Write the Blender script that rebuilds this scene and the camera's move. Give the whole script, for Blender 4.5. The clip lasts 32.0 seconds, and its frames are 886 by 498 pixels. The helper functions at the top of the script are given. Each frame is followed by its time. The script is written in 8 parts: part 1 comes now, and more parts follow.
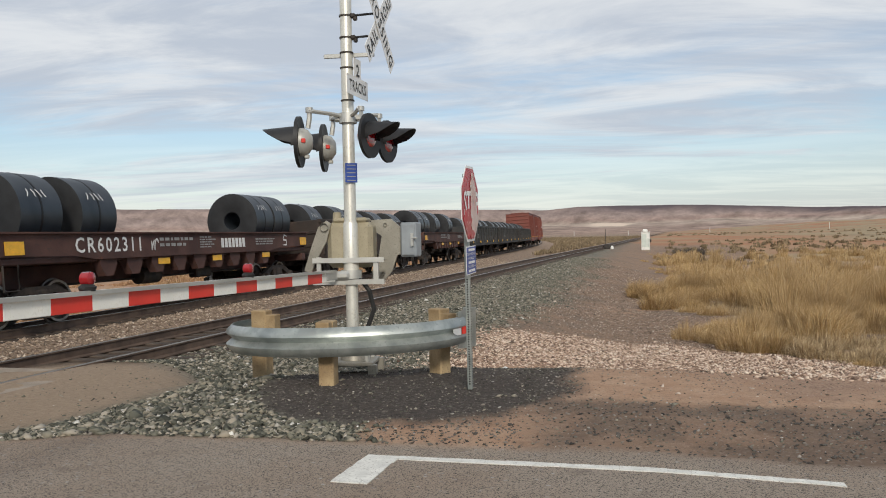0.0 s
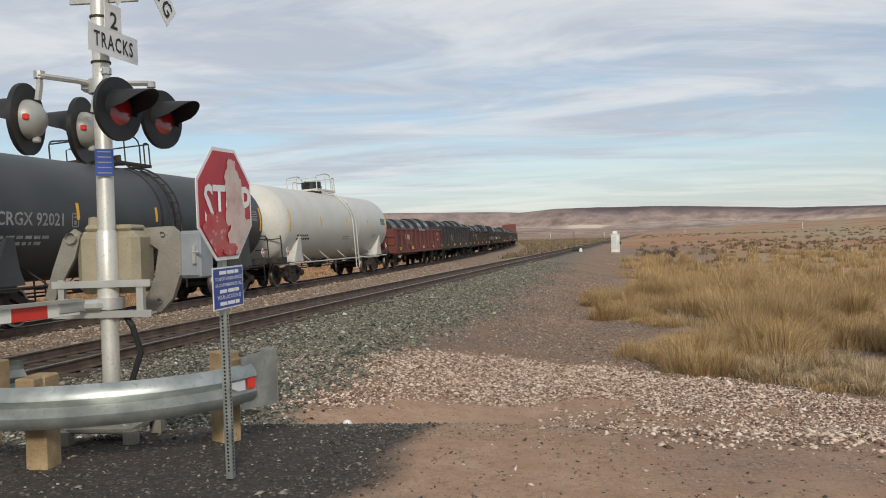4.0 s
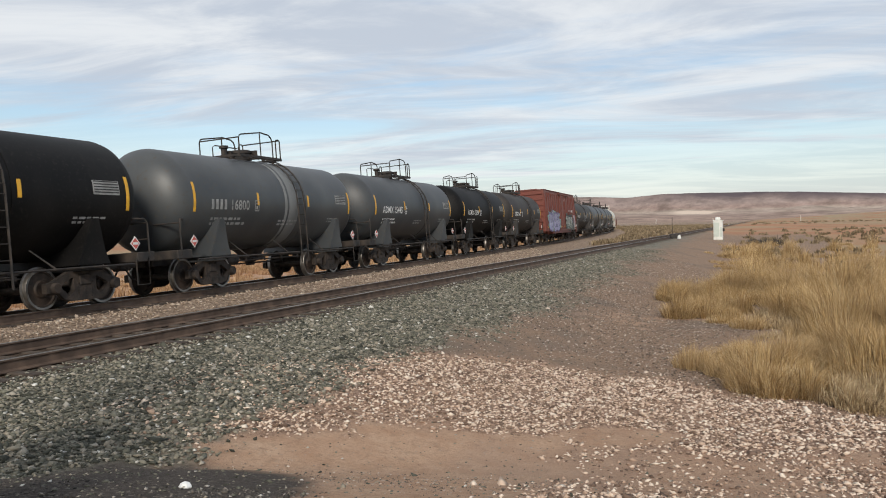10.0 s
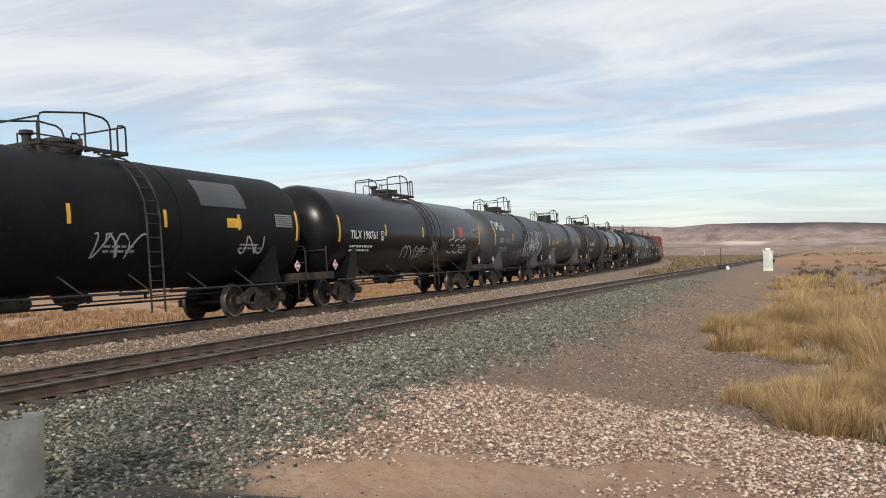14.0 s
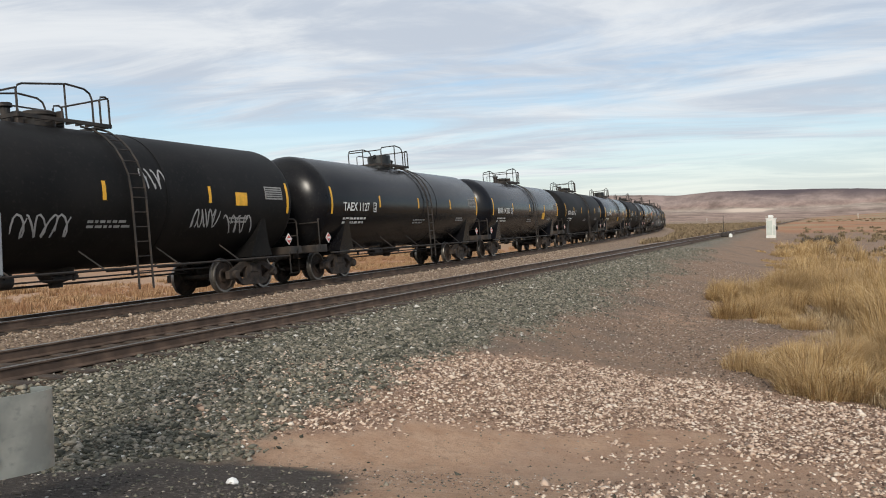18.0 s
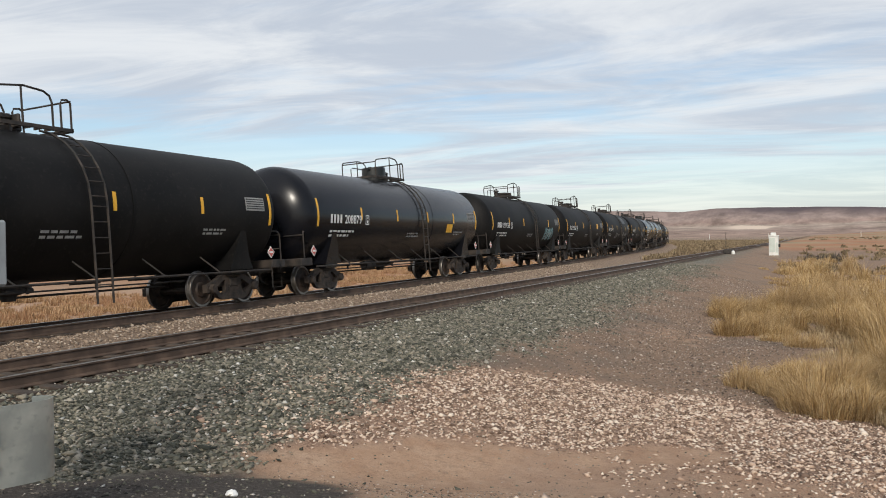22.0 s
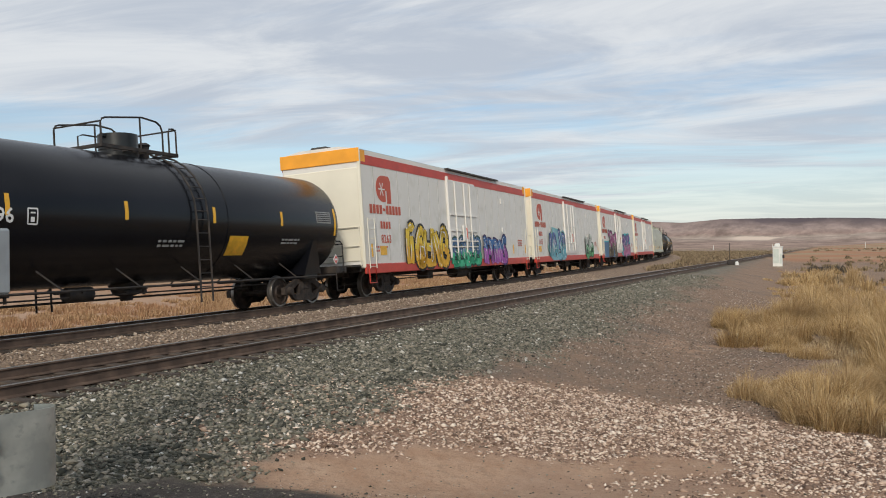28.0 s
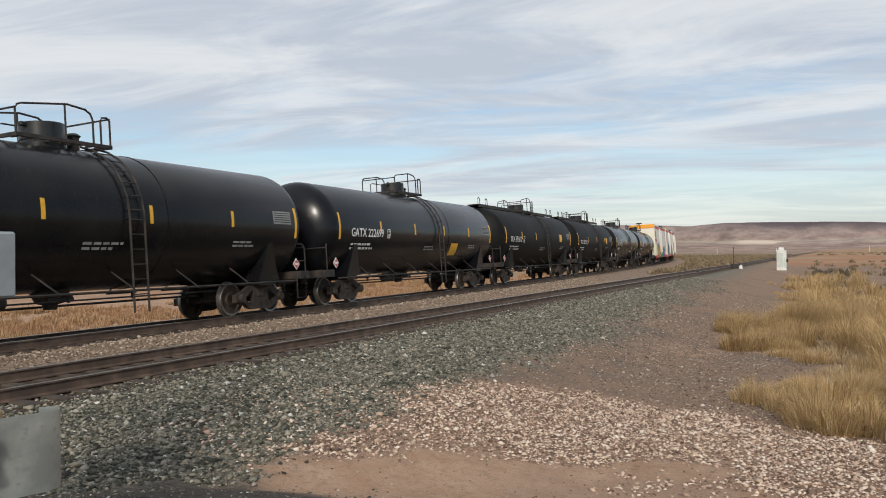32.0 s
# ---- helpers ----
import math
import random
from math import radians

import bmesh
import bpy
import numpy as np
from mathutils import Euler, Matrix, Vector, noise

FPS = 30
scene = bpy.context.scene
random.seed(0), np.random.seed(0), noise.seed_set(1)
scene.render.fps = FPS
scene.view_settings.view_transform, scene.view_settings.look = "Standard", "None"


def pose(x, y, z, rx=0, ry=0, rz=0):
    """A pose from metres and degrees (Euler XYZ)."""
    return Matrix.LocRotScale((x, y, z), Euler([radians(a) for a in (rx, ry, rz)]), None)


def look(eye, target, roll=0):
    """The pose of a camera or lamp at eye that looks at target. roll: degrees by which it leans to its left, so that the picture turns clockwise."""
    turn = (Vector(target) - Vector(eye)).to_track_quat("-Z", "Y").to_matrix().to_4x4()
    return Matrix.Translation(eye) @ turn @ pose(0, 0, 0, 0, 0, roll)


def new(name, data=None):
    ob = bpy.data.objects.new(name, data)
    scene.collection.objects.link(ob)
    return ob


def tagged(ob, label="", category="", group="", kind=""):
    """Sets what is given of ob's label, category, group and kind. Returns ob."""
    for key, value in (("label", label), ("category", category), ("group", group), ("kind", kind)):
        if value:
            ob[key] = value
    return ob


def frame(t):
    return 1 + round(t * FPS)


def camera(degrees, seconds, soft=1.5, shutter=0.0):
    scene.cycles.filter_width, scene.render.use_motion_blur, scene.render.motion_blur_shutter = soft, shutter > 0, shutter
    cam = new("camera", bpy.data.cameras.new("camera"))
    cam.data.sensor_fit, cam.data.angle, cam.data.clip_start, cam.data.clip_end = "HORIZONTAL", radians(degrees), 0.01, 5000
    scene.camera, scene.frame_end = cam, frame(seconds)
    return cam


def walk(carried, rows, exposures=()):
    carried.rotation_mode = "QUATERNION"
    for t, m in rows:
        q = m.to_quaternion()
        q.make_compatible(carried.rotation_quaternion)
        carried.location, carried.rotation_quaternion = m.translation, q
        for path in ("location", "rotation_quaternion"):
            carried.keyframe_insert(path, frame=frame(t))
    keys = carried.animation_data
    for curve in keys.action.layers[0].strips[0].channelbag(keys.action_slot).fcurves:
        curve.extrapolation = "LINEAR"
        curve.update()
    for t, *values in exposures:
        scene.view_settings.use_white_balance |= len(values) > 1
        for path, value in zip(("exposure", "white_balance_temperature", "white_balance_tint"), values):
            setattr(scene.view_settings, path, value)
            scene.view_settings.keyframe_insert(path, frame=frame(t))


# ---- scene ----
import functools
cam = camera(56.6, 32.0, soft=1.0)
PATH = [
    (0, (0.501, 0.194, 1.582), (0.354, 2.188, 1.551), -1.2),
    (0.5, (0.665, 0.503, 1.591), (0.525, 2.498, 1.575), -1.9),
    (1, (0.896, 0.796, 1.631), (0.744, 2.79, 1.63), -1.4),
    (1.5, (1.087, 1.112, 1.606), (0.936, 3.106, 1.615), -0.7),
    (2, (1.273, 1.479, 1.614), (1.093, 3.47, 1.641), -1.2),
    (2.5, (1.487, 1.865, 1.64), (1.322, 3.859, 1.64), -1.2),
    (3, (1.616, 2.261, 1.61), (1.52, 4.259, 1.581), -1.1),
    (3.5, (1.75, 2.629, 1.618), (1.659, 4.626, 1.595), -1.8),
    (5.5, (2.417, 4.013, 1.636), (2.304, 6.01, 1.597), -0.7),
    (6, (2.537, 4.313, 1.624), (2.419, 6.31, 1.61), -1.2),
    (6.5, (2.654, 4.633, 1.617), (2.519, 6.628, 1.616), -1.8),
    (7, (2.823, 4.911, 1.623), (2.635, 6.902, 1.619), -1.2),
    (7.5, (2.962, 5.095, 1.603), (2.77, 7.086, 1.576), -0.5),
    (8, (3.04, 5.355, 1.616), (2.842, 7.346, 1.62), -0.4),
    (8.5, (3.13, 5.557, 1.607), (2.854, 7.538, 1.613), -0.6),
    (9, (3.28, 5.721, 1.6), (2.941, 7.692, 1.576), -0.6),
    (9.5, (3.303, 5.849, 1.593), (2.976, 7.822, 1.542), -0.9),
    (10, (3.329, 5.91, 1.592), (2.986, 7.88, 1.535), -1.1),
    (10.5, (3.353, 5.914, 1.595), (2.968, 7.875, 1.524), -0.9),
    (11, (3.362, 5.913, 1.594), (2.969, 7.873, 1.529), -1.0),
    (11.5, (3.369, 5.912, 1.594), (2.967, 7.871, 1.554), -1.1),
    (12, (3.375, 5.898, 1.601), (2.964, 7.855, 1.577), -1.0),
    (12.5, (3.383, 5.899, 1.607), (2.964, 7.855, 1.596), -1.1),
    (13, (3.38, 5.892, 1.607), (2.953, 7.845, 1.614), -0.9),
    (13.5, (3.383, 5.88, 1.601), (2.944, 7.831, 1.615), -0.7),
    (14, (3.376, 5.889, 1.607), (2.928, 7.838, 1.62), -0.6),
    (14.5, (3.379, 5.878, 1.607), (2.924, 7.825, 1.612), -0.6),
    (15, (3.376, 5.876, 1.601), (2.913, 7.822, 1.587), -0.7),
    (15.5, (3.363, 5.878, 1.598), (2.898, 7.823, 1.57), -0.7),
    (17.5, (3.364, 5.883, 1.598), (2.908, 7.829, 1.543), -1.0),
    (18, (3.376, 5.886, 1.604), (2.921, 7.833, 1.547), -1.3),
    (18.5, (3.375, 5.896, 1.592), (2.917, 7.842, 1.542), -1.1),
    (19, (3.382, 5.889, 1.598), (2.92, 7.834, 1.549), -0.9),
    (19.5, (3.383, 5.891, 1.601), (2.928, 7.838, 1.559), -0.8),
    (20, (3.384, 5.884, 1.602), (2.94, 7.834, 1.562), -0.8),
    (20.5, (3.384, 5.883, 1.6), (2.944, 7.833, 1.561), -0.8),
    (21, (3.378, 5.884, 1.602), (2.933, 7.834, 1.571), -0.6),
    (21.5, (3.38, 5.878, 1.602), (2.929, 7.826, 1.577), -0.6),
    (22, (3.379, 5.873, 1.603), (2.919, 7.819, 1.58), -0.7),
    (22.5, (3.378, 5.871, 1.602), (2.913, 7.816, 1.58), -0.6),
    (23, (3.385, 5.872, 1.603), (2.918, 7.817, 1.589), -0.4),
    (23.5, (3.381, 5.864, 1.604), (2.914, 7.809, 1.6), -0.2),
    (24, (3.374, 5.87, 1.604), (2.904, 7.814, 1.605), -0.1),
    (24.5, (3.373, 5.872, 1.606), (2.903, 7.816, 1.606), -0.1),
    (25, (3.377, 5.869, 1.608), (2.905, 7.812, 1.608), -0.2),
    (25.5, (3.381, 5.87, 1.609), (2.907, 7.813, 1.602), -0.3),
    (27.5, (3.38, 5.87, 1.601), (2.908, 7.813, 1.6), -0.5),
    (28, (3.385, 5.872, 1.602), (2.917, 7.817, 1.603), -0.5),
    (28.5, (3.38, 5.864, 1.608), (2.915, 7.809, 1.609), -0.3),
    (29, (3.38, 5.874, 1.605), (2.915, 7.819, 1.606), -0.3),
    (29.5, (3.386, 5.86, 1.612), (2.924, 7.806, 1.615), -0.4),
    (30, (3.383, 5.866, 1.604), (2.925, 7.812, 1.61), -0.5),
    (30.5, (3.382, 5.862, 1.606), (2.924, 7.808, 1.615), -0.4),
    (31, (3.382, 5.867, 1.606), (2.927, 7.814, 1.613), -0.4),
    (31.5, (3.383, 5.865, 1.608), (2.921, 7.811, 1.615), -0.3),
    (32, (3.389, 5.856, 1.607), (2.913, 7.799, 1.616), -0.4),
]
EXPOSURES = [(0, -0.06), (3, -0.14), (6, -0.08), (9, 0.0), (13, 0.12), (15.5, 0.05), (20, 0.04), (23, 0.02), (24, -0.06), (25, -0.13), (27.5, -0.12), (28, -0.08), (29, -0.02), (32, -0.05)]
walk(cam, [(t, look(eye, target, roll)) for t, eye, target, roll in PATH], EXPOSURES)

# ---- plan: the two tracks ----
STRETCH = 1.05
SPEED = 19.9 * STRETCH
NEAR_X, NEAR_Y, NEAR_TH, NEAR_Z = -5.81, 15.0, 0.197, -0.18
FAR_X, FAR_Y, FAR_TH, FAR_Z = -9.77, 17.67, 0.166, -0.13
BEND_A, BEND_B, BEND_AT = 0.000712 / STRETCH, 0.000885 / STRETCH, 102.0 * STRETCH
CANT = 3.5

_s = np.arange(-900, 1000, 0.5)
_a = FAR_TH - np.where(_s < 0, 0, np.where(_s < BEND_AT, BEND_A * _s, BEND_A * BEND_AT + BEND_B * (_s - BEND_AT)))
_i0 = int(np.searchsorted(_s, 0))
_mid = (_a[1:] + _a[:-1]) / 2
_x = np.concatenate([[0], np.cumsum(np.sin(_mid) * 0.5)])
_y = np.concatenate([[0], np.cumsum(np.cos(_mid) * 0.5)])
_x += FAR_X - _x[_i0]
_y += FAR_Y - _y[_i0]


def far_at(s):
    """Centre of the curved track s metres along it, and its heading."""
    return float(np.interp(s, _s, _x)), float(np.interp(s, _s, _y)), float(np.interp(s, _s, _a))


def near_at(s):
    return NEAR_X + s * math.sin(NEAR_TH), NEAR_Y + s * math.cos(NEAR_TH), NEAR_TH


def near_side(x, y):
    """Metres to the right of the straight track."""
    return (x - NEAR_X) * math.cos(NEAR_TH) - (y - NEAR_Y) * math.sin(NEAR_TH)


def far_side(x, y):
    xc, a = np.interp(y, _y[: 3300], _x[: 3300]), np.interp(y, _y[: 3300], _a[: 3300])
    return (x - xc) * np.cos(a)


# ---- sky and sun ----
SUN = Vector((0.16, -0.84, 0.50)).normalized()
world = bpy.data.worlds.new("sky")
scene.world = world
world.use_nodes = True
wt = world.node_tree
wt.nodes.clear()


def wn(kind, **sets):
    n = wt.nodes.new(kind)
    for k, v in sets.items():
        n.inputs[k.replace("_", " ")].default_value = v
    return n


sky = wt.nodes.new("ShaderNodeTexSky")
sky.sky_type, sky.sun_disc = "NISHITA", False
sky.sun_elevation, sky.sun_rotation = math.asin(SUN.z), math.atan2(SUN.x, SUN.y)
sky.air_density, sky.dust_density, sky.ozone_density = 1.0, 0.6, 1.6
coord = wt.nodes.new("ShaderNodeTexCoord")
sep = wt.nodes.new("ShaderNodeSeparateXYZ")
wt.links.new(coord.outputs["Generated"], sep.inputs[0])


def wmath(op, a, b=None, c=None):
    n = wt.nodes.new("ShaderNodeMath")
    n.operation = op
    for i, v in enumerate((a, b, c)):
        if v is None:
            continue
        if isinstance(v, (int, float)):
            n.inputs[i].default_value = v
        else:
            wt.links.new(v, n.inputs[i])
    return n.outputs[0]


up = wmath("MAXIMUM", sep.outputs[2], 0.0)
lift = wmath("ADD", up, 0.10)
cx, cy = wmath("DIVIDE", sep.outputs[0], lift), wmath("DIVIDE", sep.outputs[1], lift)
comb = wt.nodes.new("ShaderNodeCombineXYZ")
wt.links.new(cx, comb.inputs[0]), wt.links.new(cy, comb.inputs[1])


def cloud_noise(rot, sx, sy, scale, detail, rough, dist, off):
    mp = wt.nodes.new("ShaderNodeMapping")
    mp.inputs["Location"].default_value = (off, off * 0.7, 0)
    mp.inputs["Rotation"].default_value = (0, 0, radians(rot))
    mp.inputs["Scale"].default_value = (sx, sy, 1)
    wt.links.new(comb.outputs[0], mp.inputs[0])
    n = wn("ShaderNodeTexNoise", Scale=scale, Detail=detail, Roughness=rough, Distortion=dist)
    wt.links.new(mp.outputs[0], n.inputs["Vector"])
    return n.outputs["Fac"]


def wramp(fac, lo, hi):
    n = wt.nodes.new("ShaderNodeMapRange")
    n.interpolation_type = "SMOOTHSTEP"
    n.inputs["From Min"].default_value, n.inputs["From Max"].default_value = lo, hi
    wt.links.new(fac, n.inputs["Value"])
    return n.outputs[0]


streaks = cloud_noise(14, 0.34, 1.0, 1.25, 10, 0.62, 0.9, 3.1)
sheets = cloud_noise(-8, 0.55, 0.9, 0.42, 5, 0.5, 0.3, 7.7)
shade = cloud_noise(16, 0.42, 1.1, 1.5, 10, 0.62, 1.1, 12.4)
high = wramp(up, 0.03, 0.26)
cover = wmath("ADD", wmath("MULTIPLY", streaks, 0.75), wmath("MULTIPLY", sheets, 0.45))
cover = wmath("ADD", cover, wmath("MULTIPLY", high, 0.17))
cover = wmath("SUBTRACT", cover, wmath("MULTIPLY", sep.outputs[0], 0.13))
cloud = wmath("MULTIPLY", wramp(cover, 0.52, 0.80), 0.94)
haze = wmath("MULTIPLY", wmath("SUBTRACT", 1.0, wramp(up, 0.0, 0.17)), 0.66)
cloud = wmath("MAXIMUM", cloud, haze)
tone = wt.nodes.new("ShaderNodeMix")
tone.data_type = "RGBA"
wt.links.new(wramp(shade, 0.36, 0.66), tone.inputs["Factor"])
tone.inputs["A"].default_value = (4.8, 5.25, 5.95, 1)
tone.inputs["B"].default_value = (7.0, 7.2, 7.4, 1)
mixc = wt.nodes.new("ShaderNodeMix")
mixc.data_type = "RGBA"
wt.links.new(cloud, mixc.inputs["Factor"])
wt.links.new(sky.outputs[0], mixc.inputs["A"])
wt.links.new(tone.outputs["Result"], mixc.inputs["B"])
bg = wt.nodes.new("ShaderNodeBackground")
bg.inputs["Strength"].default_value = 0.115
wout = wt.nodes.new("ShaderNodeOutputWorld")
wt.links.new(mixc.outputs["Result"], bg.inputs["Color"])
wt.links.new(bg.outputs[0], wout.inputs[0])

lamp = bpy.data.lights.new("sun", "SUN")
lamp.energy, lamp.angle, lamp.color = 2.6, radians(10), (1.0, 0.92, 0.80)
new("sun", lamp).matrix_world = look(SUN * 100, (0, 0, 0))


# ---- materials ----
def mat(name, color, rough=0.7, metal=0.0, vary=0.18, scale=3.0, bump=0.0, second=None, dirt=None, spec=0.5, fine=None, coat=0.0):
    """A procedural surface: base colour with broad stains and fine grain; second: colour of the stains; dirt: colour of specks."""
    m = bpy.data.materials.new(name)
    m.use_nodes = True
    t = m.node_tree
    b = t.nodes["Principled BSDF"]
    b.inputs["Roughness"].default_value, b.inputs["Metallic"].default_value = rough, metal
    b.inputs["Specular IOR Level"].default_value = spec
    if coat:
        b.inputs["Coat Weight"].default_value, b.inputs["Coat Roughness"].default_value = coat, 0.12
    tc = t.nodes.new("ShaderNodeTexCoord")
    big = t.nodes.new("ShaderNodeTexNoise")
    big.inputs["Scale"].default_value, big.inputs["Detail"].default_value = scale, 6
    small = t.nodes.new("ShaderNodeTexNoise")
    small.inputs["Scale"].default_value, small.inputs["Detail"].default_value = fine or scale * 14, 4
    for n in (big, small):
        t.links.new(tc.outputs["Object"], n.inputs["Vector"])
    r = t.nodes.new("ShaderNodeMapRange")
    r.inputs["From Min"].default_value, r.inputs["From Max"].default_value = 0.38, 0.66
    t.links.new(big.outputs["Fac"], r.inputs["Value"])
    mx = t.nodes.new("ShaderNodeMix")
    mx.data_type = "RGBA"
    c = Vector(color)
    mx.inputs["A"].default_value = (*(c * (1 - vary)), 1)
    mx.inputs["B"].default_value = (*(Vector(second) if second else c * (1 + vary)), 1)
    t.links.new(r.outputs[0], mx.inputs["Factor"])
    out = mx.outputs["Result"]
    if dirt:
        r2 = t.nodes.new("ShaderNodeMapRange")
        r2.inputs["From Min"].default_value, r2.inputs["From Max"].default_value = 0.56, 0.74
        t.links.new(small.outputs["Fac"], r2.inputs["Value"])
        m2 = t.nodes.new("ShaderNodeMix")
        m2.data_type = "RGBA"
        t.links.new(r2.outputs[0], m2.inputs["Factor"])
        t.links.new(out, m2.inputs["A"])
        m2.inputs["B"].default_value = (*dirt, 1)
        out = m2.outputs["Result"]
    t.links.new(out, b.inputs["Base Color"])
    if bump:
        bn = t.nodes.new("ShaderNodeBump")
        bn.inputs["Strength"].default_value, bn.inputs["Distance"].default_value = min(bump, 1.0), 0.02
        t.links.new(small.outputs["Fac"], bn.inputs["Height"])
        t.links.new(bn.outputs[0], b.inputs["Normal"])
    return m


M = {}
M["black"] = mat("black_tank_paint", (0.008, 0.008, 0.010), 0.25, vary=0.25, scale=0.9, second=(0.013, 0.013, 0.013), dirt=(0.016, 0.015, 0.014), spec=0.22)
M["gloss"] = mat("glossy_black_tank_paint", (0.006, 0.0065, 0.009), 0.27, vary=0.2, scale=0.7, coat=0.08, spec=0.27)
M["matte"] = mat("matte_dark_tank_paint", (0.007, 0.0068, 0.007), 0.58, vary=0.25, scale=0.8, second=(0.012, 0.011, 0.0105), dirt=(0.017, 0.0155, 0.014), spec=0.16)
M["grey"] = mat("grey_tank_paint", (0.050, 0.056, 0.062), 0.46, vary=0.2, scale=0.6, second=(0.070, 0.074, 0.076), dirt=(0.062, 0.054, 0.045))
M["dgrey"] = mat("dark_grey_tank_paint", (0.046, 0.052, 0.058), 0.5, vary=0.2, scale=0.6, second=(0.062, 0.065, 0.067), dirt=(0.055, 0.047, 0.04))
M["brownblack"] = mat("sooty_tank_paint", (0.026, 0.022, 0.020), 0.65, vary=0.25, scale=0.7, second=(0.04, 0.032, 0.027), dirt=(0.05, 0.04, 0.03))
M["whitetank"] = mat("white_tank_paint", (0.62, 0.62, 0.58), 0.45, vary=0.06, scale=0.8, second=(0.55, 0.53, 0.47), dirt=(0.5, 0.47, 0.4))
M["bonnet"] = mat("satin_black_bonnet", (0.02, 0.021, 0.02), 0.34, 0.25, vary=0.2, scale=3, spec=0.6)
M["steel"] = mat("underframe_paint", (0.022, 0.020, 0.019), 0.7, vary=0.3, scale=4, second=(0.05, 0.038, 0.030), bump=0.15)
M["rustframe"] = mat("rusty_truck_iron", (0.030, 0.025, 0.022), 0.85, vary=0.3, scale=5, second=(0.058, 0.042, 0.032), dirt=(0.022, 0.02, 0.019), bump=0.4)
M["wheel"] = mat("wheel_steel", (0.042, 0.033, 0.028), 0.7, 0.3, vary=0.3, scale=6, second=(0.075, 0.052, 0.04), bump=0.2)
M["tread"] = mat("polished_tread", (0.26, 0.24, 0.22), 0.42, 0.9, vary=0.15, scale=8)
M["yellow"] = mat("yellow_reflective", (0.80, 0.43, 0.03), 0.45, vary=0.12, scale=6, dirt=(0.45, 0.26, 0.06))
M["white"] = mat("white_lettering", (0.72, 0.72, 0.70), 0.6, vary=0.08, scale=5)
M["faded"] = mat("faded_lettering", (0.30, 0.30, 0.29), 0.7, vary=0.2, scale=6)
M["gold"] = mat("gold_lettering", (0.55, 0.34, 0.06), 0.6, vary=0.15, scale=5)
M["redplac"] = mat("red_placard", (0.55, 0.10, 0.08), 0.6, vary=0.1, scale=8)
M["gonbrown"] = mat("brown_gondola_paint", (0.030, 0.022, 0.018), 0.75, vary=0.25, scale=1.2, second=(0.046, 0.029, 0.021), dirt=(0.025, 0.021, 0.019), bump=0.2)
M["gonblack"] = mat("black_gondola_paint", (0.026, 0.028, 0.029), 0.7, vary=0.25, scale=1.2, second=(0.04, 0.038, 0.036), dirt=(0.05, 0.04, 0.033), bump=0.2)
M["gonred"] = mat("red_gondola_paint", (0.185, 0.036, 0.024), 0.65, vary=0.2, scale=1.0, second=(0.13, 0.04, 0.03), dirt=(0.09, 0.04, 0.03), bump=0.2)
M["boxred"] = mat("red_boxcar_paint", (0.205, 0.048, 0.031), 0.6, vary=0.16, scale=0.8, second=(0.165, 0.05, 0.035), dirt=(0.15, 0.05, 0.038), bump=0.1)
M["flat"] = mat("rust_brown_flatcar", (0.075, 0.032, 0.026), 0.75, vary=0.25, scale=1.5, second=(0.10, 0.045, 0.034), dirt=(0.04, 0.028, 0.024), bump=0.2)
M["coil"] = mat("rolled_steel", (0.040, 0.052, 0.066), 0.40, 0.5, vary=0.2, scale=1.2, second=(0.058, 0.068, 0.08))
M["coilend"] = mat("coil_edge", (0.018, 0.019, 0.021), 0.6, 0.3, vary=0.25, scale=3, fine=120, bump=0.3)
M["strap"] = mat("dark_strap", (0.02, 0.02, 0.022), 0.5, 0.5, scale=5)
M["reefer"] = mat("white_reefer_panel", (0.74, 0.72, 0.68), 0.5, vary=0.04, scale=0.5, second=(0.69, 0.67, 0.62), dirt=(0.62, 0.60, 0.54), bump=0.5, fine=1.6)
M["reeferseam"] = mat("panel_joint", (0.50, 0.485, 0.45), 0.6, vary=0.15, scale=2)
# cream tint: warm sunlight on the car ends, mixed into their white
M["reeferend"] = mat("warm_lit_reefer_end", (0.74, 0.70, 0.58), 0.5, vary=0.05, scale=0.6)
M["redband"] = mat("red_stripe_paint", (0.52, 0.055, 0.035), 0.5, vary=0.1, scale=1.5, dirt=(0.36, 0.06, 0.05))
M["orange"] = mat("orange_end_paint", (0.85, 0.36, 0.03), 0.5, vary=0.08, scale=1.5)
M["logo"] = mat("brick_red_mark", (0.50, 0.10, 0.06), 0.6, vary=0.06, scale=3)
M["hopper"] = mat("pale_green_grey_hopper", (0.50, 0.50, 0.43), 0.55, vary=0.06, scale=0.6, second=(0.42, 0.425, 0.36), dirt=(0.36, 0.35, 0.29), bump=0.06)
M["hopperlow"] = mat("dusty_hopper_sill", (0.50, 0.52, 0.42), 0.6, vary=0.08, scale=0.8, dirt=(0.35, 0.33, 0.27))
M["grate"] = mat("dark_roofwalk", (0.05, 0.045, 0.04), 0.8, scale=5, vary=0.2)
M["txtblack"] = mat("black_lettering", (0.02, 0.02, 0.02), 0.6, scale=5)
M["galv"] = mat("galvanised_steel", (0.36, 0.395, 0.38), 0.38, 0.6, vary=0.16, scale=5, second=(0.47, 0.50, 0.475), dirt=(0.30, 0.33, 0.315), fine=26)
M["alum"] = mat("dull_aluminium", (0.50, 0.50, 0.47), 0.45, 0.55, vary=0.1, scale=4)
M["mast"] = mat("silver_painted_mast", (0.62, 0.61, 0.55), 0.4, 0.35, vary=0.08, scale=3, dirt=(0.45, 0.43, 0.38))
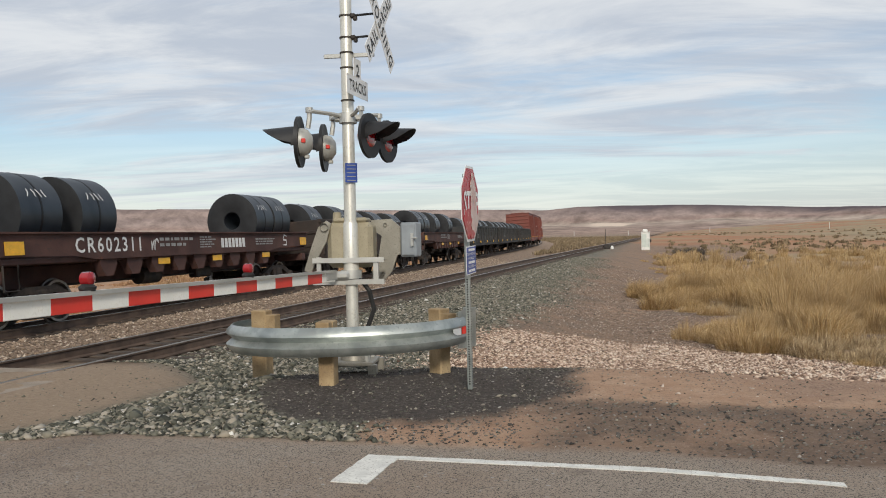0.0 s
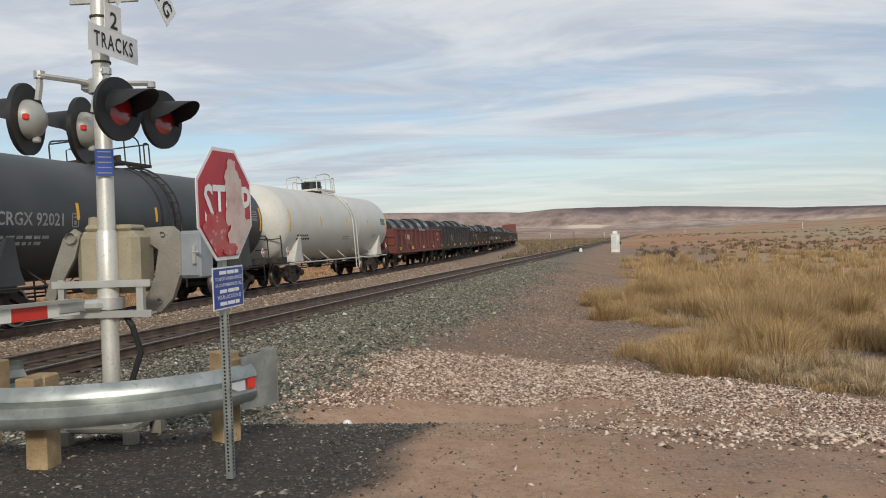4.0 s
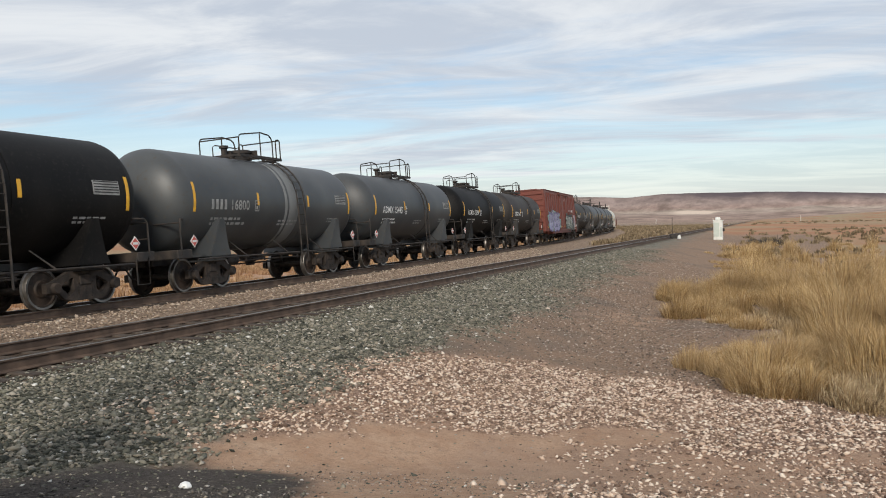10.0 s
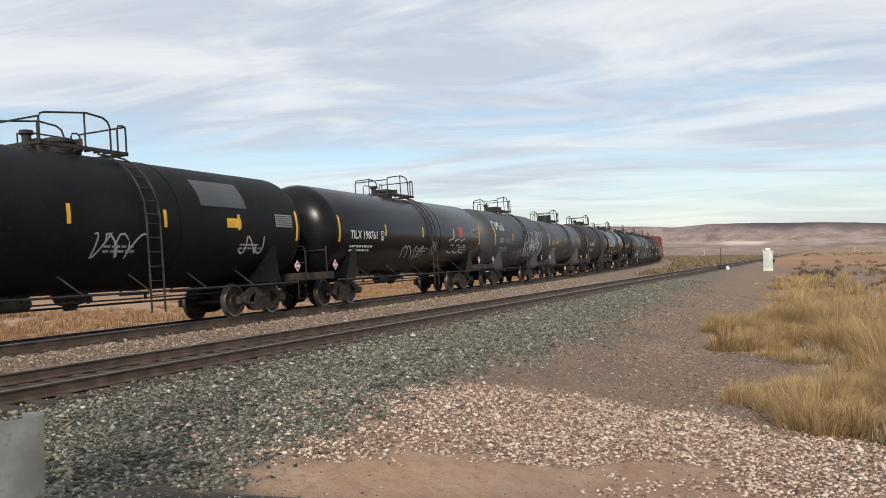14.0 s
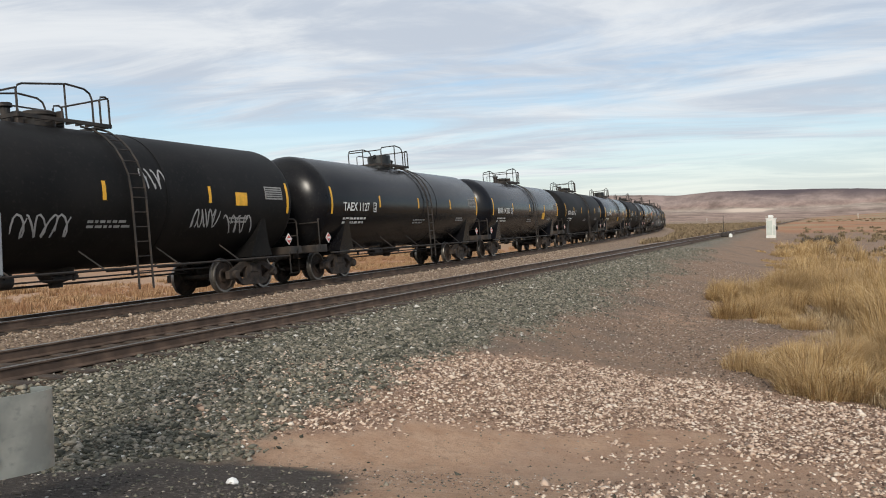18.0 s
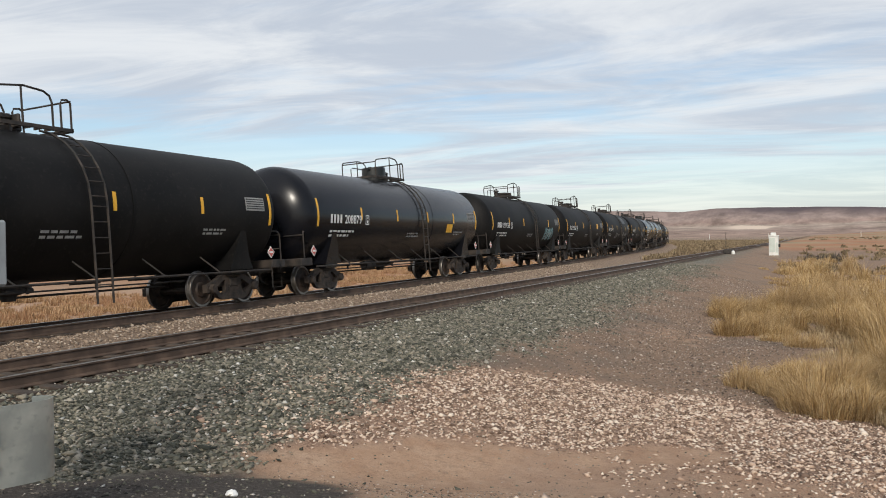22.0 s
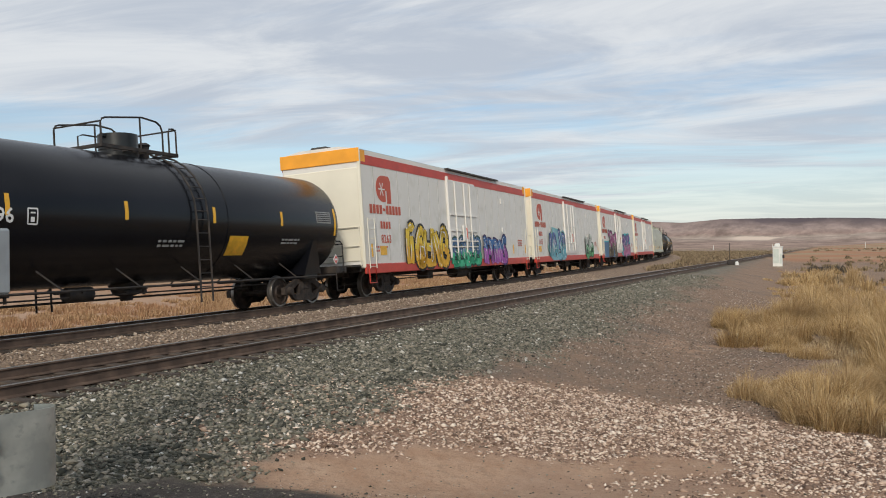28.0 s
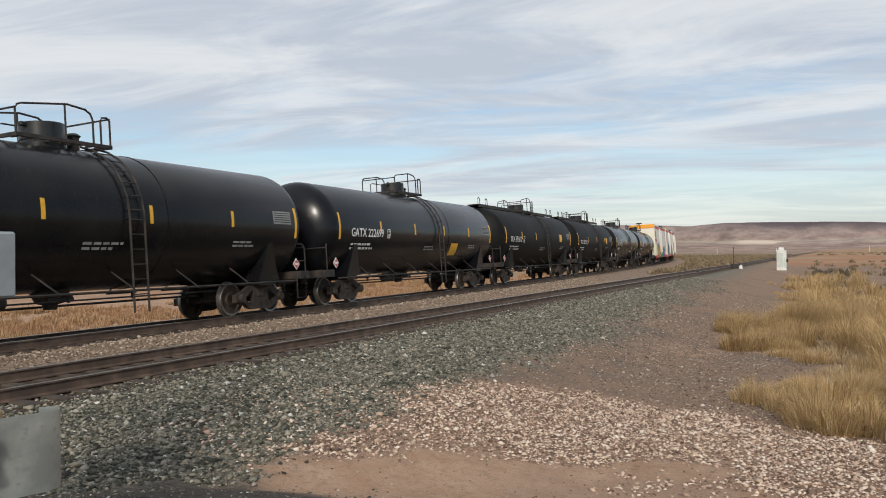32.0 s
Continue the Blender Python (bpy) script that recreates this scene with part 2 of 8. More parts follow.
M["tan"] = mat("tan_gate_case", (0.33, 0.29, 0.20), 0.55, vary=0.12, scale=4, dirt=(0.2, 0.17, 0.12))
M["linkplate"] = mat("dull_link_plate", (0.27, 0.255, 0.215), 0.5, 0.35, vary=0.15, scale=4, dirt=(0.18, 0.165, 0.135))
M["greybox"] = mat("grey_junction_box", (0.30, 0.33, 0.35), 0.5, 0.2, vary=0.1, scale=5)
M["signwhite"] = mat("white_sign_sheet", (0.74, 0.75, 0.74), 0.45, vary=0.04, scale=4)
M["stopred"] = mat("red_sign_sheet", (0.42, 0.022, 0.035), 0.4, vary=0.12, scale=5)
M["faded_red"] = mat("bleached_sign_patch", (0.66, 0.56, 0.51), 0.6, vary=0.12, scale=8, second=(0.56, 0.36, 0.33), dirt=(0.34, 0.33, 0.29), fine=13)
M["rubbed_red"] = mat("rubbed_sign_patch", (0.50, 0.14, 0.13), 0.6, vary=0.2, scale=9, second=(0.48, 0.05, 0.06), dirt=(0.66, 0.46, 0.42), fine=18)
M["blue"] = mat("blue_sign_sheet", (0.03, 0.07, 0.30), 0.4, vary=0.1, scale=5)
M["signalblack"] = mat("black_signal_paint", (0.014, 0.014, 0.015), 0.55, vary=0.2, scale=5)
M["lens"] = mat("red_lens", (0.30, 0.010, 0.014), 0.15, vary=0.1, scale=9, coat=0.6)
M["signalgrey"] = mat("grey_signal_housing", (0.40, 0.40, 0.37), 0.45, 0.2, vary=0.1, scale=6)
M["gatered"] = mat("red_gate_sheeting", (0.70, 0.045, 0.03), 0.4, vary=0.06, scale=6)
M["gatewhite"] = mat("white_gate_sheeting", (0.84, 0.83, 0.76), 0.45, vary=0.05, scale=6, dirt=(0.74, 0.72, 0.62))
M["wood"] = mat("weathered_post_wood", (0.36, 0.25, 0.13), 0.8, vary=0.25, scale=4, second=(0.46, 0.34, 0.19), dirt=(0.22, 0.15, 0.09), bump=0.4)
M["rail"] = mat("brown_rail_steel", (0.105, 0.070, 0.052), 0.75, 0.15, vary=0.25, scale=3, second=(0.15, 0.10, 0.072), bump=0.1)
M["railtop"] = mat("polished_rail_head", (0.33, 0.30, 0.27), 0.35, 0.85, vary=0.15, scale=4)
M["tie"] = mat("weathered_timber_tie", (0.065, 0.048, 0.037), 0.9, vary=0.25, scale=4, second=(0.10, 0.075, 0.056), dirt=(0.045, 0.035, 0.028), bump=0.4)
M["cabinet"] = mat("white_cabinet_paint", (0.72, 0.72, 0.68), 0.5, vary=0.06, scale=2)
M["ltgreen"] = mat("pale_door_paint", (0.55, 0.60, 0.55), 0.5, vary=0.06, scale=2)
M["concrete"] = mat("crossing_concrete", (0.30, 0.245, 0.19), 0.85, vary=0.15, scale=3, dirt=(0.24, 0.2, 0.16), bump=0.3)
M["rubber"] = mat("black_rubber", (0.02, 0.02, 0.02), 0.7, scale=5)
M["paintline"] = mat("worn_road_paint", (0.66, 0.65, 0.60), 0.7, vary=0.1, scale=9, dirt=(0.30, 0.27, 0.24), fine=60)
PAINT = {}


def paint(r, g, b):
    k = (r, g, b)
    if k not in PAINT:
        PAINT[k] = mat("spray_paint", k, 0.6, vary=0.12, scale=4)
    return PAINT[k]


# ---- mesh helpers ----
class Shape:
    """Collects vertices and faces for one mesh."""

    def __init__(self):
        self.v, self.f = [], []

    def add(self, vs, fs):
        n = len(self.v)
        self.v += [tuple(p) for p in vs]
        self.f += [tuple(i + n for i in f) for f in fs]
        return self

    def box(self, x, y, z, sx, sy, sz, bev=0.0, turn=None):
        """Centre and size; bev chamfers all edges."""
        hx, hy, hz = sx / 2, sy / 2, sz / 2
        b = min(bev, hx * 0.8, hy * 0.8, hz * 0.8)
        if b <= 0:
            vs = [(i * hx, j * hy, k * hz) for i in (-1, 1) for j in (-1, 1) for k in (-1, 1)]
            fs = [(0, 1, 3, 2), (4, 6, 7, 5), (0, 4, 5, 1), (2, 3, 7, 6), (0, 2, 6, 4), (1, 5, 7, 3)]
        else:
            vs, idx = [], {}
            for i in (-1, 1):
                for j in (-1, 1):
                    for k in (-1, 1):
                        for ax, p in enumerate(((i * hx, j * (hy - b), k * (hz - b)), (i * (hx - b), j * hy, k * (hz - b)), (i * (hx - b), j * (hy - b), k * hz))):
                            idx[i, j, k, ax] = len(vs)
                            vs.append(p)
            fs = []
            for i in (-1, 1):
                o = [(-1, -1), (-1, 1), (1, 1), (1, -1)]
                o = o if i < 0 else o[::-1]
                fs.append([idx[i, j, k, 0] for j, k in o][::-1])
                fs.append([idx[j, i, k, 1] for j, k in o])
                fs.append([idx[j, k, i, 2] for j, k in o][::-1])
                for j in (-1, 1):
                    fs.append((idx[i, j, -1, 0], idx[i, j, 1, 0], idx[i, j, 1, 1], idx[i, j, -1, 1]))
                    fs.append((idx[i, -1, j, 0], idx[i, 1, j, 0], idx[i, 1, j, 2], idx[i, -1, j, 2]))
                    fs.append((idx[-1, i, j, 1], idx[1, i, j, 1], idx[1, i, j, 2], idx[-1, i, j, 2]))
                    for k in (-1, 1):
                        fs.append((idx[i, j, k, 0], idx[i, j, k, 1], idx[i, j, k, 2]))
        if turn is not None:
            vs = [turn @ Vector(p) for p in vs]
        return self.add([(p[0] + x, p[1] + y, p[2] + z) for p in vs], fs)

    def tube(self, pts, r, n=6, caps=True):
        """A round bar along points."""
        pts = [Vector(p) for p in pts]
        rings = []
        for i, p in enumerate(pts):
            d = (pts[min(i + 1, len(pts) - 1)] - pts[max(i - 1, 0)]).normalized()
            side = d.cross(Vector((0, 0, 1)) if abs(d.z) < 0.95 else Vector((1, 0, 0))).normalized()
            other = d.cross(side)
            rings.append([p + (side * math.cos(2 * math.pi * k / n) + other * math.sin(2 * math.pi * k / n)) * r for k in range(n)])
        vs = [v for ring in rings for v in ring]
        fs = [(i * n + k, i * n + (k + 1) % n, (i + 1) * n + (k + 1) % n, (i + 1) * n + k) for i in range(len(pts) - 1) for k in range(n)]
        if caps:
            fs += [tuple(range(n))[::-1], tuple((len(pts) - 1) * n + k for k in range(n))]
        return self.add(vs, fs)

    def lathe(self, prof, n=24, axis="x", at=(0, 0, 0), a0=0.0, a1=2 * math.pi):
        """Turns (along, radius) pairs about an axis."""
        full = abs(a1 - a0 - 2 * math.pi) < 1e-6
        m = n if full else n + 1
        vs, fs = [], []
        for u, r in prof:
            for k in range(m):
                a = a0 + (a1 - a0) * k / n
                c, s = r * math.cos(a), r * math.sin(a)
                p = {"x": (u, c, s), "y": (s, u, c), "z": (c, s, u)}[axis]
                vs.append((p[0] + at[0], p[1] + at[1], p[2] + at[2]))
        for i in range(len(prof) - 1):
            for k in range(n if full else n):
                k2 = (k + 1) % m
                fs.append((i * m + k, i * m + k2, (i + 1) * m + k2, (i + 1) * m + k))
        return self.add(vs, fs)

    def plate(self, outline, y0, y1):
        """An outline of (x, z) pairs pushed from y0 to y1."""
        n = len(outline)
        vs = [(x, y0, z) for x, z in outline] + [(x, y1, z) for x, z in outline]
        fs = [tuple(range(n)), tuple(range(n, 2 * n))[::-1]] + [(i, i + n, (i + 1) % n + n, (i + 1) % n) for i in range(n)]
        return self.add(vs, fs)

    def mesh(self, name, smooth=32):
        me = bpy.data.meshes.new(name)
        me.from_pydata(self.v, [], self.f)
        if smooth:
            me.polygons.foreach_set("use_smooth", [True] * len(me.polygons))
            me.set_sharp_from_angle(angle=radians(smooth))
        me.validate()
        bm = bmesh.new()
        bm.from_mesh(me)
        bmesh.ops.recalc_face_normals(bm, faces=bm.faces)
        bm.to_mesh(me)
        bm.free()
        return me


CACHE = {}


def shared(key, make, material, smooth=32):
    """A mesh made once for each key and material."""
    k = (key, material.name)
    if k not in CACHE:
        me = make().mesh(str(key[0] if isinstance(key, tuple) else key), smooth)
        me.materials.append(material)
        CACHE[k] = me
    return CACHE[k]


def part(name, shape, material, parent, label="", smooth=32, at=None):
    me = shape if isinstance(shape, bpy.types.Mesh) else shape.mesh(name, smooth)
    if not isinstance(shape, bpy.types.Mesh):
        me.materials.append(material)
    ob = new(name, me)
    ob.parent = parent
    if at is not None:
        ob.matrix_basis = at
    if label:
        tagged(ob, label)
    return ob


def thing(name, label, category, m=None, group="", kind=""):
    ob = new(name)
    if m is not None:
        ob.matrix_basis = m
    return tagged(ob, label, category, group, kind)


def text_mesh(words, size, material, wrap=None, spacing=1.0, shear=0.0):
    """Flat letters in the x, z plane, facing -y; wrap bends them onto a tank (radius, height of the line above its axis)."""
    key = ("text", words, size, wrap, material.name)
    if key in CACHE:
        return CACHE[key]
    cu = bpy.data.curves.new("lettering", "FONT")
    cu.body, cu.size, cu.space_character, cu.shear, cu.resolution_u = words, size, spacing, shear, 2
    cu.offset = size * 0.016
    tmp = bpy.data.objects.new("lettering", cu)
    scene.collection.objects.link(tmp)
    dg = bpy.context.evaluated_depsgraph_get()
    me = bpy.data.meshes.new_from_object(tmp.evaluated_get(dg))
    bpy.data.objects.remove(tmp)
    bpy.data.curves.remove(cu)
    for v in me.vertices:
        x, z = v.co.x, v.co.y
        if wrap:
            rad, h = wrap
            a = math.asin(h / rad) + z / rad
            v.co = (x, -(rad + 0.006) * math.cos(a), (rad + 0.006) * math.sin(a))
        else:
            v.co = (x, 0, z)
    me.materials.clear()
    me.materials.append(material)
    CACHE[key] = me
    return me


# ---- ground ----
def hash2(i, j, seed):
    n = (i * 374761393 + j * 668265263 + seed * 974711) & 0x7FFFFFFF
    n = ((n ^ (n >> 13)) * 1274126177) & 0x7FFFFFFF
    return ((n ^ (n >> 16)) & 0xFFFF) / 65535.0


def vnoise(x, y, scale, seed=0):
    """Smooth value noise from 0 to 1."""
    x, y = np.asarray(x) / scale, np.asarray(y) / scale
    i, j = np.floor(x).astype(np.int64), np.floor(y).astype(np.int64)
    fx, fy = x - i, y - j
    fx, fy = fx * fx * (3 - 2 * fx), fy * fy * (3 - 2 * fy)
    a, b = hash2(i, j, seed), hash2(i + 1, j, seed)
    c, d = hash2(i, j + 1, seed), hash2(i + 1, j + 1, seed)
    return (a + (b - a) * fx) * (1 - fy) + (c + (d - c) * fx) * fy


def fbm(x, y, scale, seed=0, n=4):
    return sum(vnoise(x, y, scale / 2 ** k, seed + k) * 0.5 ** k for k in range(n)) / sum(0.5 ** k for k in range(n))


def step(lo, hi, v):
    t = np.clip((v - lo) / (hi - lo), 0, 1)
    return t * t * (3 - 2 * t)


def road_edge(x):
    """y of the asphalt's far edge."""
    return 6.35 - 0.13 * x


def ground_z(x, y):
    x, y = np.asarray(x, float), np.asarray(y, float)
    nd, fd = near_side(x, y), far_side(x, y)
    rd = np.hypot(x - 4, y - 15)
    low = -1.32 + 0.16 * (fbm(x, y, 9, 3) - 0.5) + 0.5 * (fbm(x, y, 60, 8) - 0.5) * step(30, 120, rd)
    low = low + 1.2 * step(60, 260, rd) + 16.0 * (fbm(x, y, 700, 21) - 0.45) * step(450, 2200, rd)
    low = low + 14.0 * step(80, 420, x - 0.1 * y) * step(200, 700, y) * (0.4 + 0.9 * fbm(x, y, 160, 5))
    pad = -0.035 * np.maximum(x - 1.5, 0) - 0.19 * step(4.8, 2.0, nd)
    along = y + 0.06 * x
    ramp = step(9.4, 16.5, along + 0.9 * step(0.0, 3.0, -x - 0.3) - 2.6 * step(3.4, 4.6, -x))
    base = pad * (1 - ramp) + low * ramp
    base = np.where(y < 9.4, pad * (1 - step(7.5, 14, x) * step(7.0, 10.0, y)) + low * step(7.5, 14, x) * step(7.0, 10.0, y), base)
    left = step(1.0, 6.0, -fd)
    base = np.where(fd < 0, base * (1 - left) + np.minimum(low, -0.9 + 0 * low) * left, base)
    shoulder = np.interp(np.abs(nd), [0, 1.6, 2.6, 4.0, 5.0, 6.5, 9.0], [-0.385, -0.40, -0.50, -0.58, -0.76, -1.08, -1.5])
    bed = -0.35 - np.maximum(np.abs(fd + 0.0) - 1.9, 0) * 0.30 + np.clip(fd, -1.5, 1.5) * 0.055
    top = np.maximum(np.where(np.abs(nd) < 8, shoulder, -9), np.where(np.abs(fd) < 5, bed, -9))
    mid = (nd < 0) & (fd > 0)
    base = np.where(mid, np.minimum(base, -0.60), base)
    k = 0.10
    h = np.clip(0.5 + 0.5 * (top - base) / k, 0, 1)
    z = base * (1 - h) + top * h + k * h * (1 - h)
    close = step(30, 12, rd)
    z = z + 0.03 * (fbm(x, y, 0.9, 31) - 0.5) * close * (y > road_edge(x))
    return z


def ballast_edge(y):
    """x at which the crushed ballast gives way to gravel and loam."""
    return np.interp(y, [6, 8.3, 10.0, 13.5, 15.4, 17.7, 20.2, 21.7, 23.6, 30.5, 49, 69, 110, 200], [-0.2, -0.7, -1.2, -1.05, -0.95, -0.6, -0.1, 0.6, 1.1, 2.2, 4.8, 8.4, 15.4, 32])


def zones(x, y):
    """How much of each soil lies at a place."""
    nd, fd = near_side(x, y), far_side(x, y)
    n1, n2 = fbm(x, y, 2.2, 40), fbm(x, y, 0.7, 44)
    n3 = fbm(x, y, 0.22, 47, 2)
    wob = (n1 - 0.5) * 1.6 + (n2 - 0.5) * 0.9 + (n3 - 0.5) * 0.7
    asphalt = step(0.10, -0.10, y - road_edge(x) + (n2 - 0.5) * 0.25)
    soft = 0.25 + 0.05 * np.clip(y - 15, 0, 30)
    ballast = step(1.0, -1.0, (x - ballast_edge(y) + wob * (0.75 + 0.03 * np.clip(y - 15, 0, 30))) / soft) * step(-7.6, -6.8, fd)
    ballast = ballast * (1 - asphalt)
    apron = step(0.22, -0.22, np.hypot((x + 5.2) / 1.9, (y - 9.4) / 2.6) - 1.0 + wob * 0.16)
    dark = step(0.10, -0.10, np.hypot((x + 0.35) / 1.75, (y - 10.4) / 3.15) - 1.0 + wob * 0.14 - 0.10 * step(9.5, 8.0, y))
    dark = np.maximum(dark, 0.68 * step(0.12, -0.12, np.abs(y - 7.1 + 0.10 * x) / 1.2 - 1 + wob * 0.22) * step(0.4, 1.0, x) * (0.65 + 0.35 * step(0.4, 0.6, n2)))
    low = np.interp(x, [-1.2, -0.4, 0.1, 1.0, 1.7, 2.5, 3.4, 6], [13.9, 14.7, 15.5, 16.5, 17.0, 17.3, 16.6, 16.0])
    high = np.interp(x, [-1.2, -0.1, 1.1, 2.1, 3.7, 4.7, 5.5, 6.9, 9], [18.8, 20.2, 21.3, 21.9, 21.9, 21.5, 20.4, 18.9, 17.0])
    pinkband = step(-0.45, 0.45, y - low + wob * 1.2) * step(0.5, -0.5, y - high + wob * 1.3) * step(12.0, 9.0, x)
    side = step(2.6, 3.8, x + wob * 0.8) * step(8.2, 9.4, y + wob) * step(0.5, -0.5, y - high + wob * 0.8) * (0.30 + 0.40 * step(0.42, 0.60, fbm(x, y, 1.3, 51)))
    pinkband = np.maximum(pinkband * (0.72 + 0.28 * step(0.36, 0.56, fbm(x, y, 1.0, 53))), side)
    bare = step(1.15, 0.75, np.hypot((x - 3.6) / 0.95, (y - 17.2) / 0.5) + wob * 0.3)
    pinkband = np.clip(pinkband * (1 - 0.8 * bare), 0, 1)
    loam = step(-0.4, 0.5, y - high + wob * 0.9) * step(175, 135, y) * step(14, 10, x - edge_x(y) + wob) * step(-1.6, -0.4, x - ballast_edge(y))
    pale = step(0.5, 0.15, np.abs(y - 29.0 - 0.5 * (x - 3) + 2.0 * wob)) * step(2.2, 3.2, x)
    loam = loam * (1 - 0.55 * pale)
    far = step(45, 80, np.hypot(x, y))
    between = np.maximum(step(-1.5, -2.0, nd + wob * 0.25), 0) * step(-7.6, -6.8, fd)
    rusty = step(1.75, 1.25, np.abs(nd) + wob * 0.2)
    return asphalt, ballast, np.clip(apron, 0, 1), dark, pinkband, loam, far, between, rusty


def edge_x(y):
    """x at which the dry grass begins."""
    return np.interp(y, [12, 15.6, 17.8, 19.3, 20.4, 22, 25, 28.7, 34, 38, 45, 53, 67, 84, 111, 160], [14.5, 10.4, 8.3, 7.0, 6.3, 5.5, 5.4, 6.9, 6.1, 6.6, 8.4, 9.8, 11.8, 14.4, 20.5, 30])


def spread(a, b, h, grow):
    """Steps from a to b, h apart in the fine stretch and growing outside it."""
    out, d = [b[1]], h
    fine = list(np.arange(b[0], b[1], h))
    hi, x, d = [], b[1], h
    while x < a[1]:
        hi.append(x)
        d *= grow
        x += d
    hi.append(a[1])
    lo, x, d = [], b[0] - h, h
    while x > a[0]:
        lo.append(x)
        d *= grow
        x -= d
    lo.append(a[0])
    return np.array(lo[::-1] + fine + hi)


gx, gy = spread((-4400, 4400), (-8, 12), 0.10, 1.075), spread((-900, 4600), (3.5, 30), 0.11, 1.05)
GX, GY = np.meshgrid(gx, gy)
GZ = ground_z(GX, GY)
nx, ny = len(gx), len(gy)
me = bpy.data.meshes.new("ground")
q = (np.arange(ny - 1)[:, None] * nx + np.arange(nx - 1)[None, :]).ravel()
faces = np.stack([q, q + 1, q + nx + 1, q + nx], 1)
me.vertices.add(nx * ny)
me.vertices.foreach_set("co", np.stack([GX, GY, GZ], -1).astype(np.float32).ravel())
me.loops.add(faces.size)
me.loops.foreach_set("vertex_index", faces.astype(np.int32).ravel())
me.polygons.add(len(faces))
me.polygons.foreach_set("loop_start", (np.arange(len(faces)) * 4).astype(np.int32))
me.polygons.foreach_set("use_smooth", [True] * len(faces))
me.update()
for name, z in zip(("asphalt", "ballast", "apron", "darksoil", "pinkgravel", "loam", "plain", "between", "rusty"), zones(GX, GY)):
    at = me.attributes.new(name, "FLOAT", "POINT")
    at.data.foreach_set("value", np.asarray(z, np.float32).ravel())


def ground_material():
    m = bpy.data.materials.new("desert_ground")
    m.use_nodes = True
    t = m.node_tree
    b = t.nodes["Principled BSDF"]
    b.inputs["Roughness"].default_value = 0.95
    b.inputs["Specular IOR Level"].default_value = 0.15
    tc = t.nodes.new("ShaderNodeTexCoord")

    def tex(scale, detail=5, rough=0.6, kind="ShaderNodeTexNoise"):
        n = t.nodes.new(kind)
        n.inputs["Scale"].default_value = scale
        if kind == "ShaderNodeTexNoise":
            n.inputs["Detail"].default_value, n.inputs["Roughness"].default_value = detail, rough
        t.links.new(tc.outputs["Object"], n.inputs["Vector"])
        return n

    def mixed(f, a, b2, lo=0.0, hi=1.0):
        n = t.nodes.new("ShaderNodeMix")
        n.data_type = "RGBA"
        r = t.nodes.new("ShaderNodeMapRange")
        r.inputs["From Min"].default_value, r.inputs["From Max"].default_value = lo, hi
        t.links.new(f, r.inputs["Value"])
        t.links.new(r.outputs[0], n.inputs["Factor"])
        for s, v in (("A", a), ("B", b2)):
            if isinstance(v, tuple):
                n.inputs[s].default_value = (*v, 1)
            else:
                t.links.new(v, n.inputs[s])
        return n.outputs["Result"]

    def attr(name):
        n = t.nodes.new("ShaderNodeAttribute")
        n.attribute_name = name
        return n.outputs["Fac"]

    broad, middle, fine, grit = tex(0.35).outputs["Fac"], tex(2.5).outputs["Fac"], tex(16, 6, 0.7).outputs["Fac"], tex(70, 4, 0.7).outputs["Fac"]
    stones = tex(22, kind="ShaderNodeTexVoronoi")
    pebbles = tex(45, kind="ShaderNodeTexVoronoi")
    earth = mixed(middle, (0.43, 0.265, 0.17), (0.54, 0.375, 0.26), 0.3, 0.7)
    earth = mixed(tex(5.5, 6, 0.7).outputs["Fac"], earth, (0.30, 0.20, 0.14), 0.55, 0.72)
    earth = mixed(fine, earth, (0.33, 0.205, 0.135), 0.5, 0.75)
    earth = mixed(broad, earth, (0.38, 0.26, 0.19), 0.5, 0.8)
    earth = mixed(grit, earth, (0.17, 0.10, 0.07), 0.55, 0.75)
    earth = mixed(pebbles.outputs["Color"], earth, (0.42, 0.33, 0.26), 0.88, 0.96)
    pink = mixed(pebbles.outputs["Color"], (0.15, 0.09, 0.065), (0.44, 0.31, 0.23), 0.1, 0.9)
    pink = mixed(grit, pink, (0.19, 0.12, 0.09), 0.5, 0.75)
    bal = mixed(stones.outputs["Color"], (0.08, 0.077, 0.063), (0.30, 0.28, 0.222), 0.1, 1.0)
    bal = mixed(middle, bal, (0.14, 0.12, 0.09), 0.56, 0.78)
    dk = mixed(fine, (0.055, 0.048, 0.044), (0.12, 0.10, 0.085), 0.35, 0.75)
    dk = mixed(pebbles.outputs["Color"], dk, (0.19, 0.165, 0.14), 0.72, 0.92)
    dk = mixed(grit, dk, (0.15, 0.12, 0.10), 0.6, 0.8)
    asp = mixed(grit, (0.28, 0.23, 0.185), (0.46, 0.39, 0.32), 0.3, 0.7)
    asp = mixed(broad, asp, (0.33, 0.245, 0.18), 0.42, 0.72)
    specks = tex(120, kind="ShaderNodeTexVoronoi")
    asp = mixed(specks.outputs["Color"], asp, (0.10, 0.09, 0.08), 0.62, 0.82)
    asp = mixed(pebbles.outputs["Color"], asp, (0.40, 0.37, 0.33), 0.86, 0.95)
    asp = mixed(middle, asp, (0.22, 0.18, 0.15), 0.60, 0.76)
    apr = mixed(fine, (0.29, 0.215, 0.155), (0.39, 0.30, 0.215), 0.35, 0.65)
    loam = mixed(fine, (0.19, 0.127, 0.09), (0.37, 0.257, 0.18), 0.35, 0.7)
    loam = mixed(broad, loam, (0.16, 0.127, 0.105), 0.52, 0.72)
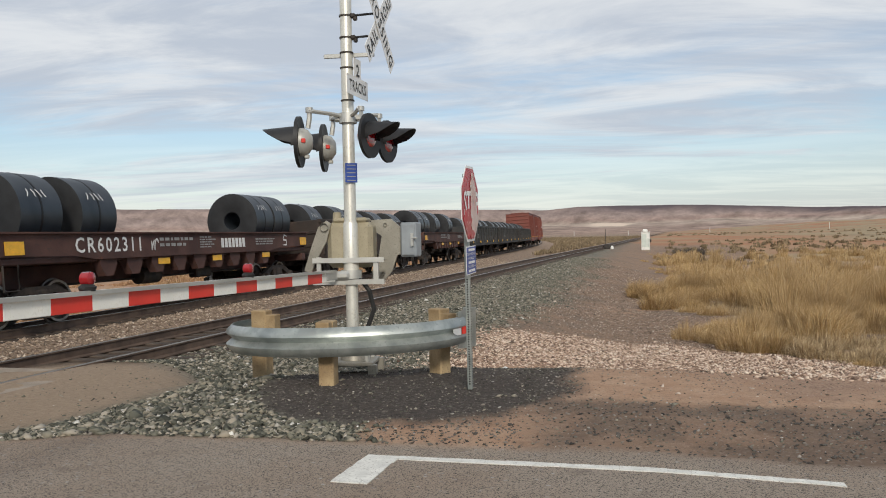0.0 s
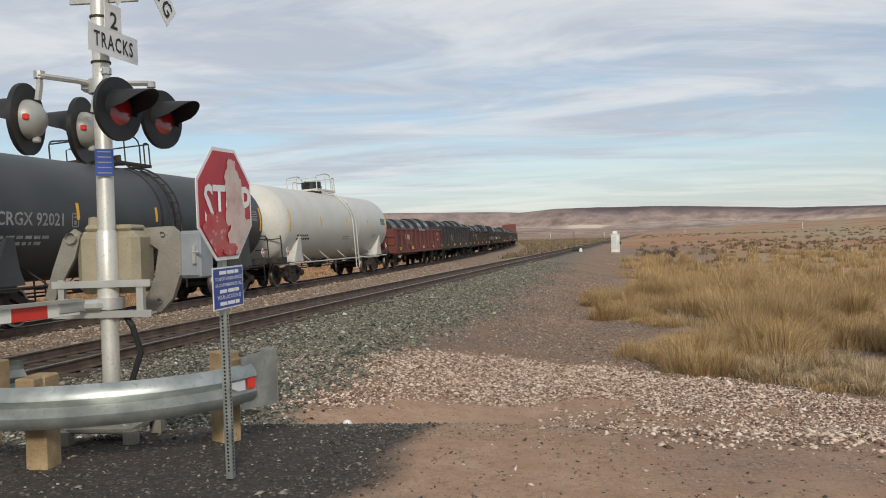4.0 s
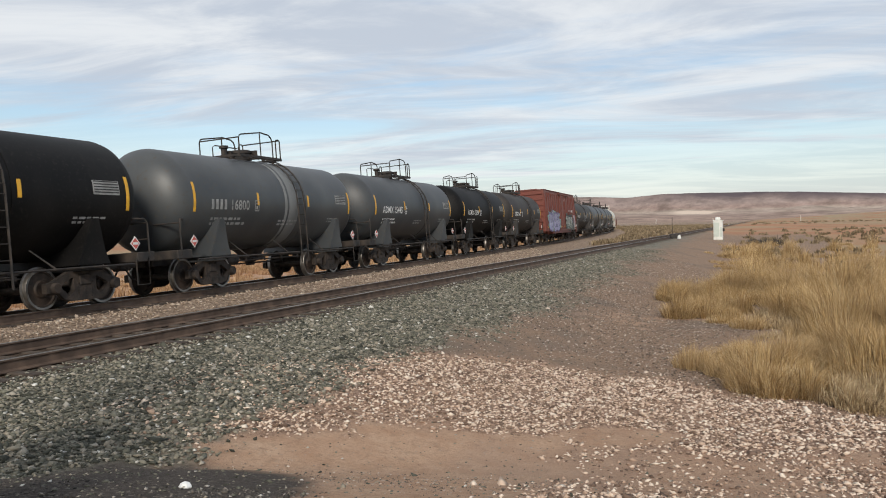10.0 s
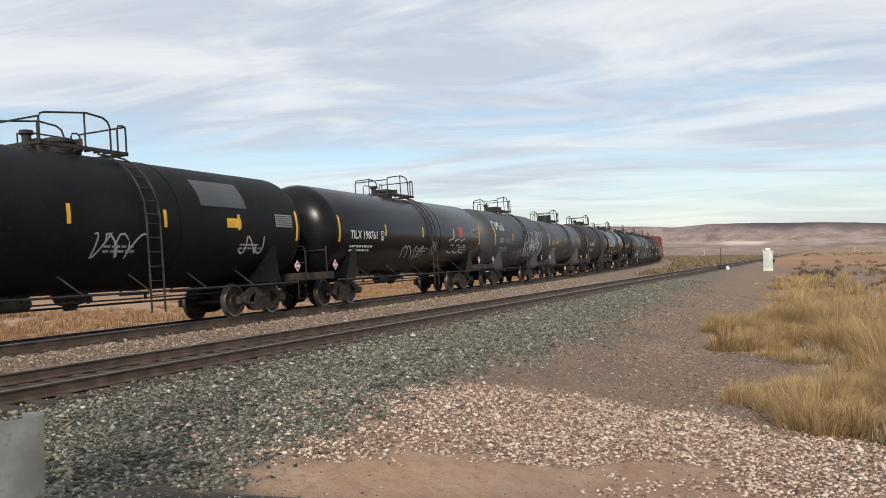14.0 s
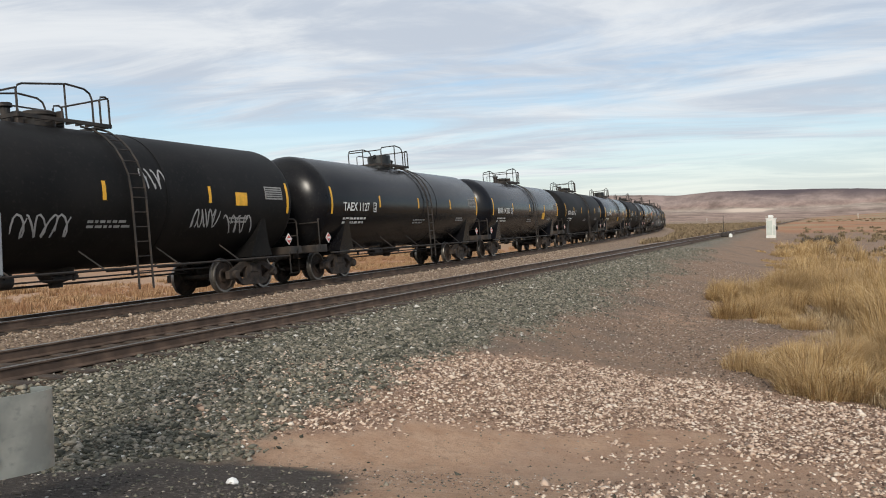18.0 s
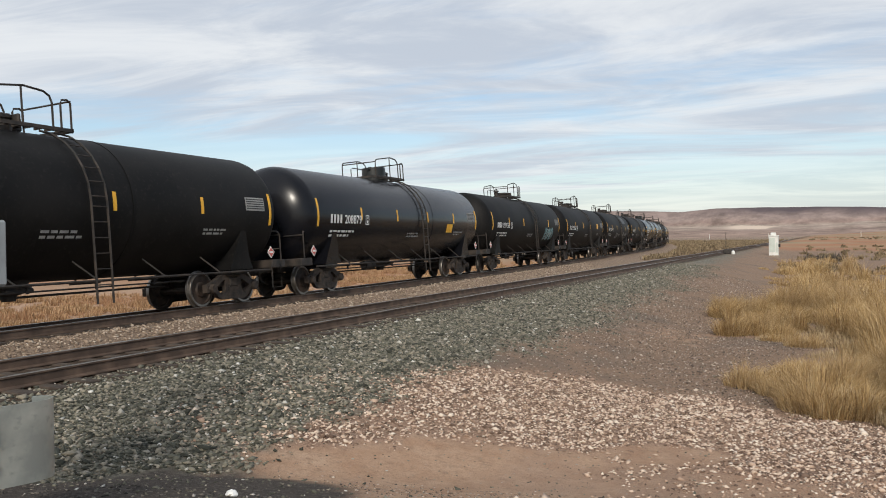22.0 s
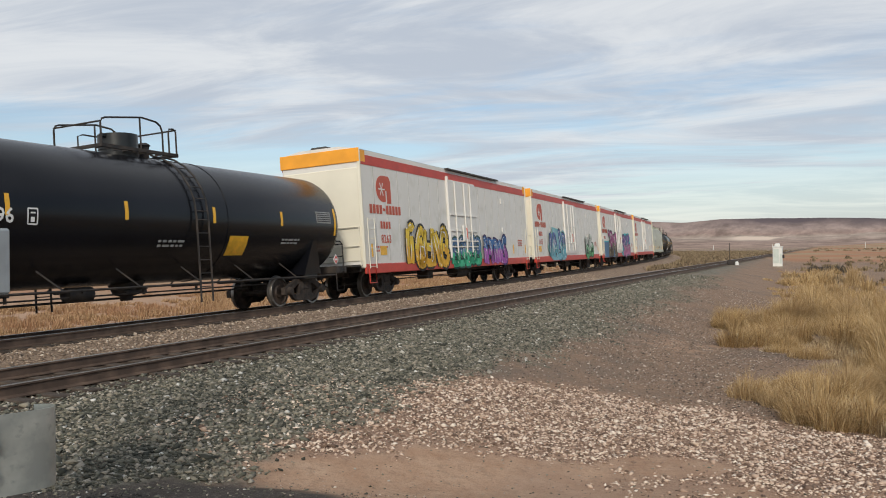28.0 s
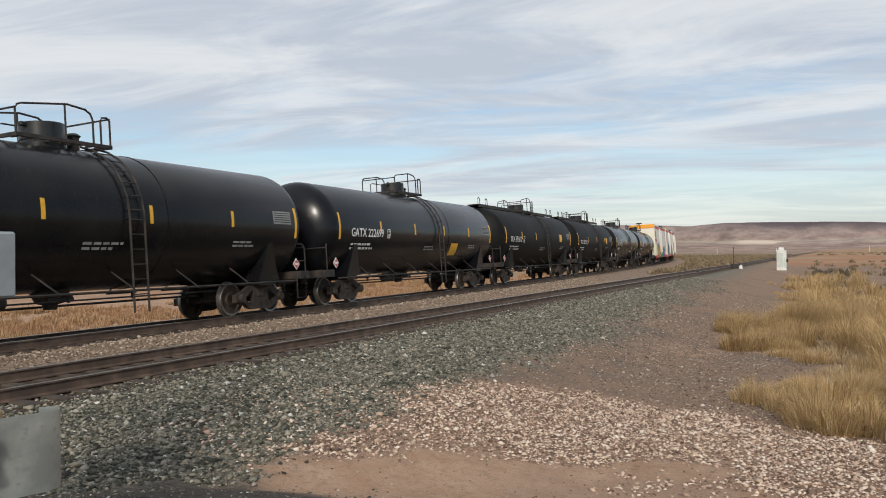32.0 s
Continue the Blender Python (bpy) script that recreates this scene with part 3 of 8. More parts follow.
    loam = mixed(pebbles.outputs["Color"], loam, (0.30, 0.24, 0.2), 0.75, 1.0)
    wide, far2 = tex(0.012, 6, 0.6).outputs["Fac"], tex(0.06, 6, 0.65).outputs["Fac"]
    plain = mixed(wide, (0.38, 0.18, 0.10), (0.34, 0.27, 0.17), 0.40, 0.56)
    plain = mixed(far2, plain, (0.12, 0.10, 0.07), 0.56, 0.70)
    c = mixed(attr("pinkgravel"), earth, pink)
    c = mixed(attr("plain"), c, plain)
    c = mixed(attr("loam"), c, loam)
    c = mixed(attr("ballast"), c, bal)
    tan = mixed(stones.outputs["Color"], (0.17, 0.12, 0.09), (0.41, 0.31, 0.225), 0.1, 1.0)
    rust = mixed(fine, (0.045, 0.033, 0.026), (0.13, 0.09, 0.062), 0.35, 0.7)
    c = mixed(attr("between"), c, tan)
    c = mixed(attr("rusty"), c, rust)
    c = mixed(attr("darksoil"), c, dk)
    c = mixed(attr("apron"), c, apr)
    c = mixed(attr("asphalt"), c, asp)
    t.links.new(c, b.inputs["Base Color"])
    bn = t.nodes.new("ShaderNodeBump")
    bn.inputs["Strength"].default_value, bn.inputs["Distance"].default_value = 0.8, 0.04
    t.links.new(fine, bn.inputs["Height"])
    b2 = t.nodes.new("ShaderNodeBump")
    b2.inputs["Strength"].default_value, b2.inputs["Distance"].default_value = 0.8, 0.015
    t.links.new(grit, b2.inputs["Height"])
    t.links.new(bn.outputs[0], b2.inputs["Normal"])
    t.links.new(b2.outputs[0], b.inputs["Normal"])
    return m


me.materials.append(ground_material())
tagged(new("ground", me), "red-brown desert earth, gravel and asphalt shoulder by the tracks", "ground", kind="structure")


# ---- mesas on the skyline ----
def mesa_mesh():
    az = np.radians(np.linspace(-75, 62, 420))
    rr = np.concatenate([np.linspace(900, 1700, 18), np.linspace(1740, 3400, 52)])
    A, R = np.meshgrid(az, rr)
    X, Y = 3 + R * np.sin(A), 6 + R * np.cos(A)
    deg = np.degrees(A)
    n1, n2, n3 = fbm(X, Y, 420, 60, 5), fbm(X, Y, 110, 66, 4), fbm(X, Y, 1400, 70, 2)
    edge = 2050 + 500 * (n3 - 0.5) + 300 * (n1 - 0.5) + 90 * (n2 - 0.5)
    bad = step(1250, 1950, R + 500 * (n1 - 0.5)) * (22 + 16 * (n2 - 0.5) + 14 * (n1 - 0.5))
    cliff = step(0, 150, R - edge)
    crest = np.interp(deg, [-75, -40, -22, -5, 3, 5.2, 8, 12, 20, 26, 40, 62], [74, 74, 70, 62, 56, 62, 63, 60, 47, 40, 30, 24])
    crest = 1.22 * crest * (0.97 + 0.06 * vnoise(X, Y, 260, 77)) + 1.2 * (n2 - 0.5)
    Z = -2.0 + np.maximum(bad, 0) * (1 - cliff) + cliff * crest
    Z = Z + 1.6 * (fbm(X, Y, 40, 75) - 0.5)
    cap = step(0.60, 0.84, cliff + 0.4 * (n2 - 0.5)) * step(3.0, 8.0, deg + 3.0 * (n1 - 0.5)) + 0.25 * step(0.9, 0.98, cliff)
    pale = np.exp(-((deg - 7.3) / 1.2) ** 2 - ((R - 1750) / 130) ** 2) * 2.4 * step(0.40, 0.62, fbm(X, Y, 70, 140))
    pale = pale + 0.25 * step(0.56, 0.68, fbm(X, Y, 150, 141)) * step(1900, 1500, R) * (1 - cliff)
    n, k = len(az), len(rr)
    me = bpy.data.meshes.new("mesa")
    q = (np.arange(k - 1)[:, None] * n + np.arange(n - 1)[None, :]).ravel()
    me.from_pydata(np.stack([X, Y, Z], -1).reshape(-1, 3).tolist(), [], np.stack([q, q + 1, q + n + 1, q + n], 1).tolist())
    me.polygons.foreach_set("use_smooth", [True] * len(me.polygons))
    for name, val in (("cap", cap), ("pale", pale)):
        me.attributes.new(name, "FLOAT", "POINT").data.foreach_set("value", np.clip(val, 0, 1).astype(np.float32).ravel())
    return me


def mesa_material():
    m = bpy.data.materials.new("mesa_rock")
    m.use_nodes = True
    t = m.node_tree
    b = t.nodes["Principled BSDF"]
    b.inputs["Roughness"].default_value, b.inputs["Specular IOR Level"].default_value = 1.0, 0.0
    geo, sepn = t.nodes.new("ShaderNodeNewGeometry"), t.nodes.new("ShaderNodeSeparateXYZ")
    t.links.new(geo.outputs["Position"], sepn.inputs[0])
    n = t.nodes.new("ShaderNodeTexNoise")
    n.inputs["Scale"].default_value, n.inputs["Detail"].default_value = 0.012, 7
    t.links.new(geo.outputs["Position"], n.inputs["Vector"])
    ad = t.nodes.new("ShaderNodeMath")
    ad.operation = "MULTIPLY_ADD"
    t.links.new(n.outputs["Fac"], ad.inputs[0])
    ad.inputs[1].default_value = 22
    t.links.new(sepn.outputs[2], ad.inputs[2])
    mr = t.nodes.new("ShaderNodeMapRange")
    mr.inputs["From Min"].default_value, mr.inputs["From Max"].default_value = 5, 88
    t.links.new(ad.outputs[0], mr.inputs["Value"])
    r = t.nodes.new("ShaderNodeValToRGB")
    cr = r.color_ramp
    cr.elements[0].position, cr.elements[0].color = 0.0, (0.40, 0.27, 0.20, 1)
    cr.elements[1].position, cr.elements[1].color = 1.0, (0.34, 0.245, 0.21, 1)
    for p, c in ((0.2, (0.36, 0.25, 0.20)), (0.34, (0.46, 0.36, 0.28)), (0.46, (0.33, 0.22, 0.18)), (0.6, (0.34, 0.25, 0.215)), (0.76, (0.31, 0.225, 0.20)), (0.84, (0.36, 0.26, 0.22))):
        e = cr.elements.new(p)
        e.color = (*c, 1)
    t.links.new(mr.outputs[0], r.inputs[0])
    n2 = t.nodes.new("ShaderNodeTexNoise")
    n2.inputs["Scale"].default_value, n2.inputs["Detail"].default_value, n2.inputs["Roughness"].default_value = 0.022, 10, 0.72
    t.links.new(geo.outputs["Position"], n2.inputs["Vector"])
    mx = t.nodes.new("ShaderNodeMix")
    mx.data_type, mx.blend_type = "RGBA", "OVERLAY"
    mx.inputs["Factor"].default_value = 0.9
    t.links.new(r.outputs[0], mx.inputs["A"])
    n2r = t.nodes.new("ShaderNodeMapRange")
    n2r.inputs["From Min"].default_value, n2r.inputs["From Max"].default_value = 0.34, 0.66
    n2r.inputs["To Min"].default_value, n2r.inputs["To Max"].default_value = 0.28, 0.68
    t.links.new(n2.outputs["Fac"], n2r.inputs["Value"])
    t.links.new(n2r.outputs[0], mx.inputs["B"])
    hs = t.nodes.new("ShaderNodeHueSaturation")
    hs.inputs["Saturation"].default_value, hs.inputs["Value"].default_value = 0.8, 0.88
    t.links.new(mx.outputs["Result"], hs.inputs["Color"])
    out = hs.outputs[0]
    for name, col in (("cap", (0.12, 0.098, 0.105, 1)), ("pale", (0.66, 0.54, 0.44, 1))):
        at, m3 = t.nodes.new("ShaderNodeAttribute"), t.nodes.new("ShaderNodeMix")
        at.attribute_name, m3.data_type = name, "RGBA"
        t.links.new(at.outputs["Fac"], m3.inputs["Factor"])
        t.links.new(out, m3.inputs["A"])
        m3.inputs["B"].default_value = col
        out = m3.outputs["Result"]
    t.links.new(out, b.inputs["Base Color"])
    return m


mesa = mesa_mesh()
mesa.materials.append(mesa_material())
tagged(new("mesa", mesa), "distant layered red sandstone mesas with dark flat caps", "mesa", kind="structure")


# ---- tracks ----
def rail_profile():
    return [(-0.07, -0.19), (0.07, -0.19), (0.07, -0.175), (0.012, -0.15), (0.012, -0.045), (0.036, -0.03), (0.036, -0.006), (0.028, 0.0), (-0.028, 0.0), (-0.036, -0.006), (-0.036, -0.03), (-0.012, -0.045), (-0.012, -0.15), (-0.07, -0.175)]


def rail_mesh(path, off, cant, z0):
    prof = rail_profile()
    n, vs, fs, mi = len(prof), [], [], []
    for i, (x, y, a) in enumerate(path):
        c, s = math.cos(a), math.sin(a)
        for u, w in prof:
            d = off + u
            vs.append((x + d * c, y - d * s, z0 + w + off * math.tan(cant)))
    for i in range(len(path) - 1):
        for k in range(n):
            fs.append((i * n + k, i * n + (k + 1) % n, (i + 1) * n + (k + 1) % n, (i + 1) * n + k))
            mi.append(1 if k in (6, 7, 8) else 0)
    me = bpy.data.meshes.new("rail")
    me.from_pydata(vs, [], fs)
    me.materials.append(M["rail"])
    me.materials.append(M["railtop"])
    me.polygons.foreach_set("material_index", mi)
    return me


near_track = thing("railway_track", "straight siding track with brown steel rails on ballast", "railway track", kind="structure")
far_track = thing("railway_track", "curved main line track with brown steel rails on ballast", "railway track", kind="structure")
near_path = [near_at(s) for s in (-60, -20, 0, 40, 120, 300, 900)]
far_path = [far_at(s) for s in [-880, -300, -60] + list(range(-40, 420, 10)) + list(range(440, 980, 40))]
for off in (-0.75, 0.75):
    part("rail", rail_mesh(near_path, off, 0.0, NEAR_Z), None, near_track)
    part("rail", rail_mesh(far_path, off, radians(CANT), FAR_Z), None, far_track)
tie_me = shared("tie", lambda: Shape().box(0, 0, 0, 2.6, 0.23, 0.16, 0.015), M["tie"], 0)
plate_me = shared("tie_plate", lambda: Shape().box(0, 0, 0, 0.36, 0.19, 0.02), M["rail"], 0)
rnd = random.Random(5)
for i in range(150):
    x, y, a = near_at(-12 + i * 0.52 + rnd.uniform(-0.02, 0.02))
    tie = part("tie", tie_me, None, near_track, at=pose(x, y, NEAR_Z - 0.27 + rnd.uniform(-0.01, 0.01), 0, 0, -math.degrees(a) + rnd.uniform(-0.8, 0.8)))
for i in range(130):
    x, y, a = far_at(-14 + i * 0.52)
    part("tie", tie_me, None, far_track, at=pose(x, y, FAR_Z - 0.265, 0, -CANT, -math.degrees(a)))


# ---- the train ----
def wheel_shape():
    s = Shape()
    s.lathe([(0.0, 0.0), (0.0, 0.10), (-0.01, 0.17), (0.035, 0.20), (0.035, 0.36), (0.0, 0.38), (-0.01, 0.45)], 28, "y")
    s.lathe([(0.085, 0.495), (0.125, 0.49), (0.13, 0.38), (0.075, 0.36), (0.075, 0.2), (0.13, 0.17), (0.13, 0.0)], 28, "y")
    return s


def tread_shape():
    return Shape().lathe([(-0.011, 0.40), (-0.013, 0.452), (0.0, 0.458), (0.08, 0.462), (0.088, 0.497), (0.12, 0.495)], 28, "y")


def side_frame_shape():
    s = Shape()
    s.plate([(-1.12, 0.36), (-1.12, 0.56), (-0.92, 0.60), (-0.45, 0.80), (0.45, 0.80), (0.92, 0.60), (1.12, 0.56), (1.12, 0.36), (0.74, 0.36), (0.70, 0.50), (0.40, 0.66), (0.34, 0.66), (0.34, 0.36), (0.62, 0.20), (0.40, 0.14), (-0.40, 0.14), (-0.62, 0.20), (-0.34, 0.36), (-0.34, 0.66), (-0.40, 0.66), (-0.70, 0.50), (-0.74, 0.36)], -0.07, 0.07)
    s.plate([(0.62, 0.20), (0.80, 0.36), (0.72, 0.46), (0.50, 0.28)], -0.06, 0.06)
    s.plate([(-0.62, 0.20), (-0.50, 0.28), (-0.72, 0.46), (-0.80, 0.36)], -0.06, 0.06)
    for x in (-0.9, 0.9):
        s.lathe([(-0.17, 0.0), (-0.17, 0.10), (-0.14, 0.125), (0.07, 0.125)], 14, "y", (x, 0, 0.457))
    return s


def spring_shape():
    s = Shape()
    for x in (-0.20, 0.0, 0.20):
        for k in range(5):
            s.lathe([(0.20 + k * 0.075, 0.05), (0.215 + k * 0.075, 0.085), (0.25 + k * 0.075, 0.085), (0.265 + k * 0.075, 0.05)], 10, "z", (x, 0, 0))
    return s


def add_truck(car, x):
    truck = part("truck", shared("bolster", lambda: Shape().box(0, 0, 0.60, 0.36, 2.2, 0.26, 0.03).box(0, 0, 0.76, 0.6, 0.6, 0.08, 0.02).box(-0.62, 0, 0.42, 0.10, 1.5, 0.16, 0.02).box(0.62, 0, 0.42, 0.10, 1.5, 0.16, 0.02), M["rustframe"]), None, car, at=pose(x, 0, 0))
    for side in (-1, 1):
        part("side_frame", shared("side_frame", side_frame_shape, M["rustframe"], 40), None, truck, at=pose(0, side * 1.0, 0))
        tagged(part("spring_nest", shared("spring_nest", spring_shape, M["rustframe"]), None, truck, at=pose(0, side * 1.0, 0)), kind="stuff")
        for ax in (-0.9, 0.9):
            w = part("wheel", shared("wheel", wheel_shape, M["wheel"]), None, truck, at=pose(ax, side * 0.72, 0.457, 0, 0, 0 if side < 0 else 180))
            part("tread", shared("tread", tread_shape, M["tread"]), None, w)
    for ax in (-0.9, 0.9):
        part("axle", shared("axle", lambda: Shape().lathe([(-0.72, 0.0), (-0.72, 0.09), (-0.3, 0.08), (0.3, 0.08), (0.72, 0.09), (0.72, 0.0)], 12, "y"), M["wheel"]), None, truck, at=pose(ax, 0, 0.457))


def coupler_shape():
    return Shape().box(0.0, 0, 0.85, 0.9, 0.16, 0.18, 0.03).box(0.52, 0, 0.85, 0.26, 0.30, 0.30, 0.06).tube([(0.3, -0.2, 0.75), (0.45, -0.24, 0.5), (0.75, -0.22, 0.42)], 0.025)


def add_ends(car, half, material, width=2.9, deep=0.5, beam=0.24):
    for d in (-1, 1):
        at = pose(d * half, 0, 0, 0, 0, 0 if d > 0 else 180)
        part("coupler", shared("coupler", coupler_shape, M["rustframe"]), None, car, at=pose(d * (half + 0.05), 0, 0, 0, 0, 0 if d > 0 else 180))
        part("end_sill", shared(("end_sill", width, deep, beam), lambda: Shape().box(-deep / 2, 0, 1.02, deep, width, beam, 0.02).box(-deep / 2 - 0.6, 0, 0.95, 0.9, 0.5, 0.4, 0.02), material), None, car, at=at)


def on_tank(rad, x0, x1, a0, a1, lift=0.006, n=6):
    """A thin patch on the camera's side of a tank, from angle a0 to a1 (degrees above its axis)."""
    s, vs, fs = Shape(), [], []
    m = max(2, int(abs(a1 - a0) / 6) + 2)
    for x in (x0, x1):
        for r in (rad - 0.004, rad + lift):
            for k in range(m):
                a = radians(a0 + (a1 - a0) * k / (m - 1))
                vs.append((x, -r * math.cos(a), r * math.sin(a)))
    for k in range(m - 1):
        fs.append((m + k, 3 * m + k, 3 * m + k + 1, m + k + 1))
        fs.append((k, m + k, m + k + 1, k + 1))
        fs.append((2 * m + k, 2 * m + k + 1, 3 * m + k + 1, 3 * m + k))
    fs += [(0, 2 * m, 3 * m, m), (m - 1, 2 * m - 1, 4 * m - 1, 3 * m - 1)]
    return s.add(vs, fs)


def stroke(s, pts, w, put):
    """A ribbon along (x, z) points, placed by put(x, z)."""
    vs, fs = [], []
    for i, (x, z) in enumerate(pts):
        a, b = pts[max(i - 1, 0)], pts[min(i + 1, len(pts) - 1)]
        dx, dz = b[0] - a[0], b[1] - a[1]
        d = math.hypot(dx, dz) or 1
        k = w * (0.55 if len(pts) > 4 and i in (0, len(pts) - 1) else 1.0) / 2
        vs += [put(x - dz / d * k, z + dx / d * k), put(x + dz / d * k, z - dx / d * k)]
    for i in range(len(pts) - 1):
        fs.append((2 * i, 2 * i + 1, 2 * i + 3, 2 * i + 2))
    s.add(vs, fs)


LETTERS = (
    (((0.15, 0.0), (0.10, 0.5), (0.18, 1.0)), ((0.18, 0.95), (0.78, 0.88), (0.72, 0.52), (0.3, 0.5)), ((0.3, 0.5), (0.9, 0.42), (0.85, 0.05), (0.2, 0.03))),
    (((0.45, 0.0), (0.5, 0.35), (0.48, 0.78)), ((0.3, 0.98), (0.55, 1.06), (0.68, 0.95))),
    (((0.88, 0.82), (0.5, 1.0), (0.12, 0.6), (0.18, 0.12), (0.62, 0.0), (0.9, 0.3), (0.55, 0.42)),),
    (((0.08, 0.0), (0.14, 0.5), (0.20, 1.0)), ((0.2, 1.0), (0.5, 0.5), (0.78, 0.0)), ((0.78, 0.0), (0.84, 0.5), (0.95, 1.05))),
    (((0.9, 0.9), (0.4, 1.0), (0.15, 0.7), (0.75, 0.4), (0.8, 0.05), (0.1, 0.02)),),
    (((0.12, 0.0), (0.2, 0.6), (0.45, 1.0)), ((0.45, 1.0), (0.75, 0.6), (0.9, -0.05)), ((0.25, 0.38), (0.5, 0.33), (0.8, 0.36))),
)


STROKES = [pts for letter in LETTERS for pts in letter]


def smooth_line(pts, n=6):
    out = []
    for i in range(len(pts) - 1):
        p0, p1, p2, p3 = (Vector(pts[max(0, min(len(pts) - 1, j))]) for j in (i - 1, i, i + 1, i + 2))
        for k in range(n):
            t = k / n
            out.append(tuple(0.5 * ((2 * p1) + (-p0 + p2) * t + (2 * p0 - 5 * p1 + 4 * p2 - p3) * t * t + (-p0 + 3 * p1 - 3 * p2 + p3) * t ** 3)))
    return out + [tuple(pts[-1])]


def graffiti(car, x0, z0, w, h, colours, seed, count, surface, back=None):
    """Spray-painted piece of bulging letter-like strokes: a jagged cloud behind, dark outlines, a fill that changes upwards, thin highlights."""
    r = random.Random(seed)

    def put_at(lift):
        return lambda x, z: surface(x, z, lift)

    if back:
        n = 34
        spikes = [r.uniform(0.46, 0.60) + (0.10 if r.random() < 0.25 else 0) for k in range(n)]
        for name, grow, lift, colour in (("graffiti_edge", 1.05, 0.003, (back[0] * 0.6, min(0.5, back[1] * 1.5 + 0.06), min(0.5, back[2] * 1.25 + 0.05))), ("graffiti_cloud", 1.0, 0.005, back)):
            cxy = (x0 + w / 2, z0 + h * 0.46)
            ring = []
            for k in range(n):
                a = 2 * math.pi * k / n
                q = spikes[k] * grow
                ring.append((cxy[0] + math.copysign(abs(math.cos(a)) ** 0.55, math.cos(a)) * w * q, max(z0 - 0.02, cxy[1] + math.copysign(abs(math.sin(a)) ** 0.8, math.sin(a)) * h * q)))
            vs = [put_at(lift)(*cxy)]
            for f in (0.33, 0.66, 1.0):
                vs += [put_at(lift)(cxy[0] + (p[0] - cxy[0]) * f, cxy[1] + (p[1] - cxy[1]) * f) for p in ring]
            fs = [(0, 1 + k, 1 + (k + 1) % n) for k in range(n)]
            for j in range(2):
                fs += [(1 + j * n + k, 1 + (j + 1) * n + k, 1 + (j + 1) * n + (k + 1) % n, 1 + j * n + (k + 1) % n) for k in range(n)]
            part(name, Shape().add(vs, fs), paint(*colour), car, smooth=0)
    lines, step_w = [], w / count
    for i in range(count):
        xa, tilt, drop = x0 + i * step_w, r.uniform(-0.12, 0.12), r.uniform(-0.06, 0.06)
        for pts in r.sample(STROKES, 3):
            lines.append(smooth_line([(xa + (-0.10 + 1.2 * px + tilt * pz) * step_w, z0 + (0.10 + 0.78 * pz + drop) * h) for px, pz in pts]))
    lw = min(step_w * 0.40, h * 0.24)
    s = Shape()
    for pts in lines:
        stroke(s, pts, lw * 1.0 + 0.20 * min(1, h / 1.5), put_at(0.008))
    tagged(part("graffiti_outline", s, paint(*colours[0]), car, smooth=0), kind="stuff")
    low, high = Shape(), Shape()
    for pts in lines:
        for a in range(0, len(pts) - 1, 2):
            piece = pts[a:a + 3]
            mean = sum(p[1] for p in piece) / len(piece)
            stroke(high if mean > z0 + h * 0.5 + r.uniform(-0.06, 0.06) * h else low, piece, lw, put_at(0.011))
    tagged(part("graffiti_fill", low, paint(*colours[1]), car, smooth=0), kind="stuff")
    tagged(part("graffiti_shade", high, paint(*colours[2]), car, smooth=0), kind="stuff")
    s = Shape()
    for pts in lines:
        m = len(pts)
        stroke(s, [(p[0] - lw * 0.26, p[1] + lw * 0.16) for p in pts[m // 5: m // 5 + 7]], lw * 0.16, put_at(0.014))
        stroke(s, [(p[0] - lw * 0.26, p[1] + lw * 0.12) for p in pts[m // 5 + 9: m // 5 + 11]], lw * 0.16, put_at(0.014))
    tagged(part("graffiti_highlight", s, paint(0.75, 0.75, 0.72), car, smooth=0), kind="stuff")


def scribble(car, x0, z0, w, h, colour, seed, surface, width=0.07, count=4):
    """A quick one-line tag."""
    r, s = random.Random(seed), Shape()
    for i in range(count):
        pts, xa = [], x0 + w * i / count
        ph, f = r.uniform(0, 6), r.uniform(0.7, 1.4)
        for k in range(12):
            u = k / 11
            pts.append((xa + w / count * (u + 0.25 * math.sin(u * 7 * f + ph)), z0 + h * (0.5 + 0.45 * math.sin(u * 6.3 * f + ph * 1.7))))
        stroke(s, pts, width, lambda x, z: surface(x, z, 0.008))
    part("graffiti_tag", s, paint(*colour), car, smooth=0)


def bars(car, x, z, w, rows, h, surface, material, name="stencil_line", seed=1):
    """Unreadable small print as plain bars."""
    r, s = random.Random(seed), Shape()
    for i in range(rows):
        zz, xx = z - i * h * 1.9, x
        while xx < x + w * r.uniform(0.75, 1.0):
            ww = r.uniform(0.08, 0.26)
            stroke(s, [(xx, zz), (xx + ww, zz)], h, lambda a, b: surface(a, b, 0.006))
            xx += ww + h * 0.9
    return tagged(part(name, s, material, car, smooth=0), kind="stuff")


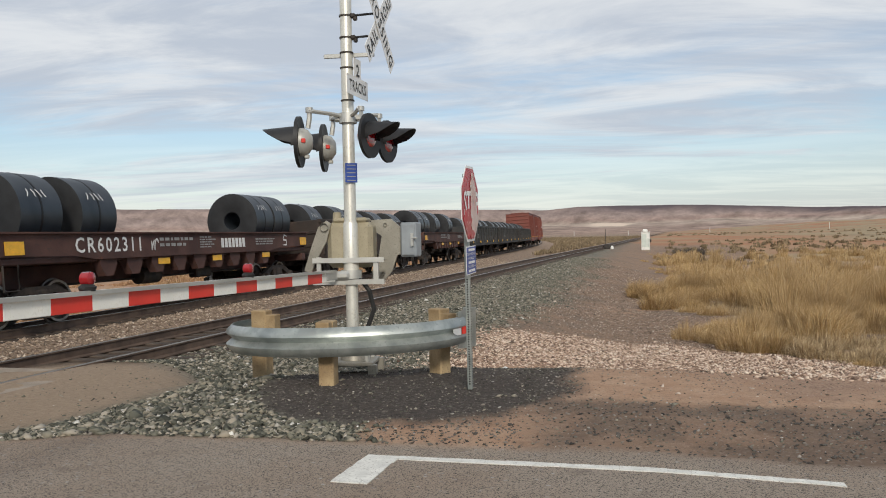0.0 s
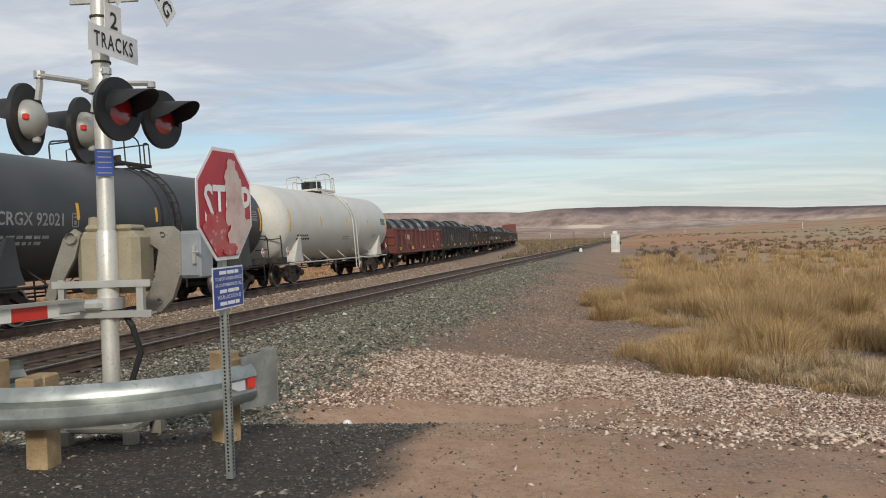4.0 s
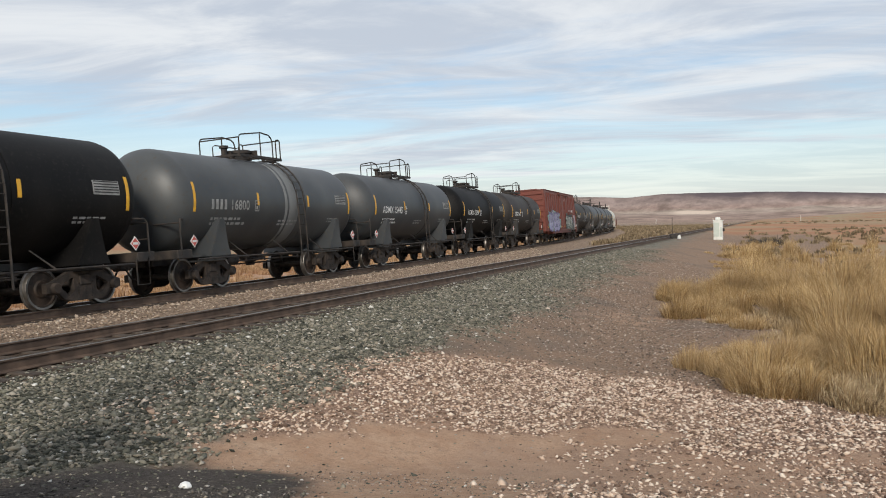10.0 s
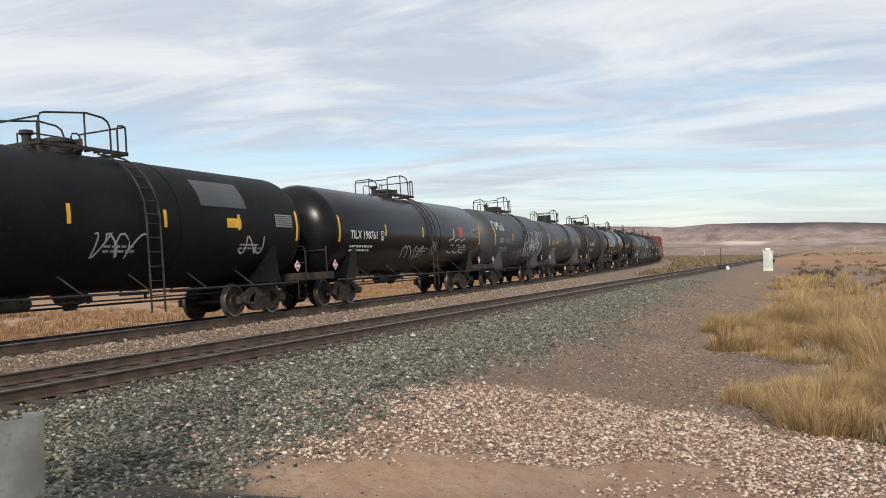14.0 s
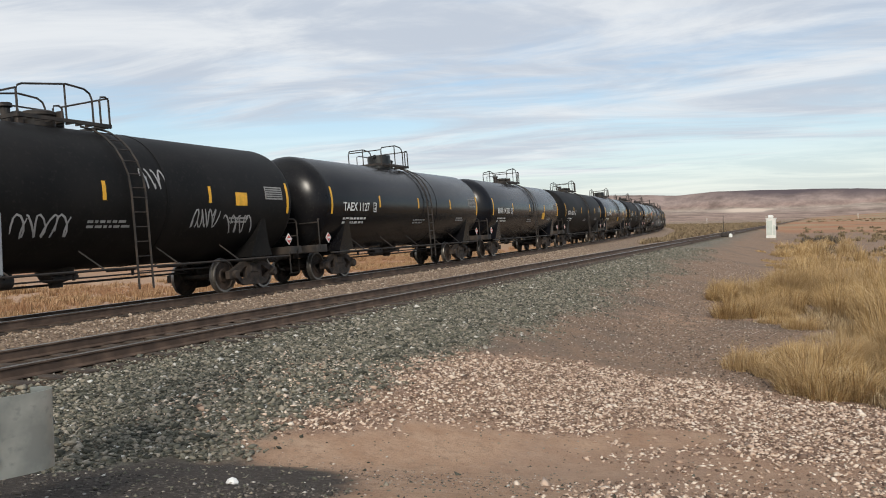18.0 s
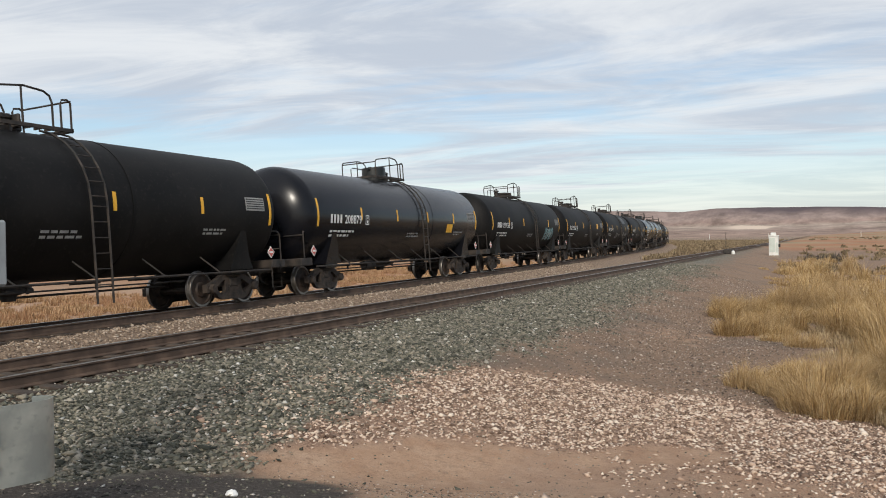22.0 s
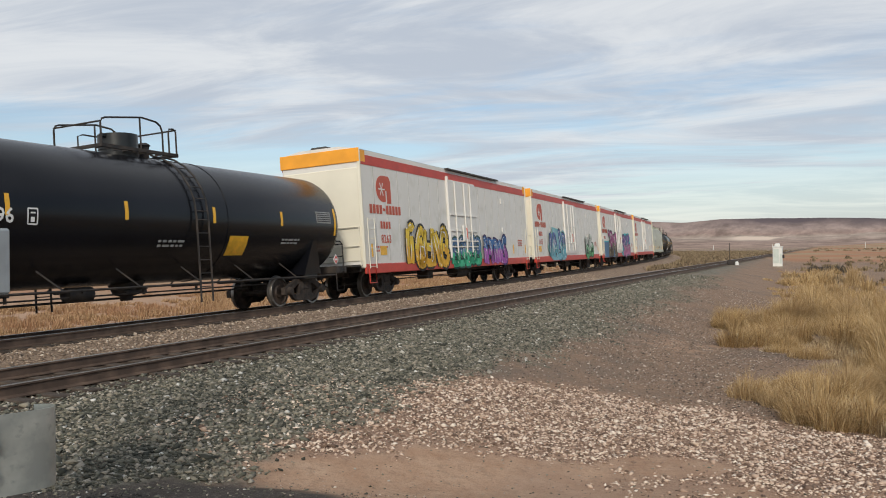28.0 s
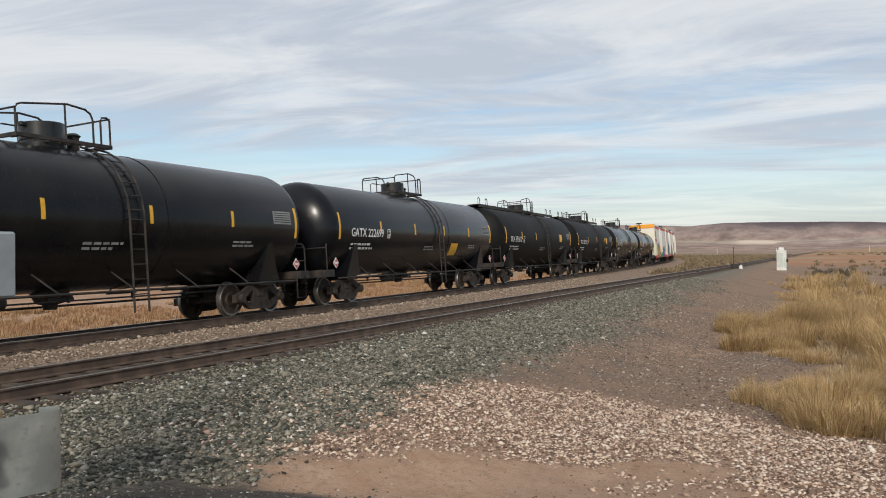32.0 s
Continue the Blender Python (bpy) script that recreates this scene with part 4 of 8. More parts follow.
def mark(car, x, z, letters, number, size, material, surface, wrap, axis):
    """The car's reporting code and number; a code that cannot be read is plain blocks."""
    if isinstance(letters, str):
        tm = text_mesh(letters + " " + number, size, material, wrap)
        wide = max(v.co.x for v in tm.vertices)
        part("car_number", tm, material, car, at=pose(x, 0, axis))
    else:
        s = Shape()
        for i in range(letters):
            xx = x + i * size * 0.52
            stroke(s, [(xx + size * 0.2, z), (xx + size * 0.2, z + size * 0.35), (xx + size * 0.2, z + size * 0.7)], size * 0.3, lambda a, b: surface(a, b, 0.006))
        tagged(part("owner_mark", s, material, car, smooth=0), kind="stuff")
        tm = text_mesh(number, size, material, wrap)
        wide = letters * size * 0.52 + size * 0.3 + max(v.co.x for v in tm.vertices)
        part("car_number", tm, material, car, at=pose(x + letters * size * 0.52 + size * 0.3, 0, axis))
    # small framed square after the number
    s, q, w = Shape(), x + wide + 0.42, 0.11
    for x0, x1, z0, z1, t in ((q - w, q + w, z - 0.02, z - 0.02, 0.03), (q - w, q + w, z + 0.28, z + 0.28, 0.03), (q - 0.045, q + 0.045, z + 0.07, z + 0.07, 0.10), (q - 0.05, q + 0.06, z + 0.20, z + 0.20, 0.03)):
        stroke(s, [(x0, z0), (x1, z1)], t, lambda a, b: surface(a, b, 0.006))
    for xx in (q - w, q + w):
        stroke(s, [(xx, z - 0.02), (xx, z + 0.13), (xx, z + 0.28)], 0.03, lambda a, b: surface(a, b, 0.006))
    part("test_square", s, material, car, smooth=0)


def tank_car(L, R=1.52, paint_key="black", number="", letters=4, seed=0, ink="white", dome="box", label="", bandx=(0.12,), full_walk=False, panel=None, glossband=False):
    car = thing("tank_car", label, "tank car", group="train cars")
    r = random.Random(seed)
    body = M[paint_key]
    trim = M["whitetank"] if paint_key == "whitetank" else M["steel"]
    zc, half = 2.52, L / 2 - 0.44
    dm = 0.78
    prof = [(-half, 0.0)] + [(-half + dm * (1 - math.cos(k * math.pi / 16)), R * math.sin(k * math.pi / 16)) for k in range(1, 8)]
    prof += [(-half + dm, R), (-half * 0.34, R), (half * 0.33, R), (half - dm, R)]
    prof += [(half - dm * (1 - math.sin(k * math.pi / 16)), R * math.cos(k * math.pi / 16)) for k in range(1, 8)] + [(half, 0.0)]
    tank = part("tank", shared(("tank", round(L, 2), R), lambda: Shape().lathe(prof, 48, "x", (0, 0, zc)), body, 25), None, car)
    for bx in bandx:
        part("jacket_band", shared(("jacket_band", R), lambda: Shape().lathe([(-0.05, R - 0.02), (-0.05, R + 0.012), (0.05, R + 0.012), (0.05, R - 0.02)], 48, "x"), M["brownblack"] if paint_key == "dgrey" else body), None, car, at=pose(bx * L, 0, zc))

    def surf(x, z, lift):
        a = math.asin(max(-0.98, min(0.98, (z - zc) / R)))
        return (x, -(R + lift) * math.cos(a), zc + (R + lift) * math.sin(a))

    top = zc + R
    # manway, valves, platform and railing on top
    if dome == "bonnet":
        part("manway", shared(("bonnet", body.name), lambda: Shape().lathe([(-0.1, 0.48), (0.06, 0.48), (0.07, 0.44), (0.12, 0.44), (0.13, 0.47), (0.50, 0.47), (0.52, 0.0)], 28, "z").box(0.52, -0.05, 0.44, 0.16, 0.1, 0.1, 0.02).box(-0.52, -0.05, 0.44, 0.16, 0.1, 0.1, 0.02).tube([(0.52, -0.05, 0.3), (0.52, -0.05, 0.5)], 0.02), M["bonnet"]), None, car, at=pose(0, 0, top))
        part("valve", shared("small_valve", lambda: Shape().lathe([(0, 0.14), (0.3, 0.14), (0.34, 0.18), (0.40, 0.1), (0.41, 0)], 12, "z"), M["steel"]), None, car, at=pose(0.75, -0.1, top - 0.02))
    else:
        part("manway", shared("manway", lambda: Shape().lathe([(-0.1, 0.34), (0.22, 0.34), (0.22, 0.40), (0.29, 0.40), (0.33, 0.3), (0.34, 0.0)], 18, "z").box(0.5, 0.1, 0.18, 0.35, 0.3, 0.3, 0.04).box(0.2, -0.42, 0.16, 0.08, 0.2, 0.3, 0.02), M["steel"]), None, car, at=pose(-0.1, 0, top))
        part("valve", shared("valve", lambda: Shape().lathe([(0, 0.1), (0.34, 0.1), (0.36, 0.16), (0.44, 0.14), (0.46, 0)], 10, "z").box(0.28, 0, 0.15, 0.18, 0.22, 0.3, 0.03), M["steel"]), None, car, at=pose(-0.85, 0.1, top))

    def platform():
        s = Shape()
        s.box(0, -0.72, 0.05, 2.5, 0.06, 0.08).box(0, 0.72, 0.05, 2.5, 0.06, 0.08).box(-1.25, 0, 0.05, 0.06, 1.5, 0.08).box(1.25, 0, 0.05, 0.06, 1.5, 0.08)
        for k in range(9):
            s.box(-1.1 + k * 0.275, -0.55, 0.05, 0.04, 0.3, 0.05).box(-1.1 + k * 0.275, 0.55, 0.05, 0.04, 0.3, 0.05)
        return s

    def railing():
        s = Shape()
        for y in (-0.72, 0.72):
            s.tube([(-1.25, y, 0), (-1.25, y, 0.56), (-1.2, y, 0.66), (-1.1, y, 0.70), (0.05, y, 0.86), (0.55, y, 0.82), (0.70, y, 0.74), (0.76, y, 0.60), (0.76, y, 0.0)], 0.024)
            s.tube([(0.0, y, 0), (0.0, y, 0.85)], 0.022)
            s.tube([(0.98, y, 0), (0.98, y, 0.62), (1.02, y, 0.70), (1.16, y, 0.72), (1.25, y, 0.66), (1.25, y, 0.0)], 0.024)
        s.tube([(-1.25, -0.72, 0.60), (-1.25, 0.72, 0.60)], 0.022)
        s.tube([(1.25, -0.72, 0.70), (1.25, 0.72, 0.70)], 0.022)
        s.tube([(-0.55, 0.72, 0.0), (-0.55, 0.72, 0.5), (-0.4, 0.72, 0.56), (0.9, 0.72, 0.56)], 0.02)
        return s

    part("platform", shared(("platform", trim.name), platform, trim, 0), None, car, at=pose(0, 0, top))
    part("railing", shared(("railing", trim.name), railing, trim), None, car, at=pose(0, 0, top))
    if full_walk:
        part("running_board", shared(("running_board", round(L, 1)), lambda: Shape().box(0, 0, 0.14, 2 * half - 1.0, 0.6, 0.05).box(0, -0.3, 0.08, 2 * half - 1.0, 0.04, 0.16).box(0, 0.3, 0.08, 2 * half - 1.0, 0.04, 0.16), M["steel"], 0), None, car, at=pose(0, 0, top))
        for gx in (-half + 0.7, -half + 1.9, half - 1.9, half - 0.7):
            part("grab_iron", shared("top_grab", lambda: Shape().tube([(-0.15, -0.25, 0.1), (-0.15, -0.25, 0.45), (0, -0.25, 0.52), (0.15, -0.25, 0.45), (0.15, -0.25, 0.1)], 0.02), M["steel"]), None, car, at=pose(gx, 0, top))

    def ladder():
        s = Shape()
        path = [(-(R + 0.08) * math.cos(radians(a)), (R + 0.08) * math.sin(radians(a))) for a in range(78, -1, -13)] + [(-(R + 0.09), -R + 0.25), (-(R + 0.09), -R - 0.55)]
        for x in (-0.22, 0.22):
            s.tube([(x, y, z) for y, z in path], 0.026)
        for k in range(7):
            a = radians(70 - k * 11)
            y, z = -(R + 0.08) * math.cos(a), (R + 0.08) * math.sin(a)
            s.tube([(-0.22, y, z), (0.22, y, z)], 0.014, 5)
        for k in range(6):
            z = -0.1 - k * 0.33
            s.tube([(-0.22, -(R + 0.09), z), (0.22, -(R + 0.09), z)], 0.014, 5)
        return s

    part("ladder", shared(("ladder", R, trim.name), ladder, trim), None, car, at=pose(0.95, 0, zc))
    part("ladder", shared(("ladder", R, trim.name), ladder, trim), None, car, at=pose(-0.95, 0, zc, 0, 0, 180))
    # side rails, struts and underside gear
    tc = L / 2 - 2.45

    def side_rail():
        s = Shape().tube([(-tc - 1.2, -1.46, 0.86), (tc + 1.2, -1.46, 0.86)], 0.03)
        n = max(3, int(tc))
        for k in range(n):
            x = -tc + 2 * tc * (k + 0.5) / n
            s.tube([(x, -1.46, 0.86), (x - 0.34, -1.10, 1.30)], 0.02, 5)
        return s

    for d in (0, 180):
        part("side_rail", shared(("side_rail", round(L, 1), trim.name), side_rail, trim), None, car, at=pose(0, 0, 0, 0, 0, d))
    def gear():
        s = Shape().tube([(-tc + 1.3, 0.15, 0.62), (tc - 1.3, 0.15, 0.62)], 0.03).tube([(-tc + 1.3, -0.55, 0.72), (tc - 1.3, -0.55, 0.72)], 0.022)
        for k in range(-2, 3):
            s.box(k * tc * 0.30, -0.2, 0.83, 0.06, 0.9, 0.06).box(k * tc * 0.30, -0.55, 0.78, 0.05, 0.05, 0.2)
        s.lathe([(-0.35, 0), (-0.35, 0.16), (0.35, 0.16), (0.35, 0)], 12, "x", (-1.9, -0.45, 0.78))
        return s

    part("brake_gear", shared(("brake_gear", round(L, 1)), gear, M["steel"]), None, car)
    part("bottom_outlet", shared("bottom_outlet", lambda: Shape().lathe([(0.55, 0.0), (0.55, 0.14), (0.66, 0.16), (0.70, 0.30), (0.95, 0.42), (1.12, 0.6)], 16, "z").box(0, -0.3, 0.75, 0.7, 0.1, 0.1, 0.02), M["steel"]), None, car)
    for d in (-1, 1):
        sx = d * tc
        part("saddle", shared(("saddle", R), lambda: Shape().add(
            [(-0.50, -1.38, 0.92), (0.50, -1.38, 0.92), (0.34, -1.40, 1.25), (-0.34, -1.40, 1.25), (-0.50, 1.38, 0.92), (0.50, 1.38, 0.92), (0.34, 1.40, 1.25), (-0.34, 1.40, 1.25), (-0.10, -1.50, 1.95), (0.10, -1.50, 1.95), (-0.10, 1.50, 1.95), (0.10, 1.50, 1.95)],
            [(0, 1, 5, 4), (0, 3, 2, 1), (4, 5, 6, 7), (1, 2, 6, 5), (0, 4, 7, 3), (3, 8, 9, 2), (7, 6, 11, 10), (2, 9, 11, 6), (3, 7, 10, 8)]).box(0, 0, 0.86, 0.7, 2.6, 0.16, 0.02), body, 20), None, car, at=pose(sx, 0, 0))
        add_truck(car, sx)
        part("handrail", shared("end_handrail", lambda: Shape().tube([(0.12, -1.42, 1.0), (0.12, -1.42, 1.85), (0.05, -1.38, 1.95), (-0.55, -1.1, 1.98)], 0.024).tube([(0.12, 1.42, 1.0), (0.12, 1.42, 1.85), (0.05, 1.38, 1.95), (-0.55, 1.1, 1.98)], 0.024).tube([(0.12, -1.42, 1.85), (0.12, 1.42, 1.85)], 0.022).tube([(0.12, -1.42, 1.45), (0.12, -0.9, 1.45)], 0.018).tube([(0.05, -1.44, 1.0), (0.05, -1.44, 0.35), (-0.4, -1.44, 0.35), (-0.4, -1.44, 1.0)], 0.02), M["steel"]), None, car, at=pose(d * (L / 2 - 0.75), 0, 0, 0, 0, 0 if d > 0 else 180))
    add_ends(car, L / 2 - 0.45, M["steel"], 2.86, 0.62)
    # yellow reflective strips
    xs = [-half + dm + 0.10, half - dm - 0.06]
    k = max(2, int(L / 4.2))
    xs += [xs[0] + (xs[1] - xs[0]) * (i + 1) / (k + 1) for i in range(k)]
    for i, x in enumerate(xs):
        lo, hi = (-15, 17) if i < 2 else (-6, 9)
        part("reflective_strip", shared(("strip", R, lo), lambda: on_tank(R, -0.05, 0.05, lo, hi), M["yellow"], 0), None, car, at=pose(x, 0, zc))
    # data panels and lettering
    inkm = M[ink]
    part("data_panel", shared(("data_panel", R), lambda: on_tank(R, -0.42, 0.42, -1, 12, 0.004), M["faded"], 0), None, car, at=pose(half - dm - 0.75, 0, zc))
    s = Shape()
    for q in range(5):
        stroke(s, [(half - dm - 1.14, zc + 0.03 + q * 0.062), (half - dm - 0.36, zc + 0.03 + q * 0.062)], 0.026, lambda a, b: surf(a, b, 0.009))
    tagged(part("panel_print", s, M["txtblack"], car, smooth=0), kind="stuff")
    bars(car, -half * 0.05, zc - 0.62, 1.1, 2, 0.055, surf, M["faded"], seed=seed + 3)
    bars(car, half * 0.55, zc - 0.55, 0.9, 2, 0.05, surf, M["faded"], seed=seed + 5)
    bars(car, -half + dm + 0.9, zc - 0.56, 1.7, 2, 0.07, surf, inkm if ink != "faded" else M["faded"], seed=seed + 7)
    if number:
        mark(car, -half + dm + 0.85, zc - 0.30, letters, number, 0.40, inkm, surf, (R, -0.30), zc)
    if panel:
        px, pz, pw, ph, pc = panel
        a0, a1 = math.degrees(math.asin((pz - zc) / R)), math.degrees(math.asin((pz + ph - zc) / R))
        part("placard", on_tank(R, px, px + pw, a0, a1, 0.005), pc, car, smooth=0, at=pose(0, 0, zc))
    for d in (-1, 1):
        part("placard_holder", shared("placard_holder", lambda: Shape().add([(-0.17, 0.006, 0), (0, 0.006, -0.17), (0.17, 0.006, 0), (0, 0.006, 0.17), (-0.17, 0.02, 0), (0, 0.02, -0.17), (0.17, 0.02, 0), (0, 0.02, 0.17)], [(0, 1, 2, 3), (4, 7, 6, 5), (0, 4, 5, 1), (1, 5, 6, 2), (2, 6, 7, 3), (3, 7, 4, 0)]).box(0, 0, 0, 0.18, 0.01, 0.06), M["white"], 0), None, car, at=pose(d * (L / 2 - 1.15), -1.46, 1.35))
        part("hazard_placard", shared("hazard_placard", lambda: Shape().add([(-0.135, 0, 0), (0, 0, -0.135), (0.135, 0, 0), (0, 0, 0.135), (-0.135, 0.01, 0), (0, 0.01, -0.135), (0.135, 0.01, 0), (0, 0.01, 0.135)], [(0, 1, 2, 3), (4, 7, 6, 5), (0, 4, 5, 1), (1, 5, 6, 2), (2, 6, 7, 3), (3, 7, 4, 0)]), M["redplac"], 0), None, car, at=pose(d * (L / 2 - 1.15), -1.46, 1.35))
    return car, surf, zc, half


def flat_surface(y):
    return lambda x, z, lift: (x, y - lift, z)


def add_coil(car, x, z, rad=0.86, w=1.15, label="", chalk=""):
    c = part("steel_coil", shared(("coil", rad, w), lambda: Shape().lathe([(-w / 2 + 0.006, 0.30), (-w / 2 + 0.006, rad), (w / 2 - 0.006, rad), (w / 2 - 0.006, 0.30), (-w / 2 + 0.006, 0.30)], 40, "x"), M["coil"], 30), None, car, label, at=pose(x, 0, z + rad))
    for d in (-1, 1):
        part("coil_face", shared(("coil_face", rad), lambda: Shape().lathe([(0.0, 0.29), (0.008, 0.31), (0.008, rad - 0.03), (0.0, rad - 0.004)], 40, "x"), M["coilend"], 30), None, c, at=pose(d * (w / 2 - 0.002), 0, 0, 0, 0, 0 if d > 0 else 180))
    part("strap", shared(("strap", rad), lambda: Shape().lathe([(-0.025, rad), (-0.025, rad + 0.006), (0.025, rad + 0.006), (0.025, rad)], 40, "x"), M["strap"]), None, c)
    if chalk:
        part("chalk_mark", text_mesh(chalk, 0.36, M["white"], (rad, 0.36)), None, c, at=pose(-0.56, 0, 0) @ Matrix.Diagonal((0.85, 1, 1, 1)))
        return
    s = Shape()
    for i in range(4):
        stroke(s, [(-0.35 + i * 0.18 + 0.06 * math.sin(k + i), 0.52 * 0 + 0.1 * k) for k in range(3)], 0.03, lambda a, b: (a, -(rad + 0.012) * math.cos(0.35 + b), (rad + 0.012) * math.sin(0.35 + b)))
    part("chalk_mark", s, M["white"], c, smooth=0)


def gondola(L, key="gonblack", label="", seed=0, number="", coils=True, height=1.35, ink="white", inset=1.7, chalk=(), rad=0.90):
    car = thing("gondola_car", label, "gondola", group="train cars")
    m, W, z0 = M[key], 3.05, 0.94
    B = L - 1.3
    part("floor", Shape().box(0, 0, z0, B, W, 0.16, 0.02).box(0, 0, 0.85, B, 0.5, 0.3, 0.02), m, car)
    for side in (-1, 1):
        part("side_panel", Shape().box(0, side * W / 2, z0 + height / 2, B, 0.06, height), m, car)
        part("top_chord", Shape().box(0, side * (W / 2 + 0.01), z0 + height, B + 0.04, 0.16, 0.14, 0.02), m, car)
        part("side_sill", Shape().box(0, side * (W / 2 + 0.01), z0 + 0.02, B, 0.12, 0.22, 0.02), m, car)
        n = int(B / 1.25)
        rib = shared(("rib", height), lambda: Shape().box(0, 0, 0, 0.15, 0.12, height - 0.12, 0.03), m)
        for i in range(n + 1):
            part("rib", rib, None, car, at=pose(-B / 2 + 0.1 + (B - 0.2) * i / n, side * (W / 2 + 0.07), z0 + height / 2 + 0.02))
    for d in (-1, 1):
        part("end_panel", Shape().box(d * B / 2, 0, z0 + height / 2, 0.08, W, height + 0.1, 0.02).box(d * (B / 2 + 0.05), 0, z0 + height * 0.35, 0.08, W, 0.14, 0.03).box(d * (B / 2 + 0.05), 0, z0 + height * 0.7, 0.08, W, 0.14, 0.03), m, car)
        add_truck(car, d * (L / 2 - 2.3))
        part("ladder", shared("gon_ladder", lambda: ladder_flat(1.5), M["steel"]), None, car, at=pose(d * (B / 2 - 0.45), -W / 2 - 0.16, 0.75))
    add_ends(car, L / 2 - 0.55, m, 2.8, 0.3)
    fs = flat_surface(-W / 2 - 0.035)
    r = random.Random(seed)
    for i in range(5):
        part("reflective_strip", shared("gon_strip", lambda: Shape().box(0, 0, 0, 0.42, 0.012, 0.16), M["yellow"], 0), None, car, at=pose(-B / 2 + 0.7 + i * (B - 1.4) / 4, -W / 2 - 0.15, z0 + 0.20))
    bars(car, -B * 0.30, z0 + 0.75, 1.2, 3, 0.06, fs, M["faded"], seed=seed)
    bars(car, B * 0.2, z0 + 0.6, 1.0, 2, 0.06, fs, M["faded"], seed=seed + 1)
    if number:
        part("car_number", text_mesh(number, 0.42, M[ink]), None, car, at=pose(-B * 0.33, -W / 2 - 0.045, z0 + 0.75))
    if coils:
        n = 5
        for i in range(n):
            add_coil(car, -B / 2 + inset + (B - 2 * inset) * i / (n - 1) + r.uniform(-0.4, 0.4), z0 + 0.14 + r.uniform(0.08, 0.26), rad, 1.25, chalk=chalk[i] if i < len(chalk) else "")
    return car, fs, W, z0, B


def ladder_flat(h, w=0.42, n=None):
    s = Shape()
    s.tube([(-w / 2, 0, 0), (-w / 2, 0, h)], 0.018, 5).tube([(w / 2, 0, 0), (w / 2, 0, h)], 0.018, 5)
    n = n or int(h / 0.33)
    for k in range(n + 1):
        s.tube([(-w / 2, 0, h * (k + 0.2) / (n + 0.4)), (w / 2, 0, h * (k + 0.2) / (n + 0.4))], 0.013, 5)
    return s


def coil_flat(L, label, seed=0, number=""):
    car = thing("coil_flatcar", label, "flatcar", group="train cars")
    m, W, B = M["flat"], 2.9, L - 1.0
    part("deck", Shape().box(0, 0, 1.30, B, W - 0.1, 0.12, 0.02).box(0, 0, 1.0, B, 0.7, 0.5, 0.03), m, car)
    for side in (-1, 1):
        part("side_sill", Shape().plate([(-B / 2, 1.40), (-B / 2 + 2.2, 1.38), (-B / 2 + 3.0, 1.28), (B / 2 - 3.0, 1.28), (B / 2 - 2.2, 1.38), (B / 2, 1.40), (B / 2, 1.84), (-B / 2, 1.84)], side * W / 2 - 0.04, side * W / 2 + 0.04), m, car)
        part("sill_flange", Shape().box(0, side * (W / 2 + 0.03), 1.855, B, 0.18, 0.035).box(0, side * (W / 2 + 0.02), 1.30, B - 6.2, 0.14, 0.04), m, car)
        for i in range(9):
            part("stake_pocket", shared("stake_pocket", lambda: Shape().plate([(-0.30, 0.26), (-0.14, 0), (0.14, 0), (0.30, 0.26), (0.30, 0.40), (-0.30, 0.40)], -0.1, 0.1), m), None, car, at=pose(-B / 2 + 3.4 + i * (B - 6.8) / 8, side * (W / 2 - 0.08), 0.90))
        part("side_sill_step", shared("flat_step", lambda: Shape().tube([(-0.2, 0, 0.5), (-0.2, 0, 0), (0.2, 0, 0), (0.2, 0, 0.5)], 0.022), M["steel"]), None, car, at=pose(-B / 2 + 0.5, side * 1.42, 0.75))
    part("brake_gear", Shape().tube([(-B / 2 + 3, -0.5, 0.78), (B / 2 - 3, -0.5, 0.78)], 0.03).lathe([(-0.4, 0), (-0.4, 0.2), (0.4, 0.2), (0.4, 0)], 12, "x", (-1.2, -0.6, 0.82)).box(1.6, -0.5, 0.8, 0.8, 0.3, 0.3, 0.04), M["steel"], car)
    for d in (-1, 1):
        add_truck(car, d * (L / 2 - 2.2))
        part("end_bulkhead", Shape().box(d * (B / 2 - 0.05), 0, 1.6, 0.1, W - 0.1, 0.5, 0.03), m, car)
    add_ends(car, L / 2 - 0.55, m, 2.8, 0.3)
    fs = flat_surface(-W / 2 - 0.04)
    for i, x in enumerate((-B / 2 + 0.55, -B * 0.12, B * 0.06, B * 0.27, B / 2 - 0.4)):
        low = 1.56 if i in (0, 4) else 1.16
        part("reflective_strip", shared(("flat_strip", i in (0, 4)), lambda: Shape().box(0, 0, 0, 0.5, 0.012, 0.26 if i in (0, 4) else 0.15), M["yellow"], 0), None, car, at=pose(x, -W / 2 - (0.055 if i in (0, 4) else 0.04), low))
    if number:
        part("car_number", text_mesh("CR" + number, 0.46, M["white"], spacing=1.28), None, car, at=pose(-5.05, -W / 2 - 0.05, 1.44))
        s = Shape()
        for i in range(7):
            stroke(s, [(1.15 + i * 0.212, 1.57), (1.15 + i * 0.212 + 0.16, 1.57)], 0.27, lambda a, b: fs(a, b, 0.006))
        tagged(part("owner_mark", s, M["white"], car, smooth=0), kind="stuff")
        scribble(car, -2.3, 1.42, 0.3, 0.3, (0.6, 0.6, 0.58), 4, fs, 0.05, 2)
        s = Shape()
        stroke(s, [(5.3, 1.45), (5.55, 1.45), (5.55, 1.6), (5.3, 1.62), (5.4, 1.78), (5.6, 1.74)], 0.06, lambda a, b: fs(a, b, 0.006))
        part("wheel_emblem", s, M["white"], car, smooth=0)
